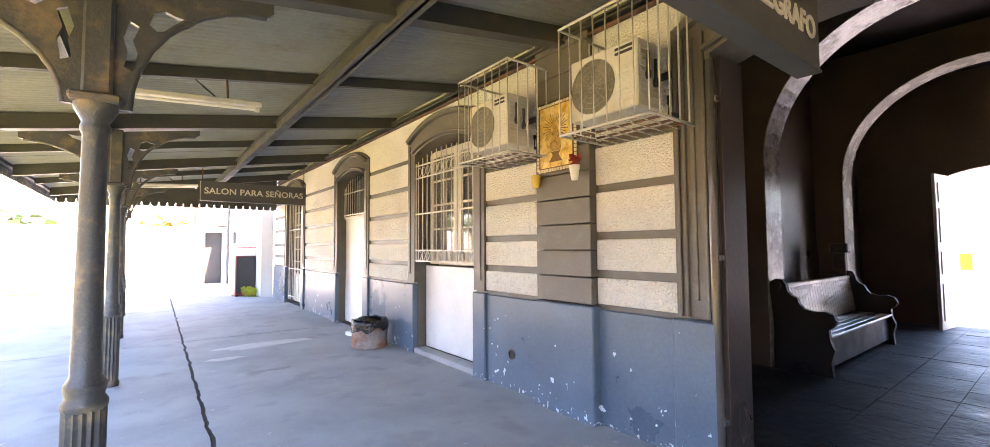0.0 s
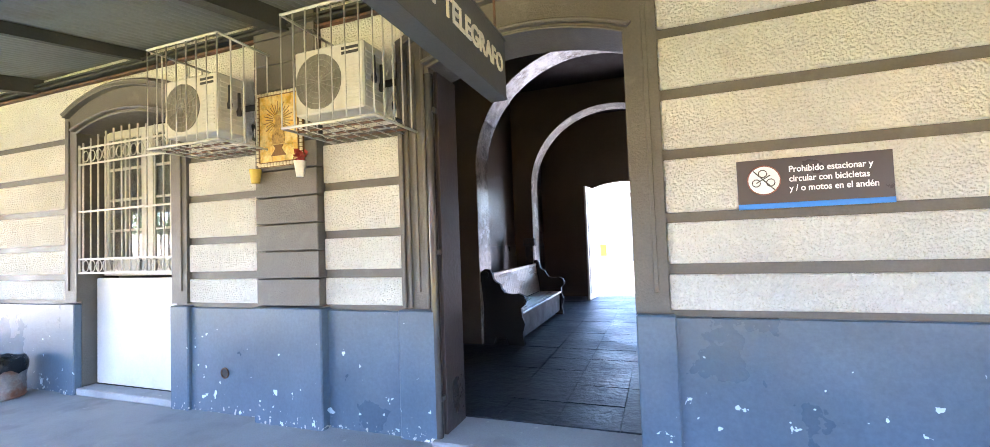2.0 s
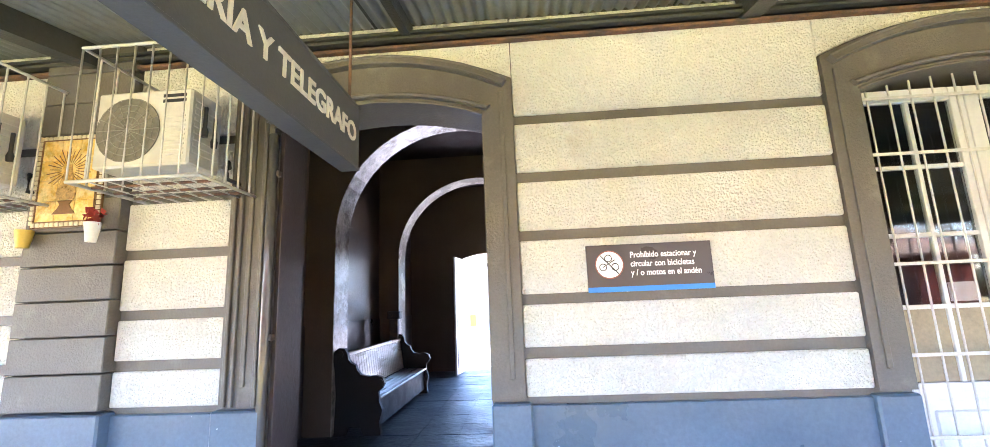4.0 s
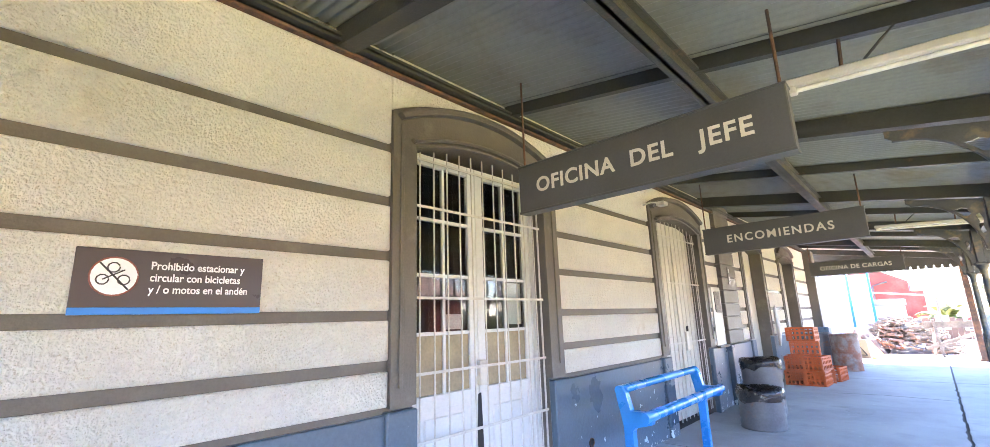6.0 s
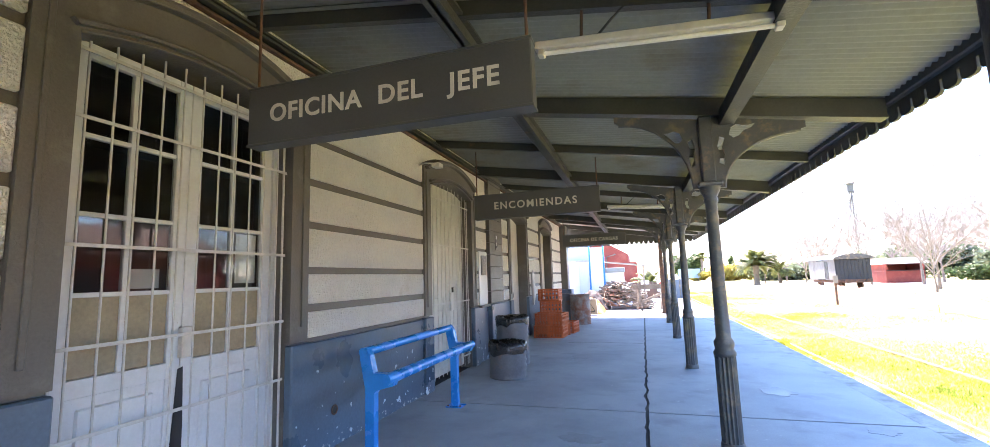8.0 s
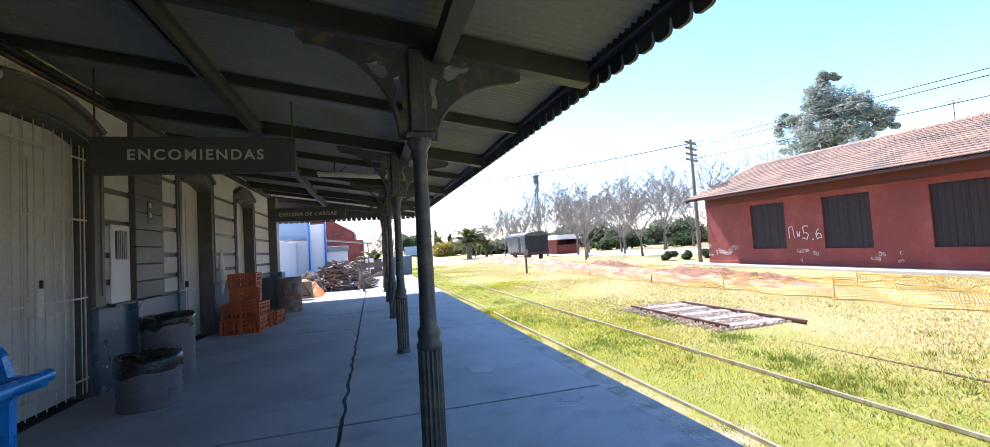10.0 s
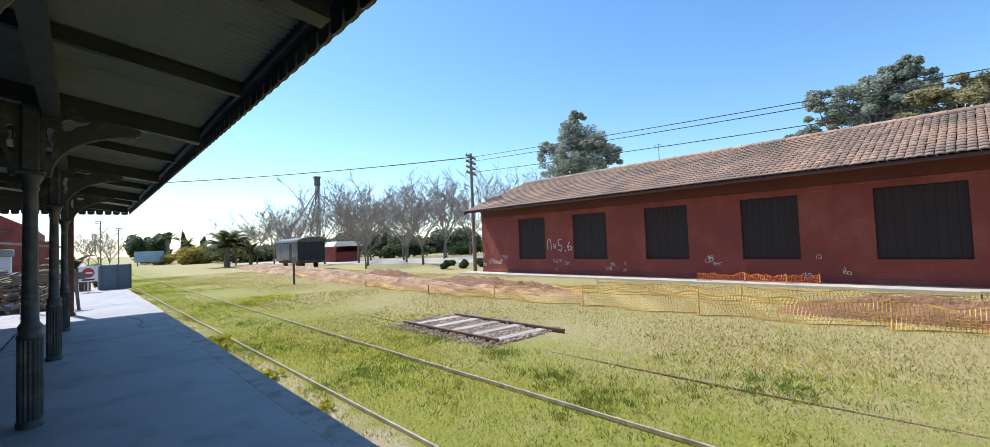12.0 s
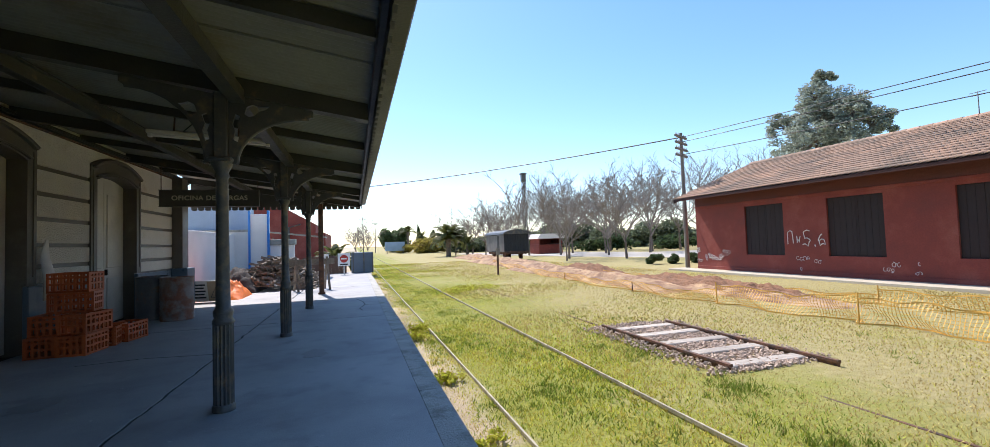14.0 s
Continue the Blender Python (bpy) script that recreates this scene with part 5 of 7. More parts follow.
part("header", G().box(-0.28, 0.28, -0.305, -0.279, 1.27, 1.52, 0.006), SIGN_WHITE, cb, "white header")
for x in (-0.22, 0.22):
    part("foot", G().box(x - 0.04, x + 0.04, -0.2, 0.2, 0, 0.05), DARK_GRILLE, cb)

# ---- marks on the platform ----
# pale colour laid on the concrete as a spot of sunlight
SUN_PATCH = mat("painted_sun_patch", (0.52, 0.51, 0.49), 0.8, 0.15, 4, 50)
DARK_STAIN = mat("dark_oil_stain", (0.235, 0.235, 0.235), 0.55, 0.2, 4, 50)


def blot(x, y, rx, ry, seed, material, label, n=48):
    """A thin stain or painted sun patch with a wandering outline."""
    pts = []
    for k in range(n):
        a = 2 * math.pi * k / n
        r = 0.8 + 0.45 * noise.noise((math.cos(a) * 1.6 + seed * 7.3, math.sin(a) * 1.6, seed)) + 0.2 * noise.noise((math.cos(a) * 5 + seed, math.sin(a) * 5, seed * 3))
        pts.append((rx * r * math.cos(a), ry * r * math.sin(a)))
    solid("floor_stain", G().plate(pts, 0.0005, 0.0025, "z"), material, label, "stain", "platform stains", at=pose(x, y, 0))


blot(1.5, 7.9, 0.75, 0.22, 1, SUN_PATCH, "pale painted sun patch on the platform")
blot(0.85, 7.2, 0.3, 0.1, 2, SUN_PATCH, "small pale painted sun patch on the platform")
for k, (x, y, rx, ry) in enumerate(((1.3, 6.2, 0.22, 0.08), (-1.2, -7.3, 0.2, 0.25), (-1.7, -5.9, 0.15, 0.1), (1.4, -9.5, 0.2, 0.3), (-1.0, -10.6, 0.2, 0.3), (0.9, -5.2, 0.25, 0.15))):
    blot(x, y, rx, ry, 10 + k, DARK_STAIN, "faint dark stain on the platform concrete")
crk = G()
for pts in ([(-2.15, -15.4), (-1.75, -15.5), (-1.72, -16.1), (-1.55, -16.9)], [(-1.75, -15.5), (-1.62, -14.9), (-1.68, -14.5)], [(1.9, -11.2), (1.2, -11.3), (0.3, -11.15)]):
    for (x0, y0), (x1, y1) in zip(pts, pts[1:]):
        d = Vector((y1 - y0, x0 - x1, 0)).normalized() * 0.014
        crk.add([(x0 - d.x, y0 - d.y, 0.004), (x1 - d.x, y1 - d.y, 0.004), (x1 + d.x, y1 + d.y, 0.004), (x0 + d.x, y0 + d.y, 0.004)], [(0, 1, 2, 3)])
solid("floor_cracks", crk, BLACK, "dark jagged cracks in the platform concrete", "crack", kind="structure")

# ---- open ground ----
def grass_mat():
    """Mown turf: green along the rails, giving way unevenly to dry straw farther out."""
    m = bpy.data.materials.new("mown_green_and_dry_grass")
    m.use_nodes = True
    N, L = m.node_tree.nodes, m.node_tree.links
    bs = N["Principled BSDF"]
    geo = N.new("ShaderNodeNewGeometry")
    sep = N.new("ShaderNodeSeparateXYZ")
    L.new(geo.outputs["Position"], sep.inputs[0])

    def nz(s, d=6):
        n = N.new("ShaderNodeTexNoise")
        n.inputs["Scale"].default_value, n.inputs["Detail"].default_value, n.inputs["Roughness"].default_value = s, d, 0.65
        L.new(geo.outputs["Position"], n.inputs["Vector"])
        return n.outputs[0]

    def math_(op, a, b, clamp=False):
        n = N.new("ShaderNodeMath")
        n.operation, n.use_clamp = op, clamp
        for k, v in enumerate((a, b)):
            if isinstance(v, (int, float)):
                n.inputs[k].default_value = v
            else:
                L.new(v, n.inputs[k])
        return n.outputs[0]

    def mixc(f, a, b):
        n = N.new("ShaderNodeMix")
        n.data_type = "RGBA"
        L.new(f, n.inputs[0])
        for k, v in ((6, a), (7, b)):
            if isinstance(v, tuple):
                n.inputs[k].default_value = (*v, 1)
            else:
                L.new(v, n.inputs[k])
        return n.outputs[2]
    far = math_("MULTIPLY", math_("ADD", sep.outputs[0], 5.4), -0.30)
    patch = math_("MULTIPLY", math_("SUBTRACT", nz(0.35), 0.5), 3.4)
    fine = math_("MULTIPLY", math_("SUBTRACT", nz(5.0), 0.5), 1.6)
    dry = math_("ADD", math_("ADD", math_("MINIMUM", far, 0.75), patch), math_("ADD", fine, 0.35), True)
    green = mixc(nz(26.0), (0.10, 0.125, 0.015), (0.40, 0.39, 0.06))
    straw = mixc(nz(9.0, 10), (0.17, 0.15, 0.055), (0.55, 0.455, 0.20))
    turf = mixc(dry, green, straw)
    edge = math_("MULTIPLY", math_("ADD", sep.outputs[0], 2.95), 2.6)
    bare = math_("ADD", edge, math_("MULTIPLY", math_("SUBTRACT", nz(2.2), 0.5), 3.2), True)
    L.new(mixc(bare, turf, (0.44, 0.36, 0.24)), bs.inputs["Base Color"])
    bs.inputs["Roughness"].default_value = 0.95
    bp = N.new("ShaderNodeBump")
    bp.inputs["Strength"].default_value, bp.inputs["Distance"].default_value = 0.8, 0.04
    L.new(nz(34.0, 9), bp.inputs["Height"])
    L.new(bp.outputs[0], bs.inputs["Normal"])
    return m


GRASS = grass_mat()
def ground_z(x, y):
    return -0.22 + 0.03 * noise.noise((x * 0.3, y * 0.3, 0)) - 0.02


g = G()
xs = [-2000, -700, -300, -140, -80, -50, -36, -28] + [-22 + i * 0.8 for i in range(26)] + [-2.3, 0, 14, 60, 300, 2000]
yy = [-2000, -800, -400, -220, -140, -100, -80, -66, -56] + [-48 + i * 1.0 for i in range(60)] + [13, 16, 20, 30, 60, 200, 800, 2000]
vs = [(x, y, ground_z(x, y) if -22.5 < x < -2.5 and -50 < y < 13 else -0.24) for y in yy for x in xs]
k = len(xs)
g.add(vs, [(j * k + i, j * k + i + 1, (j + 1) * k + i + 1, (j + 1) * k + i) for j in range(len(yy) - 1) for i in range(k - 1)], True)
solid("ground", g, GRASS, "broad patchy ground of green and dry mown grass", "ground", kind="structure")


# ---- tracks ----
def rail_mesh(y0, y1, k=1.0):
    prof = [(-0.07, -0.15), (0.07, -0.15), (0.07, -0.135), (0.012, -0.11), (0.012, -0.045), (0.036, -0.035), (0.036, -0.004), (0.03, 0), (-0.03, 0), (-0.036, -0.004), (-0.036, -0.035), (-0.012, -0.045), (-0.012, -0.11), (-0.07, -0.135)]
    return G().plate([(u * k, v) for u, v in prof], y0, y1, "y")


for x in (-2.87, -4.33):
    solid("rail", rail_mesh(-220, 60, 0.28), STEEL, "worn steel running rail sunk in grass", "rail", "running rails", at=pose(x, 0, -0.195))
SLEEPER = mat("bleached_sleeper", (0.40, 0.35, 0.29), 0.9, 0.3, 4, 40, 0.008, 40, stretch=(0.3, 1, 1), per_object=0.15)
GRAVEL = mat("grey_pink_ballast", (0.50, 0.38, 0.29), 0.95, 0.3, 12, 60, 0.02, 30)
for x, y0, y1 in ((-5.80, -11.35, -8.42), (-7.06, -11.2, -8.05)):
    solid("rail", rail_mesh(y0, y1, 0.7), RUSTY, "short rusty rail of an exposed track panel", "rail", "exposed rails", at=pose(x, 0, -0.145))
solid("rail", rail_mesh(-8.4, 40, 0.5), RUSTY, "rusty rail buried in grass", "rail", "buried rails", at=pose(-5.95, 0, -0.234))
solid("rail", rail_mesh(-70, -11.7, 0.5), RUSTY, "rusty rail buried in grass", "rail", "buried rails", at=pose(-5.95, 0, -0.236))
sl = G().box(-0.60, 0.60, -0.10, 0.10, -0.14, 0.0, 0.012).mesh("sleeper")
for i in range(5):
    solid("sleeper", sl, SLEEPER, "bleached timber sleeper of the exposed track", "sleeper", "exposed sleepers", at=pose(-6.43, -8.55 - i * 0.62, -0.174 + random.uniform(-0.010, 0.006), 0, 0, random.uniform(-2.5, 2.5)))
st = G()
for i in range(4200):
    x, y = random.gauss(-6.43, 0.5), random.uniform(-11.5, -8.3)
    if abs(x + 6.43) > 1.0:
        continue
    s = random.uniform(0.010, 0.022)
    q = Euler((random.uniform(0, 3), random.uniform(0, 3), random.uniform(0, 3))).to_matrix().to_4x4()
    st.box(-s, s, -s * 0.8, s * 0.8, -s * 0.6, s * 0.6, 0, Matrix.Translation((x, y, -0.210 + random.uniform(-0.012, 0.016))) @ q)
solid("ballast", st, GRAVEL, "loose grey and pink ballast stones round the exposed track", "gravel", kind="stuff")

# ---- earthworks and netting ----
DIRT = mat("dry_orange_earth", (0.44, 0.29, 0.16), 0.95, 0.25, 1.2, 20, 0.05, 12, second=(0.22, 0.12, 0.07), patch=0.5, patch_scale=1.5)
CLOD = mat("dark_turned_earth", (0.23, 0.115, 0.06), 0.95, 0.3, 3, 20, 0.06, 14)
for x, y, rx, ry, h in ((-10.9, -22.5, 0.9, 7.5, 0.34), (-11.5, -13.8, 0.6, 3.0, 0.2), (-12.2, -35, 1.3, 9, 0.4), (-13.4, -48, 1.2, 8, 0.45)):
    solid("earth_bank", mound(rx, ry, h, x + y, 30, 0.5), DIRT, "low bank of dry orange earth along a trench", "earth bank", at=pose(x, y, -0.24))
for x, y, rx, ry, h in ((-11.9, -16.2, 0.75, 3.4, 0.33), (-11.6, -13.4, 0.6, 1.6, 0.28), (-12.4, -24.0, 0.8, 3.0, 0.4), (-12.0, -2.6, 0.75, 3.4, 0.38)):
    solid("earth_mound", mound(rx, ry, h, x * 2 + y, 44, 0.55), CLOD, "low cloddy mound of dark turned earth", "earth bank", at=pose(x, y, -0.24))
NET = mat("faded_orange_net", (0.78, 0.44, 0.09), 0.6, 0.2, 2, 30)


def net(points, label, h=0.46, cell=0.055, colour=None):
    t = thing("safety_net", label, "fence", group="orange nets")
    for i, (x, y) in enumerate(points):
        part("stake", G().tube((x, y, -0.3), (x + random.uniform(-0.05, 0.05), y, h * (1.0 if y > -14 else 0.62) - 0.2 + random.uniform(-0.05, 0.04)), 0.018, 0.014, 6), NET if i % 5 else RUSTY, t, "leaning stake")
    g = G()
    for (x0, y0), (x1, y1) in zip(points, points[1:]):
        ln = math.hypot(x1 - x0, y1 - y0)
        k = max(2, int(ln / cell))
        rows = 7

        def at(i, j):
            u = i / k
            sag = 0.07 * math.sin(math.pi * u) + 0.03 * math.sin(u * 9 + x0 * 3) + 0.02 * math.sin(u * 23 + y0)
            tall = h * (1.0 if y0 > -14 else 0.62)
            z = -0.22 + (tall - sag) * j / rows
            b = 0.16 * math.sin(j * 0.5 + u * 9 + x0) * (1 - j / rows) + 0.03 * math.sin(u * 31 + j)
            return Vector((x0 + (x1 - x0) * u + b, y0 + (y1 - y0) * u, z))
        w = 0.006
        for j in range(rows + 1):
            for i in range(k):
                a, b = at(i, j), at(i + 1, j)
                dz = Vector((0, 0, w * 0.6 if 0 < j < rows else w * 2))
                g.add([a - dz, b - dz, b + dz, a + dz], [(0, 1, 2, 3)])
        for i in range(k + 1):
            d = Vector((x1 - x0, y1 - y0, 0)).normalized() * w
            for j in range(rows):
                a, b = at(i, j), at(i, j + 1)
                g.add([a - d, a + d, b + d, b - d], [(0, 1, 2, 3)])
    tagged(part("mesh", g, colour or NET, t, "faded orange plastic mesh"), kind="stuff")


net([(-13.3, -55), (-12.4, -45), (-11.3, -36), (-10.4, -28), (-9.75, -21), (-9.6, -16), (-9.75, -12.8), (-10.0, -9.8), (-10.2, -7), (-10.5, -4), (-10.7, -1), (-10.9, 2.5), (-11.1, 6)], "sagging orange safety net along the trench")
net([(-12.6, -30), (-12.2, -22), (-12.3, -15), (-12.4, -11), (-12.6, -7), (-13.0, -3), (-13.4, 1.5), (-13.6, 6)], "second sagging orange net behind the trench", 0.36, 0.075)
net([(-16.2, -9.6), (-16.45, -8.2), (-16.3, -7.0), (-16.5, -6.2)], "crumpled orange net heaped against the shed wall", 0.36, 0.06, ORANGE_NET)

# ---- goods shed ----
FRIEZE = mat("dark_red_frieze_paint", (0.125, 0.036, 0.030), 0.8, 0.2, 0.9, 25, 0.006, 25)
shed = thing("goods_shed", "long red-painted brick goods shed with a tiled roof", "shed", pose(-17, 0, -0.25))
SH_S, SH_N = -21.6, 20
wins = [(-18.8, -17.05), (-15.4, -13.65), (-11.9, -10.2), (-8.4, -6.75), (-4.95, -3.1), (-1.4, 0.35), (2.1, 3.8), (5.6, 7.3)]
g = G()
edges = [SH_S] + [e for w in wins for e in w] + [SH_N]
for i in range(0, len(edges), 2):
    g.box(-0.3, 0, edges[i], edges[i + 1], 0, 3.6)
for a, b in wins:
    g.box(-0.3, 0, a, b, 0, 0.8).box(-0.3, 0, a, b, 2.78, 3.6)
g.box(-8.0, -7.7, SH_S, SH_N, 0, 3.6)
part("wall", g, SHED_RED, shed, "red painted brick wall")
for y in (SH_S, SH_N - 0.3):
    part("gable", G().plate([(-7.7, 0), (-7.7, 3.55), (-3.85, 5.0), (-0.3, 3.55), (-0.3, 0)], y, y + 0.3, "y"), SHED_RED, shed, "red painted gable")
part("plinth", G().box(0.0, 0.04, SH_S, SH_N, 0, 0.25, 0.01), SHED_RED, shed)
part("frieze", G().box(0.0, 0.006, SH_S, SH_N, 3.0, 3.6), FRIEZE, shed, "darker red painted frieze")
part("string_course", G().box(0.0, 0.03, SH_S, SH_N, 2.9, 3.0, 0.008), SHED_RED, shed)
for a, b in wins:
    w = part("shutter", G().box(-0.13, -0.08, a, b, 0.8, 2.78), DARK_WOOD, shed, "closed dark boarded shutter")
    nb = 9
    for i in range(nb):
        y0, y1 = a + (b - a) * i / nb, a + (b - a) * (i + 1) / nb
        part("board", G().box(-0.085, -0.066 - 0.003 * (i % 2), y0 + 0.0025, y1 - 0.0025, 0.82, 2.76, 0.003), DARK_WOOD, w)
    part("ledge", G().box(-0.07, -0.055, (a + b) / 2 - 0.03, (a + b) / 2 + 0.03, 0.8, 2.78, 0.004), DARK_WOOD, w)
# shed red taken darker, so the deck edge and underside hold eave shade in the colour
SOFFIT = mat("shaded_red_soffit", (0.07, 0.026, 0.02), 0.8, 0.2, 2, 30)
TERRACOTTA = mat("weathered_clay_tile", (0.44, 0.275, 0.185), 0.85, 0.3, 0.7, 12, 0.004, 40, second=(0.22, 0.17, 0.13), patch=0.55, patch_scale=0.8, patch_sharp=0.15, per_object=0.2)
EAVE, RIDGE = Vector((0.90, 0, 3.375)), Vector((-3.85, 0, 5.16))
part("roof_deck", G().plate([(0.90, 3.355), (-3.85, 5.12), (-8.5, 3.40), (-8.5, 3.32), (-3.85, 5.03), (0.90, 3.275)], SH_S - 0.35, SH_N + 0.35, "y"), SOFFIT, shed, "red soffit with the eave shade in its colour")
for y in (SH_S - 0.36, SH_N + 0.30):
    part("barge_board", G().plate([(0.92, 3.205), (0.92, 3.375), (-3.85, 5.16), (-8.5, 3.42), (-8.5, 3.25), (-3.85, 4.98)], y, y + 0.05, "y"), DARK_WOOD, shed, "dark barge board")
slope = RIDGE - EAVE
rows = 17
tw = 0.185
run = slope / rows


def tile_verts(y, j, jit=0.0):
    """A barrel-shaped roof tile lying on the slope: row j up from the eave, at y."""
    lo = EAVE + run * j
    hi = EAVE + run * (j + 1.15)
    nrm = Vector((-slope.z, 0, slope.x)).normalized() * -1
    nrm = nrm if nrm.z > 0 else -nrm
    vs = []
    for p, lift, k in ((lo, 0.052 + jit, 1.0), (hi, 0.012 + jit, 0.97)):
        for i in range(5):
            a = math.pi * i / 4
            vs.append(p + Vector((0, y + k * tw * 0.47 * math.cos(a), 0)) + nrm * (lift + 0.022 * math.sin(a)))
    for i in range(5):
        vs.append(vs[i] - nrm * 0.034)
    return vs


TF = [(i, i + 1, i + 6, i + 5) for i in range(4)] + [(10 + i, 11 + i, i + 1, i) for i in range(4)]
base_t = G().add(tile_verts(0, 0), TF, True).mesh("roof_tile")
base_t.materials.append(TERRACOTTA)
rest = G()
kk = int((SH_N - SH_S + 0.6) / tw)
roof = part("roof", G().box(-3.97, -3.73, SH_S - 0.35, SH_N + 0.35, 5.1, 5.2, 0.03), TERRACOTTA, shed, "weathered clay tile roof")
for j in range(rows):
    for i in range(kk):
        y = SH_S - 0.25 + i * tw
        if -7.0 < y < -4.0:
            o = new("roof_tile", base_t)
            o.parent = roof
            o.matrix_basis = Matrix.Translation(run * j + Vector((0, y + random.uniform(-0.008, 0.008), random.uniform(0, 0.006))))
        else:
            rest.add(tile_verts(y + random.uniform(-0.008, 0.008), j, random.uniform(0, 0.006)), TF, True)
tagged(part("tile_field", rest, TERRACOTTA, roof, "weathered barrel tiles"), kind="stuff")
for i in range(int((SH_N - SH_S) / 0.4)):
    y = SH_S - 0.3 + i * 0.4
    g = G()
    g.add([(-3.85 + 0.13 * math.cos(a), y + s, 5.17 + 0.1 * math.sin(a) + (0.015 if s else 0)) for s in (0, 0.42) for a in [math.pi * k / 5 for k in range(6)]], [(k, k + 1, k + 7, k + 6) for k in range(5)], True)
    part("ridge_tile", g, TERRACOTTA, roof)
GRAFFITI = mat("white_spray_paint", (0.75, 0.70, 0.66), 0.7, 0.15, 5, 40)


def scrawl(y, z, size, seed, strokes=2):
    """Looping sprayed marks, each one unbroken curved line."""
    rnd = random.Random(seed)
    g = G()
    for k in range(strokes):
        cy, cz = -k * size * 0.6, rnd.uniform(-0.15, 0.15) * size
        a0, a1, turns = rnd.uniform(0, 6.28), rnd.uniform(0.6, 1.3), rnd.choice((-1, 1))
        pts = [(0.008, cy + size * (0.26 * math.cos(a0 + turns * 6.28 * a1 * u) + 0.22 * u), cz + size * (0.38 * math.sin(a0 + turns * 6.28 * a1 * u) * (1 - 0.4 * u))) for u in [i / 14 for i in range(15)]]
        g.path(pts, max(0.008, 0.03 * size), 4)
    part("graffiti", g, GRAFFITI, shed, "unreadable white sprayed scrawl", Matrix.Translation((0, y, z)))


for k in range(30):
    y = (-21.3, -20.9, -20.4, -19.9, -20.6, -16.4, -15.95, -13.3, -12.9, -9.6, -9.2, -6.5, -5.8)[k % 13] + random.uniform(-0.25, 0.25)
    scrawl(y, random.uniform(0.4, 1.15) if k % 13 < 5 else random.uniform(0.3, 0.9), random.uniform(0.12, 0.24), k + 1, random.randint(1, 3))
# large sprayed strokes between the first two shutters
STROKES = ([(0, 0.0), (0, 0.42), (-0.18, 0.46), (-0.22, 0.02)], [(-0.36, 0.30), (-0.38, 0.05)], [(-0.5, 0.28), (-0.46, 0.06), (-0.36, 0.16)],
           [(-0.86, 0.46), (-0.62, 0.42), (-0.66, 0.2), (-0.88, 0.12), (-0.78, -0.08), (-0.58, -0.02)], [(-1.02, -0.06), (-1.05, -0.1)], [(-1.3, 0.34), (-1.16, 0.12), (-1.22, -0.06), (-1.4, -0.02), (-1.36, 0.14), (-1.2, 0.1)])
for line in STROKES:
    pts = []
    for (y0, z0), (y1, z1) in zip(line, line[1:]):
        pts += [(0.008, -(y0 + (y1 - y0) * u), z0 + (z1 - z0) * u + 0.05 * math.sin(math.pi * u)) for u in (0.0, 0.25, 0.5, 0.75)]
    pts.append((0.008, -line[-1][0], line[-1][1]))
    part("graffiti", G().path(pts, 0.017, 4), GRAFFITI, shed, "large white sprayed scrawl", Matrix.Translation((0, -16.9, 1.22)))
ROAD_EDGE = mat("sandy_concrete", (0.50, 0.44, 0.34), 0.9, 0.15, 1.5, 40, 0.004, 40)
solid("pavement", G().box(-17.0, -16.1, SH_S - 1.0, SH_N, -0.5, -0.14, 0.02), ROAD_EDGE, "pale concrete strip along the goods shed", "pavement", kind="structure")

# ---- boxcar, kiosk, poles ----
CAR = mat("dark_blue_grey_wagon", (0.016, 0.019, 0.024), 0.6, 0.25, 1.5, 30)
# paler than the wagon body: sunlight on the +x side is put into these boards
LIT_BOARD = mat("lit_weathered_boards", (0.17, 0.165, 0.155), 0.85, 0.25, 3, 30, 0.003, 30, per_object=0.15)
bx = thing("goods_wagon", "old dark covered goods wagon, one side coloured paler as sunlit", "wagon", pose(-15.1, -41.3, -0.25, 0, 0, 2))
part("body", G().box(-1.15, 1.15, -4.9, 0, 0.75, 2.35, 0.02), CAR, bx)
part("roof", G().plate([(-1.3, 2.33), (-1.2, 2.5), (-0.6, 2.68), (0, 2.74), (0.6, 2.68), (1.2, 2.5), (1.3, 2.33)], -5.1, 0.2, "y"), IRON, bx, "pale curved roof")
part("underframe", G().box(-1.0, 1.0, -4.8, -0.1, 0.55, 0.75, 0.02), RUSTY, bx)
part("door", G().box(1.15, 1.2, -3.3, -1.8, 0.85, 2.25, 0.01), LIT_BOARD, bx, "weathered sliding door coloured pale as sunlit")
for k in range(16):
    if not 5 <= k <= 9:
        part("side_board", G().box(1.15, 1.175, -4.88 + k * 0.305, -4.59 + k * 0.305, 0.78, 2.32, 0.004), LIT_BOARD, bx)
part("open_doorway", G().box(1.176, 1.19, -1.75, -1.2, 0.85, 2.2, 0.004), BLACK, bx, "dark open doorway")
part("buffer_beam", G().box(-1.1, 1.1, 0.03, 0.16, 0.6, 0.82, 0.01), RUSTY, bx)
for x in (-0.7, 0.7):
    part("buffer", G().tube((x, 0.16, 0.72), (x, 0.5, 0.72), 0.09, 0.12, 10), RUSTY, bx)
for y in (-1.0, -3.9):
    for x in (-0.75, 0.75):
        part("wheel", G().tube((x - 0.05, y, 0.42), (x + 0.05, y, 0.42), 0.42, n=18), RUSTY, bx)
for i in range(9):
    part("plank", G().box(-1.1 + i * 0.245, -0.87 + i * 0.245, 0.0, 0.025, 0.78, 2.3, 0.004), CAR, bx)
ko = thing("park_kiosk", "small red kiosk with a white roof in the park", "kiosk", pose(-25.0, -57.5, -0.25))
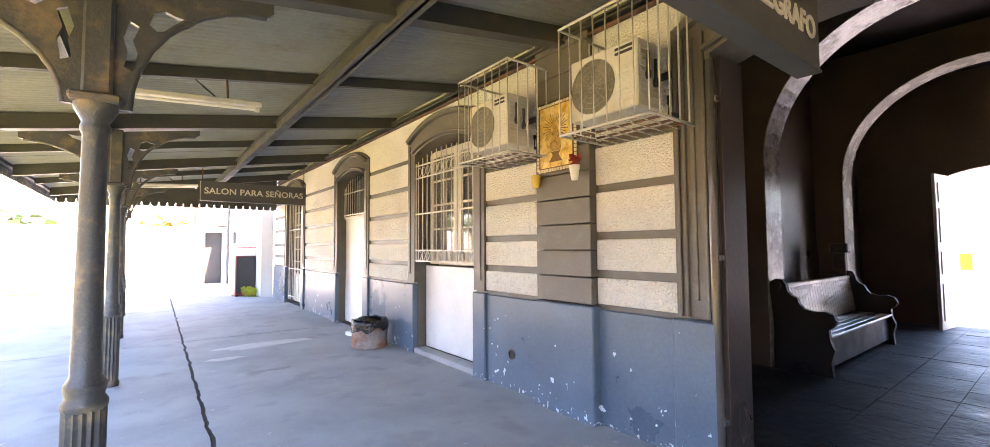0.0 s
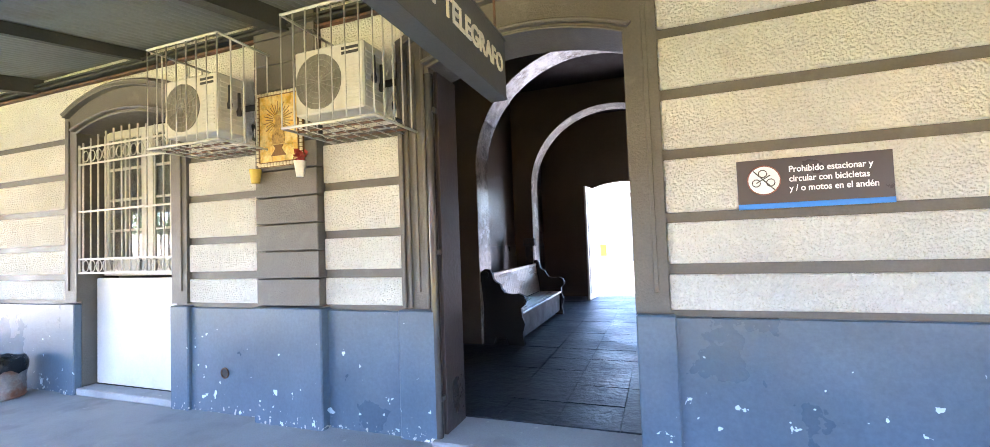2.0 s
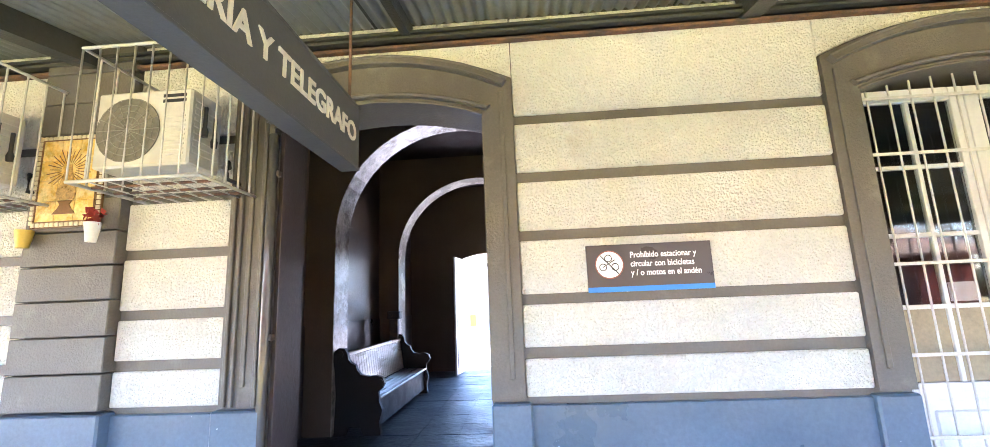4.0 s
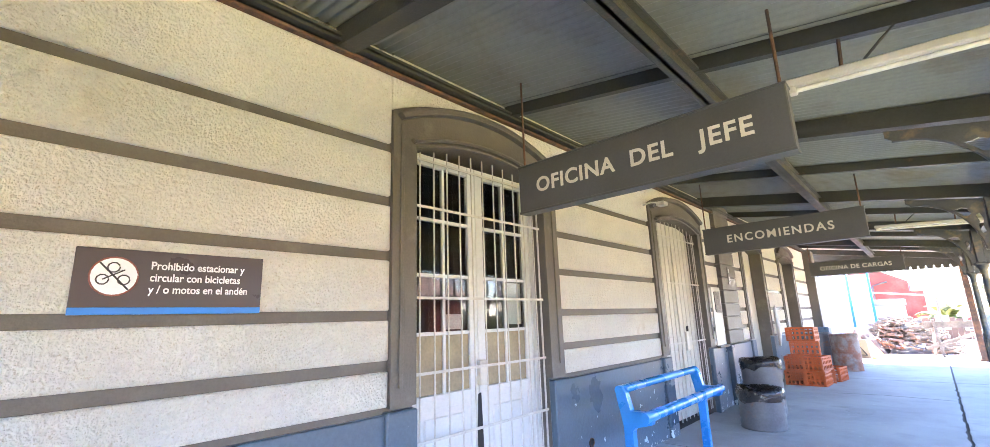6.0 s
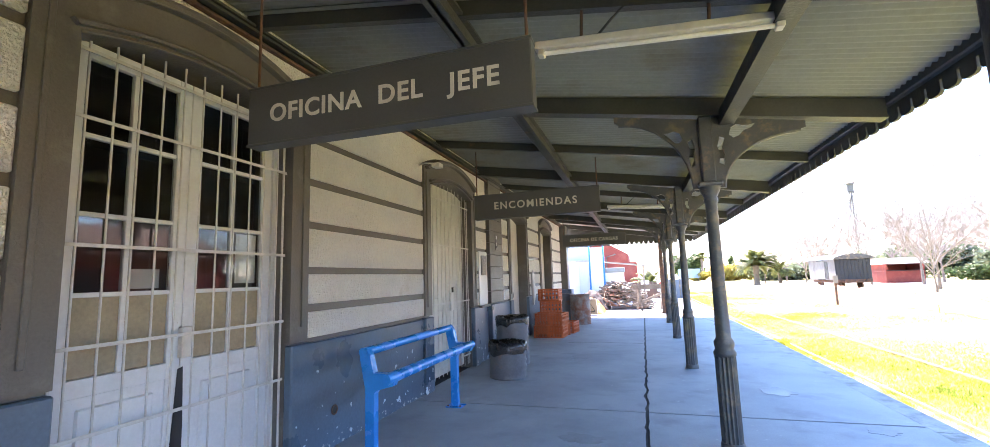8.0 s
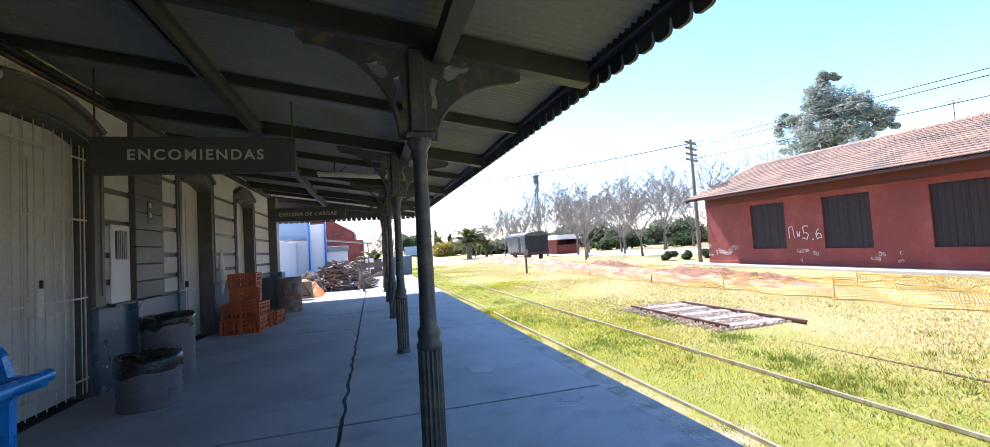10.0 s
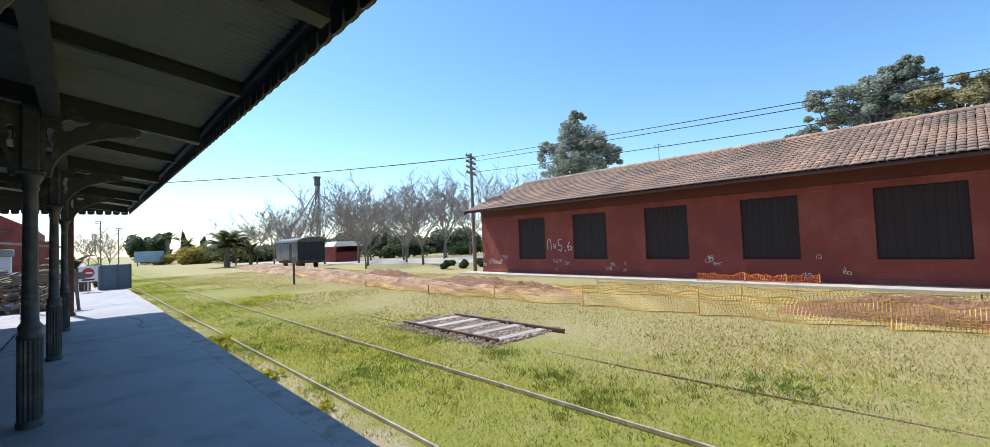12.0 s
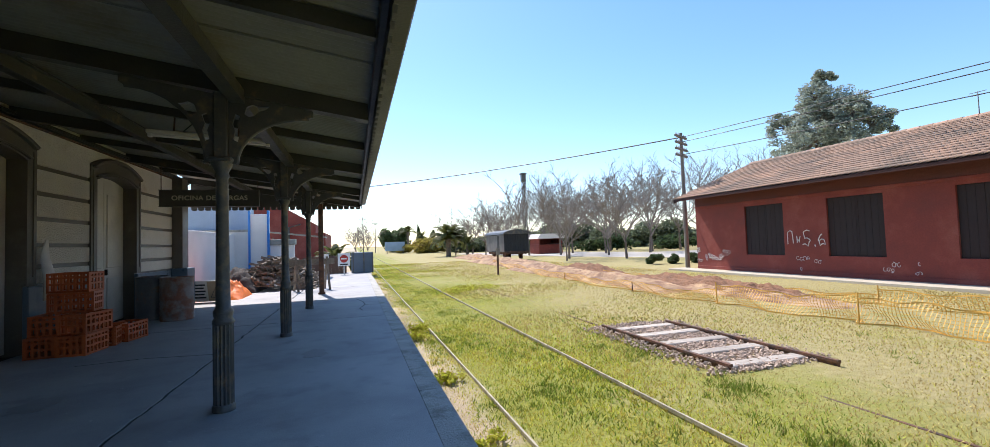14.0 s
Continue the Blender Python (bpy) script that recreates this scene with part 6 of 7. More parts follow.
part("wall", G().box(-1.6, 1.6, -1.5, 1.5, 0, 1.2, 0.02).box(-1.6, -1.4, -1.5, 1.5, 1.2, 1.9, 0.01).box(1.4, 1.6, -1.5, 1.5, 1.2, 1.9, 0.01).box(-1.4, 1.4, -1.5, -1.3, 1.2, 1.9, 0.01), SHED_RED, ko)
part("roof", G().plate([(-2.0, 1.9), (2.0, 1.9), (1.5, 2.5), (-1.5, 2.5)], -1.9, 1.9, "y"), WHITE_WALL, ko, "white roof")
part("counter", G().box(-1.5, 1.5, 1.4, 1.8, 1.2, 1.26, 0.01), DARK_WOOD, ko)
POLE = mat("grey_pole_timber", (0.2, 0.175, 0.15), 0.85, 0.25, 3, 30, 0.004, 30, stretch=(1, 1, 0.2))


def utility_pole(x, y, h, arms, label, lean=0.0):
    p = thing("utility_pole", label, "utility pole", pose(x, y, -0.25, 0, lean, 30), group="utility poles")
    part("pole", G().tube((0, 0, 0), (0, 0, h), 0.115, 0.075, 10), POLE, p)
    for i in range(arms):
        z = h - 0.2 - i * 0.32
        arm = part("cross_arm", G().box(-0.75, 0.75, -0.05, 0.05, z - 0.05, z + 0.05, 0.008), POLE, p)
        for xx in (-0.65, -0.35, 0.35, 0.65):
            part("insulator", G().lathe([(0.03, z + 0.05), (0.04, z + 0.09), (0.02, z + 0.15)], 8, xx), PAPER, arm)


utility_pole(-17.6, -23.0, 6.9, 4, "tall grey timber telegraph pole with four cross-arms beside the shed", 0.6)
utility_pole(-3.2, -97, 7.5, 2, "distant timber telegraph pole by the line")
utility_pole(-6.5, -120, 7.5, 2, "distant timber telegraph pole by the line")


def wire(a, b, sag, r=0.018):
    a, b = Vector(a), Vector(b)
    pts = [a.lerp(b, i / 24) - Vector((0, 0, sag * 4 * (i / 24) * (1 - i / 24))) for i in range(25)]
    solid("overhead_wire", G().path(pts, r, 4), CABLE, "thin black overhead wire", "cable", "overhead wires")


wire((-17.6, -23.0, 6.45), (4.0, -52.2, 6.9), 0.41, 0.03)
wire((-17.6, -23.0, 6.45), (-23.9, 20, 6.1), 0.28, 0.016)
wire((-17.6, -23.0, 6.2), (-23.9, 20, 5.95), 0.28, 0.016)
wire((-17.6, -23.0, 5.55), (-23.9, 20, 5.45), 0.34, 0.016)
an = thing("roof_antenna", "thin metal antenna on the shed ridge", "antenna", pose(-20.85, -13.1, 4.95))
part("mast", G().tube((0, 0, 0), (0, 0, 0.8), 0.016, 0.012, 6), POLE, an)
for z, w in ((0.78, 0.22), (0.68, 0.16)):
    part("rod", G().tube((0, -w, z), (0, w, z), 0.01, n=5), POLE, an)
pt = thing("marker_post", "short brown marker post in the grass", "post", pose(-8.45, -25.9, -0.25))
part("post", G().box(-0.045, 0.045, -0.045, 0.045, 0, 1.35, 0.008), RUSTY, pt)
part("plate", G().box(-0.1, 0.1, 0.06, 0.08, 1.0, 1.35, 0.004), POLE, pt)
tw_ = thing("grain_elevator", "tall grey steel elevator tower with stays", "tower", pose(-48, -124, 0))
legs = [(-0.42, -0.42), (0.42, -0.42), (0.42, 0.42), (-0.42, 0.42)]
for x, y in legs:
    part("leg", G().box(x - 0.07, x + 0.07, y - 0.07, y + 0.07, 0, 18.6), IRON, tw_)
lat = G()
for k in range(12):
    z = k * 1.55
    for (x0, y0), (x1, y1) in zip(legs, legs[1:] + legs[:1]):
        lat.tube((x0, y0, z), (x1, y1, z + 1.55), 0.04, n=4).tube((x0, y0, z), (x1, y1, z), 0.04, n=4)
part("bracing", lat, IRON, tw_, "steel lattice")
part("leg_pipe", G().tube((-0.1, 0, 0), (-0.1, 0, 19.5), 0.16, n=8), IRON, tw_)
part("platform", G().box(-0.7, 0.7, -0.7, 0.7, 18.5, 18.7), IRON, tw_)
part("head", G().box(-0.55, 0.75, -0.6, 0.6, 18.7, 20.4, 0.1), IRON, tw_)
part("cap", G().box(-0.75, 0.95, -0.8, 0.8, 20.4, 20.9, 0.1), IRON, tw_)
for dx in (5.2, 8.6, 3.0):
    part("chute", G().tube((0, 0, 17.5), (dx, 2, 5), 0.13, n=6), IRON, tw_)
bb = thing("billboard", "distant pale blue billboard on posts", "billboard", pose(-9.4, -98, -0.25))
part("panel", G().box(-2.0, 2.0, -0.1, 0.1, 0.6, 2.4, 0.02), WALL_BLUE, bb)
for x in (-1.6, 1.6):
    part("leg", G().box(x - 0.08, x + 0.08, -0.08, 0.08, 0, 0.6), IRON, bb)
ROAD = mat("pale_dusty_road", (0.50, 0.46, 0.40), 0.95, 0.12, 0.6, 20, 0.004, 30)
solid("road", G().plate([(-16, -75), (-21.5, -45), (-25.5, -33), (-80, -33), (-80, -42), (-33, -46), (-26, -75)], -0.5, -0.225, "z"), ROAD, "pale dusty park road beyond the grass", "road", kind="structure")

# ---- grass, plants and trees ----
def leaf_cloud(rng, centres, radii, n, size, flat=0.5):
    """Many small leaf quads scattered through a set of ellipsoids. Returns vertices and faces as arrays."""
    c = np.array(centres)[rng.integers(0, len(centres), n)]
    idx = rng.integers(0, len(centres), n)
    c = np.array(centres, float)[idx]
    r = np.array(radii, float)[idx]
    d = rng.normal(size=(n, 3))
    d /= np.linalg.norm(d, axis=1)[:, None]
    p = c + d * r * (rng.random(n) ** 0.4)[:, None]
    a, b = rng.normal(size=(n, 3)), rng.normal(size=(n, 3))
    a[:, 2] *= flat
    a /= np.linalg.norm(a, axis=1)[:, None]
    b -= a * (a * b).sum(1)[:, None]
    b /= np.linalg.norm(b, axis=1)[:, None]
    s = size * (0.6 + 0.8 * rng.random(n))[:, None]
    v = np.stack([p - a * s - b * s * 0.45, p + a * s - b * s * 0.45, p + a * s + b * s * 0.45, p - a * s + b * s * 0.45], 1).reshape(-1, 3)
    return v, np.arange(4 * n).reshape(-1, 4)


def array_mesh(name, v, f):
    me = bpy.data.meshes.new(name)
    k = f.shape[1]
    me.vertices.add(len(v))
    me.vertices.foreach_set("co", v.astype(np.float32).ravel())
    me.loops.add(f.size)
    me.loops.foreach_set("vertex_index", f.astype(np.int32).ravel())
    me.polygons.add(len(f))
    me.polygons.foreach_set("loop_start", np.arange(0, f.size, k, dtype=np.int32))
    me.update(calc_edges=True)
    me.validate()
    return me


def leaf_mat(name, base, vary=0.45, rough=0.6):
    m = bpy.data.materials.new(name)
    m.use_nodes = True
    N, L = m.node_tree.nodes, m.node_tree.links
    bs = N["Principled BSDF"]
    geo = N.new("ShaderNodeNewGeometry")
    hs = N.new("ShaderNodeHueSaturation")
    mr = N.new("ShaderNodeMapRange")
    mr.inputs["To Min"].default_value, mr.inputs["To Max"].default_value = 1 - vary, 1 + vary
    L.new(geo.outputs["Random Per Island"], mr.inputs["Value"])
    mh = N.new("ShaderNodeMapRange")
    mh.inputs["To Min"].default_value, mh.inputs["To Max"].default_value = 0.475, 0.515
    L.new(geo.outputs["Random Per Island"], mh.inputs["Value"])
    hs.inputs["Color"].default_value = (*base, 1)
    L.new(mr.outputs[0], hs.inputs["Value"])
    L.new(mh.outputs[0], hs.inputs["Hue"])
    L.new(hs.outputs[0], bs.inputs["Base Color"])
    bs.inputs["Roughness"].default_value = rough
    bs.inputs["Specular IOR Level"].default_value = 0.2
    tr = N.new("ShaderNodeBsdfTranslucent")
    L.new(hs.outputs[0], tr.inputs["Color"])
    mx = N.new("ShaderNodeMixShader")
    mx.inputs[0].default_value = 0.4
    L.new(bs.outputs[0], mx.inputs[1])
    L.new(tr.outputs[0], mx.inputs[2])
    L.new(mx.outputs[0], N["Material Output"].inputs[0])
    return m


EUC = leaf_mat("grey_green_gum_leaves", (0.34, 0.38, 0.31))
OLIVE_LEAF = leaf_mat("olive_gum_leaves", (0.36, 0.33, 0.17))
HAZE_LEAF = leaf_mat("hazy_far_leaves", (0.17, 0.20, 0.12))
DARK_LEAF = leaf_mat("dark_green_leaves", (0.075, 0.115, 0.045))
YELLOW_LEAF = leaf_mat("yellow_green_leaves", (0.34, 0.28, 0.06))
PALM_LEAF = leaf_mat("palm_fronds", (0.12, 0.135, 0.045))
BLADE = leaf_mat("grass_blades", (0.46, 0.46, 0.055), 0.4, 0.7)
TUFT = leaf_mat("dark_grass_tufts", (0.17, 0.23, 0.03), 0.4, 0.7)
DEEP_BLADE = leaf_mat("deep_grass_blades", (0.15, 0.23, 0.022), 0.4, 0.7)
PALE_BLADE = leaf_mat("yellow_grass_blades", (0.58, 0.48, 0.11), 0.3, 0.7)
DRY_BLADE = leaf_mat("dry_grass_blades", (0.52, 0.42, 0.15), 0.3, 0.8)
BARK = mat("grey_brown_bark", (0.17, 0.135, 0.11), 0.9, 0.3, 3, 30, 0.01, 25)
TWIG = mat("bare_twigs", (0.25, 0.215, 0.185), 0.9, 0.2, 3, 30)


def blades(rng, x, y, h, w, lean=1.1):
    """Bent grass blades, one triangle each, at the given places."""
    n = len(x)
    a = rng.random(n) * 2 * np.pi
    l = rng.normal(size=(n, 2)) * (lean * h + 0.012)[:, None]
    z = np.full(n, -0.25)
    dx, dy = np.cos(a) * w, np.sin(a) * w
    v = np.stack([np.stack([x - dx, y - dy, z], 1), np.stack([x + dx, y + dy, z], 1), np.stack([x + l[:, 0], y + l[:, 1], z + 0.03 + h], 1)], 1).reshape(-1, 3)
    return v, np.arange(3 * n).reshape(-1, 3)


rng = np.random.default_rng(3)


def scatter(n, y0, y1, x0, x1, keep):
    x, y = rng.uniform(x0, x1, n), rng.uniform(y0, y1, n)
    d = np.hypot(x + 1.2, y + 3.5)
    k = rng.random(n) < np.clip(7.0 / d, 0, 1) ** 1.1 * keep(x, y)
    return x[k], y[k]


def patchy(x, y, s=0.6, o=0.0):
    return 0.5 + 0.25 * np.sin(x * 2.1 * s + o + 1.3 * np.sin(y * 0.9 * s)) + 0.25 * np.sin(y * 1.7 * s + 2 * o + 1.7 * np.sin(x * 1.1 * s))


GREENNESS = lambda x, y: np.clip(1.2 - (-x - 2.4) / 4.3 + 0.9 * (patchy(x, y, 0.7) - 0.5), 0.08, 1) * np.clip((-x - 2.38) / 0.35 + 0.5 * patchy(x, y, 3.0), 0.12, 1)
x, y = scatter(700000, -45, 4, -13, -2.36, GREENNESS)
d = np.hypot(x + 1.2, y + 3.5)
h = (0.006 + 0.030 * patchy(x, y, 9.0, 0.5) * patchy(x, y, 1.5, 1.0) * rng.random(len(x))) * np.clip(GREENNESS(x, y), 0.5, 1)
v, f = blades(rng, x, y, h, 0.0035 + 0.0007 * d)
pick = np.clip(0.45 * rng.random(len(f)) + 0.3 * patchy(x, y, 4.5, 0.3) + 0.3 * patchy(x, y, 1.3, 1.7) - 0.05, 0, 1)
for name, k0, k1, m_, label in (("green_grass", 0.34, 0.6, BLADE, "short bright green grass along the rails"), ("deep_grass", 0, 0.34, DEEP_BLADE, "darker green blades mixed into the turf"), ("yellow_grass", 0.6, 1.1, PALE_BLADE, "yellowing blades mixed into the turf")):
    k = (pick >= k0) & (pick < k1)
    solid(name, array_mesh(name, v.reshape(-1, 3, 3)[k].reshape(-1, 3), np.arange(3 * k.sum()).reshape(-1, 3)), m_, label, "grass", kind="stuff")
x, y = scatter(420000, -45, 4, -16, -2.6, lambda x, y: np.clip(1.05 - GREENNESS(x, y), 0.05, 0.9))
d = np.hypot(x + 1.2, y + 3.5)
v, f = blades(rng, x, y, (0.004 + 0.012 * rng.random(len(x))), 0.0035 + 0.0007 * d)
solid("dry_grass", array_mesh("dry_grass", v, f), DRY_BLADE, "thin dry straw-coloured grass", "grass", kind="stuff")


def weed(x, y, r, h, n, label, z=-0.22, m_=None):
    cs = [(rng.normal() * r * 0.45, rng.normal() * r * 0.45, h * 0.3) for _ in range(9)]
    v, f = leaf_cloud(rng, cs, [(r * 0.35, r * 0.35, h * 0.35)] * 9, n, 0.022)
    solid("weed_clump", array_mesh("weed", v, f), m_ or BLADE, label, "weeds", "weed clumps", "stuff", at=pose(x, y, z))


for x, y, r, h in ((-5.2, -19.2, 0.9, 0.26), (-2.62, -12.6, 0.25, 0.24), (-2.55, -12.0, 0.2, 0.2), (-2.6, -9.4, 0.2, 0.14), (-2.55, -7.6, 0.15, 0.1)):
    weed(x, y, r, h, int(420 * r / 0.3), "low leafy green weed clump in the grass")
# coarse dark-green tufts strewn through the turf
tx, ty = scatter(26000, -30, 4, -9.5, -2.5, lambda x, y: np.clip(patchy(x, y, 2.3, 2.0) * 1.6 - 1.0, 0, 1) * (0.25 + 0.75 * GREENNESS(x, y)))
for cx, cy, r, n in ((-4.7, -5.7, 0.28, 110), (-5.4, -7.9, 0.22, 80), (-5.0, -6.6, 0.16, 50), (-3.6, -14.8, 0.3, 80), (-6.3, -4.6, 0.3, 70), (-3.5, -8.6, 0.2, 50), (-5.5, -9.6, 0.25, 50)):
    tx, ty = np.concatenate([tx, cx + r * rng.normal(size=n)]), np.concatenate([ty, cy + r * rng.normal(size=n)])
x, y = np.repeat(tx, 9) + rng.normal(size=9 * len(tx)) * 0.03, np.repeat(ty, 9) + rng.normal(size=9 * len(ty)) * 0.03
v, f = blades(rng, x, y, 0.012 + 0.03 * rng.random(len(x)), np.full(len(x), 0.006), 0.7)
solid("grass_tufts", array_mesh("grass_tufts", v, f), TUFT, "coarse darker tufts in the short grass", "grass", kind="stuff")
weed(2.5, 15.7, 0.28, 0.55, 500, "green weeds growing against the wall", 0.0)


def bare_tree(x, y, h, seed, label="leafless grey tree with fine upright twigs", spread=0.85, limbs=7):
    rnd = random.Random(seed)
    t = thing("bare_tree", label, "tree", pose(x, y, -0.3, 0, 0, rnd.uniform(0, 360)), group="bare trees")
    trunk, twigs = G(), G()

    def shoot(g, p, d, ln, r, n, lift, wob=0.12, k=3):
        """A crooked tapering shoot; returns its points."""
        pts = [p]
        for i in range(k):
            d = (d + Vector((rnd.uniform(-1, 1), rnd.uniform(-1, 1), 0)) * wob + Vector((0, 0, lift))).normalized()
            q = pts[-1] + d * ln / k
            g.tube(pts[-1], q, r * (1 - 0.7 * i / k), r * (1 - 0.7 * (i + 1) / k), n, False)
            pts.append(q)
        return pts, d

    def along(pts, u):
        k = min(int(u * (len(pts) - 1)), len(pts) - 2)
        f = u * (len(pts) - 1) - k
        return pts[k].lerp(pts[k + 1], f), (pts[k + 1] - pts[k]).normalized()

    def side(d, a, amount):
        s = Vector((math.cos(a), math.sin(a), 0))
        return (d + s * amount).normalized()
    tp, _ = shoot(trunk, Vector((0, 0, 0)), Vector((0, 0, 1)), h * 0.3, h * 0.015, 8, 0.0, 0.06)
    for i in range(limbs):
        p, d = along(tp, rnd.uniform(0.55, 1.0))
        lp, ld = shoot(twigs, p, side(d, 6.283 * (i + rnd.random() * 0.6) / limbs, rnd.uniform(0.3, 1.7) * spread), h * rnd.uniform(0.45, 0.72), h * 0.0072, 5, 0.02, 0.12, 4)
        for j in range(9):
            p, d = along(lp, 0.2 + 0.8 * (j + rnd.random()) / 9.01)
            bp, _ = shoot(twigs, p, side(d, rnd.uniform(0, 6.283), rnd.uniform(0.5, 1.1)), h * rnd.uniform(0.15, 0.27), h * 0.0038, 4, 0.03, 0.16)
            for k in range(7):
                p, d = along(bp, 0.25 + 0.75 * rnd.random())
                wp, _ = shoot(twigs, p, side(d, rnd.uniform(0, 6.283), rnd.uniform(0.4, 1.1)), h * rnd.uniform(0.05, 0.12), h * 0.0016, 3, 0.05, 0.16, 2)
                for m_ in range(3):
                    p, d = along(wp, 0.2 + 0.8 * rnd.random())
                    e = p + side(d, rnd.uniform(0, 6.283), 0.7) * h * rnd.uniform(0.025, 0.06)
                    twigs.tube(p, e, h * 0.0012, h * 0.0007, 3, False)
    part("trunk", trunk, BARK, t)
    part("crown", twigs, TWIG, t, "fine bare branches")
    return t


SPOTS = ((-17.3, -36, 5.0), (-19.5, -40, 7.6), (-22.4, -35.6, 7.4), (-26, -60, 9.4), (-20.5, -52, 8.4), (-23.0, -49, 8.8), (-28.0, -48, 8.6), (-31.5, -45, 9.2), (-36.0, -42, 9.6), (-16.8, -57, 6.4), (-15.0, -66, 6.2), (-33.5, -56, 9.8),
         (-42, -44, 10.5), (-18.5, -70, 7.6), (-24, -72, 9), (-29, -64, 9.5), (-37, -60, 10.2), (-18.8, -60, 7.4), (-22, -64, 8.4), (-34, -48, 9.4), (-27, -54, 8.8), (-39.5, -50, 10.4), (-25.3, -43, 7.8))
BASES = [bare_tree(0, 0, 10.0, 20 + i) for i in range(4)]
for i, (x, y, h) in enumerate(SPOTS):
    m = pose(x, y, -0.3, 0, 0, i * 67) @ Matrix.Scale(h / 9.6, 4)
    if i < 4:
        BASES[i].matrix_basis = m
    else:
        c = copy_thing(BASES[i % 4], m)
        c.scale = (h / 9.6,) * 3


def gum_tree(x, y, h, lobes, n, size, material, label, seed):
    """A trunk that forks to each lobe of the crown; every lobe is a loose shell of leaf clumps with gaps."""
    r = np.random.default_rng(seed)
    rnd = random.Random(seed)
    t = thing("gum_tree", label, "tree", pose(x, y, -0.3))
    g = G()
    g.tube((0, 0, 0), (0.2, 0.1, h * 0.5), h * 0.028, h * 0.018, 8).tube((0.2, 0.1, h * 0.5), (0.0, 0.0, h * 0.9), h * 0.018, h * 0.004, 7)
    cs, rs = [], []
    for dx, dy, z, rad in lobes:
        c = Vector((dx, dy, z))
        base = Vector((0.15, 0.05, max(h * 0.25, z - rad * 2.0)))
        g.tube(base, c, h * 0.010, h * 0.004, 6)
        for k in range(int(7 + rad * 5)):
            d = Vector((rnd.gauss(0, 1), rnd.gauss(0, 1), rnd.gauss(0.25, 0.9))).normalized()
            e = c + d * rad * rnd.uniform(0.55, 1.0)
            g.tube(c, e, h * 0.003, h * 0.001, 4, False)
            cs.append(tuple(e))
            s = rad * rnd.uniform(0.2, 0.4)
            rs.append((s * 1.2, s * 1.2, s * 0.85))
    part("trunk", g, BARK, t)
    v, f = leaf_cloud(r, cs, rs, n, size)
    part("crown", array_mesh("crown", v, f), material, t, "clumped foliage with gaps")
    return t


gum_tree(-39.4, -31.6, 15.4, ((0, 0.1, 14.4, 0.9), (0.3, -0.3, 13.1, 1.5), (-0.3, 0.9, 12.0, 1.8), (0.4, -1.6, 11.6, 1.7), (0, -3.5, 11.2, 1.4), (-0.5, -3.2, 9.6, 1.7), (0.5, 2.9, 11.0, 1.5), (0, 3.6, 9.6, 1.5), (0, 0.4, 10.0, 2.4), (0.6, -1.6, 8.6, 2.2), (0, 2.4, 8.0, 2.2), (-1.5, 0, 11, 2.0), (1.6, 0.3, 9, 2.0), (0, -2.5, 6.8, 2.0)), 52000, 0.075, EUC, "tall grey-green gum tree behind the shed", 5)
gum_tree(-45, -8.0, 14.2, ((0, -3.2, 11.9, 1.3), (0.3, -3.2, 10.4, 1.4), (0, -1.6, 11.0, 1.7), (-0.5, 0.2, 12.2, 1.6), (0.2, 1.7, 13.0, 1.0), (0, 2.4, 12.4, 1.2), (0.5, 0.6, 10.3, 2.0), (-0.6, -1.8, 9.0, 2.2), (0.2, 2.2, 10.3, 1.6), (0, 0.4, 8.2, 2.4), (-2, 0.5, 11, 2.0)), 46000, 0.08, EUC, "broad grey-green gum tree behind the shed", 6)
gum_tree(-43.5, -3.6, 11.8, ((0, 0.3, 10.6, 1.3), (0.2, 1.6, 10.2, 1.1), (0, -1.2, 10.2, 1.2), (0.3, 0.2, 9.0, 1.8), (-0.4, 2.0, 8.8, 1.2), (0, -1.6, 8.6, 1.6), (0, 0.4, 7.4, 2.0)), 26000, 0.075, OLIVE_LEAF, "smaller olive-green gum tree behind the shed", 7)
gum_tree(-47, -13.8, 10.8, ((0, 0, 9.6, 1.0), (0, 0.8, 9.0, 1.2), (0.2, -1, 8.4, 1.4), (0, 0.2, 7.2, 1.8)), 14000, 0.08, EUC, "low grey-green gum tree behind the shed", 8)


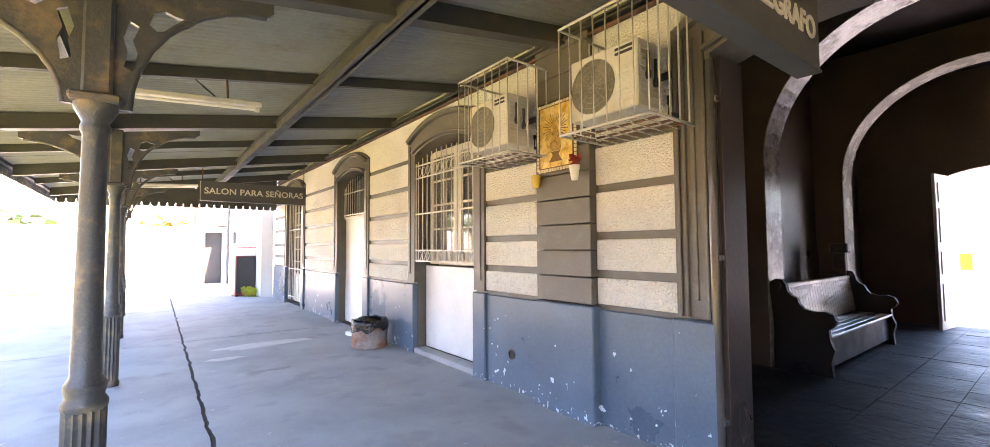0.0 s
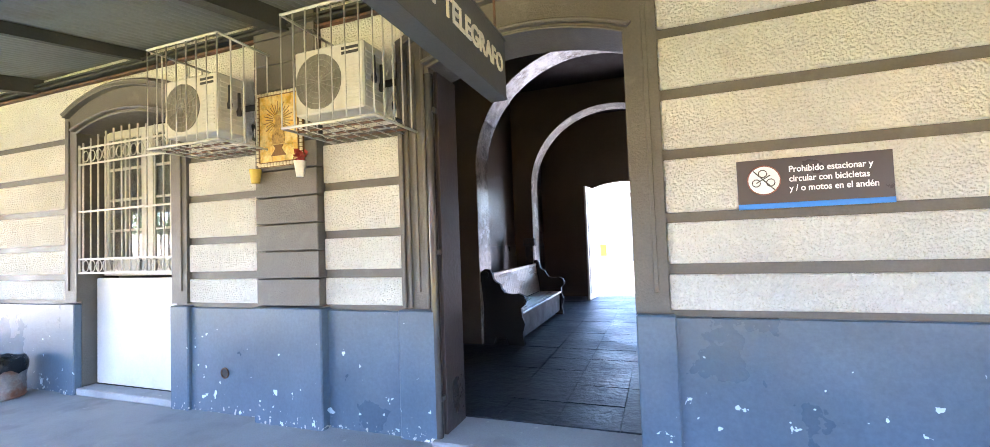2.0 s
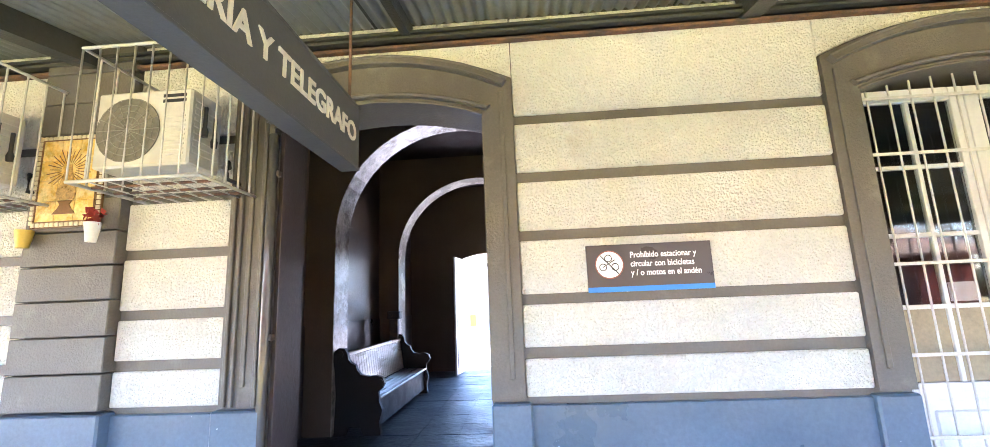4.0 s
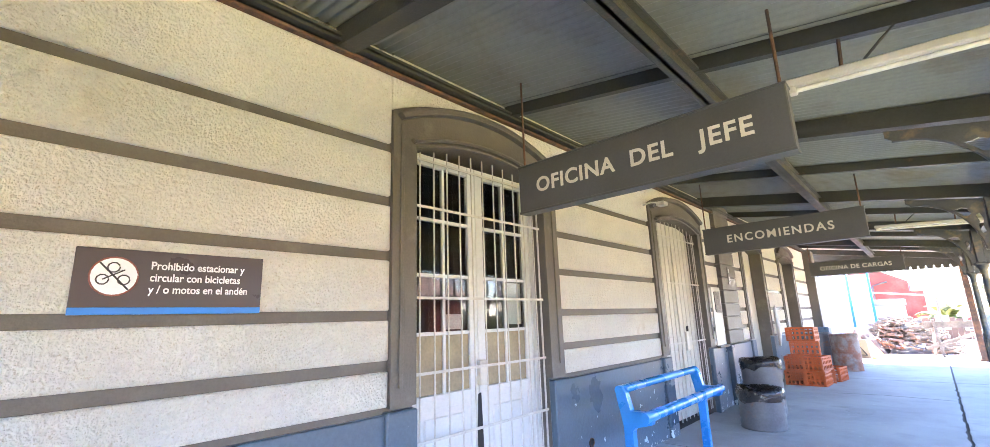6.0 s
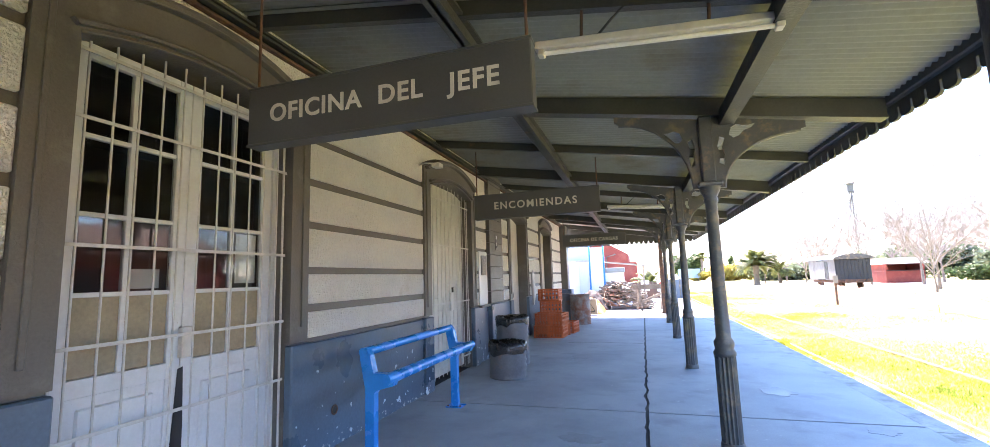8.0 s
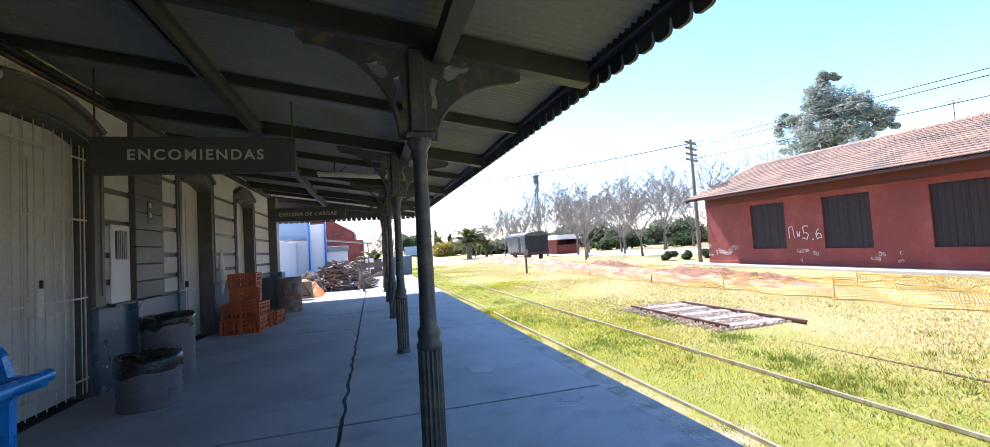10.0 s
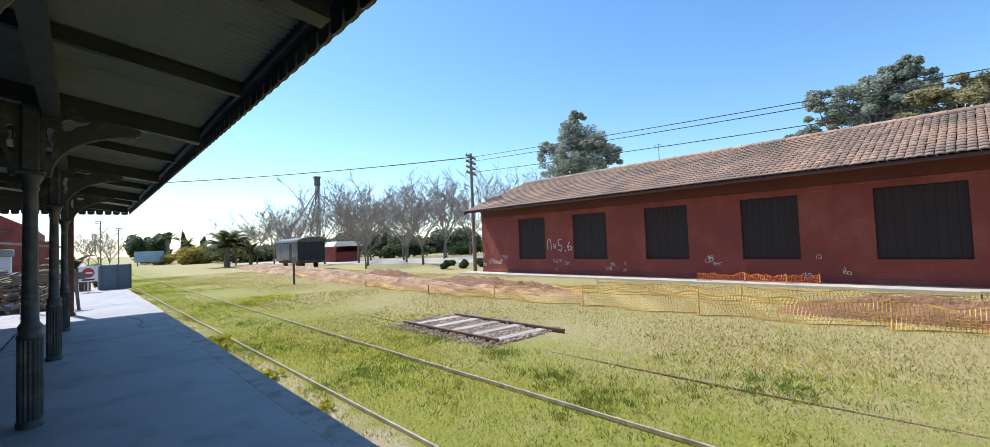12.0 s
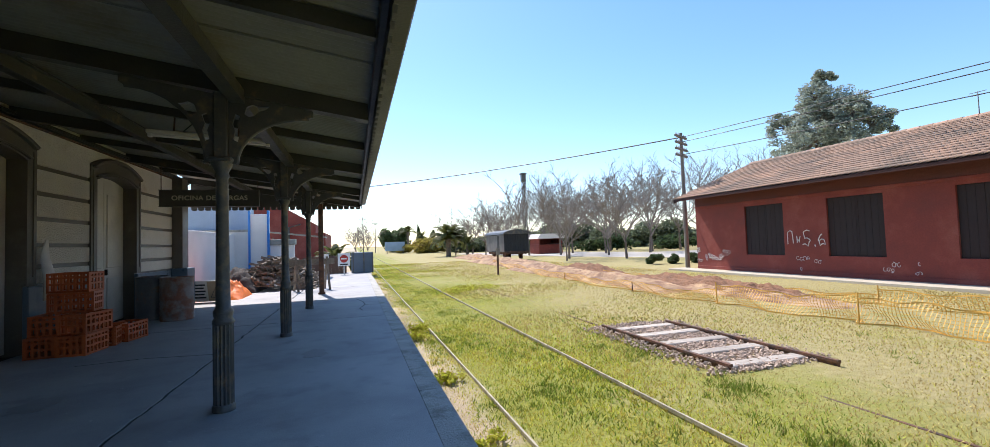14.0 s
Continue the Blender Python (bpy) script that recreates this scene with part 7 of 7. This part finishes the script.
def palm(x, y, h, spread, seed, label, n=34):
    rnd = random.Random(seed)
    t = thing("palm_tree", label, "palm", pose(x, y, -0.3), group="palms")
    part("trunk", G().lathe([(0.30 * spread / 2.6, 0), (0.24 * spread / 2.6, h * 0.5), (0.30 * spread / 2.6, h * 0.85), (0.36 * spread / 2.6, h), (0.1, h * 1.08)], 12), BARK, t)
    for i in range(n):
        a, up = rnd.uniform(0, 6.28), rnd.choice((rnd.uniform(0.1, 0.7), rnd.uniform(0.6, 1.45)))
        g = G()
        pts = []
        for k in range(9):
            u = k / 8
            e = up - 1.5 * u * u
            step = spread / 8
            pts.append(pts[-1] + Vector((math.cos(a) * math.cos(e), math.sin(a) * math.cos(e), math.sin(e))) * step if pts else Vector((0, 0, h)))
        for k in range(8):
            g.tube(pts[k], pts[k + 1], 0.02, 0.012, 3, False)
            d = (pts[k + 1] - pts[k]).normalized()
            side = d.cross(Vector((0, 0, 1))).normalized()
            for m_ in range(3):
                p = pts[k].lerp(pts[k + 1], m_ / 3)
                ln = spread * 0.2 * (1 - 0.6 * abs(2 * (k + m_ / 3) / 8 - 0.9))
                for s in (-1, 1):
                    tip = p + side * s * ln + d * ln * 0.6 - Vector((0, 0, ln * 0.3))
                    w = d * 0.09
                    g.add([p - w, p + w, tip], [(0, 1, 2)])
        part("frond", g, PALM_LEAF, t)


palm(-13.2, -62, 2.3, 3.0, 1, "stout date palm with arching fronds in the park", 60)
palm(-17.2, -68, 1.6, 2.2, 2, "smaller date palm beside the park path", 30)
palm(-13.6, -112, 4.6, 2.4, 3, "tall distant palm above the trees", 26)
palm(-15.8, -104, 3.4, 2.0, 4, "distant palm above the bushes", 22)
palm(-0.4, -33.5, 0.9, 1.6, 5, "low dark green palm behind the hoarding", 26)


def shrub(name, x, y, rx, ry, h, n, size, material, label, group="", lumps=7, seed=0, kind=""):
    r = np.random.default_rng(seed + 40)
    cs = [(r.uniform(-rx, rx) * 0.7, r.uniform(-ry, ry) * 0.7, h * r.uniform(0.25, 0.7)) for _ in range(lumps)]
    rs = [(rx * 0.5, ry * 0.5, h * 0.36)] * lumps
    v, f = leaf_cloud(r, cs, rs, n, size)
    solid(name, array_mesh(name, v, f), material, label, "shrub" if not kind else "woods", group, kind, pose(x, y, -0.25))


for i, (x, y) in enumerate(((-18.9, -27.4), (-20.0, -27.0), (-21.2, -26.6), (-22.0, -26.0))):
    shrub("clipped_bush", x, y, 0.5, 0.5, 0.62, 1500, 0.05, DARK_LEAF, "small round clipped dark bush", "clipped bushes", 6, i)
shrub("yellow_bush", -15.6, -92, 3.0, 3, 3.0, 5000, 0.16, YELLOW_LEAF, "bright yellow flowering bush by the line", "yellow bushes", 9, 1)
shrub("yellow_bush", -18.5, -96, 3.6, 3, 3.0, 5000, 0.16, YELLOW_LEAF, "yellow-green bush by the line", "yellow bushes", 9, 2)
shrub("yellow_bush", -11.6, -100, 2.0, 3, 1.8, 3000, 0.16, YELLOW_LEAF, "low yellow-green bush by the line", "yellow bushes", 7, 3)
shrub("dark_tree", -10.5, -115, 3.0, 3, 6.0, 6000, 0.2, DARK_LEAF, "distant dark round tree", "distant trees", 8, 4)
shrub("dark_tree", -12.5, -122, 3.2, 3, 5.5, 5000, 0.2, DARK_LEAF, "distant dark round tree", "distant trees", 8, 5)
shrub("cypress", -16.6, -114, 0.6, 0.6, 7.4, 2500, 0.15, DARK_LEAF, "slim dark distant cypress tree", "cypresses", 8, 6)
shrub("cypress", -19.5, -112, 0.6, 0.6, 5.6, 2000, 0.15, DARK_LEAF, "slim dark distant cypress tree", "cypresses", 8, 7)
for i in range(9):
    x = -22 - i * 8.0
    shrub("far_woods", x, -84 + i * 3.0, 5.5, 3.5, 3.4 + (i * 37 % 5) * 0.45, 5200, 0.24, HAZE_LEAF, "dark belt of far trees behind the park", "", 12, 10 + i, "stuff")
for i in range(5):
    shrub("far_hedge", -26 - i * 9.0, -66 + i * 6.0, 5.0, 1.2, 1.9, 3000, 0.16, DARK_LEAF, "dark hedge along the park road", "", 10, 30 + i, "stuff")
for i in range(3):
    bare_tree(-3.4 + i * 0.9, -74 - i * 5, 5.4, 70 + i, "pale leafless willow beside the line", 0.6)
bare_tree(1.75, 26.5, 12.5, 90, "thick leafless tree standing behind the yard wall", 0.7)
shrub("garden_bush", 0.3, 27.0, 1.6, 0.8, 3.3, 1800, 0.09, YELLOW_LEAF, "yellow-green bush showing over the yard wall", "", 7, 61)
for i, x in enumerate((-14, -30, -46, -62)):
    shrub("far_woods", x, 45 + i * 4, 9, 4, 6, 2600, 0.35, DARK_LEAF, "dark trees far beyond the yard", "", 10, 50 + i, "stuff")
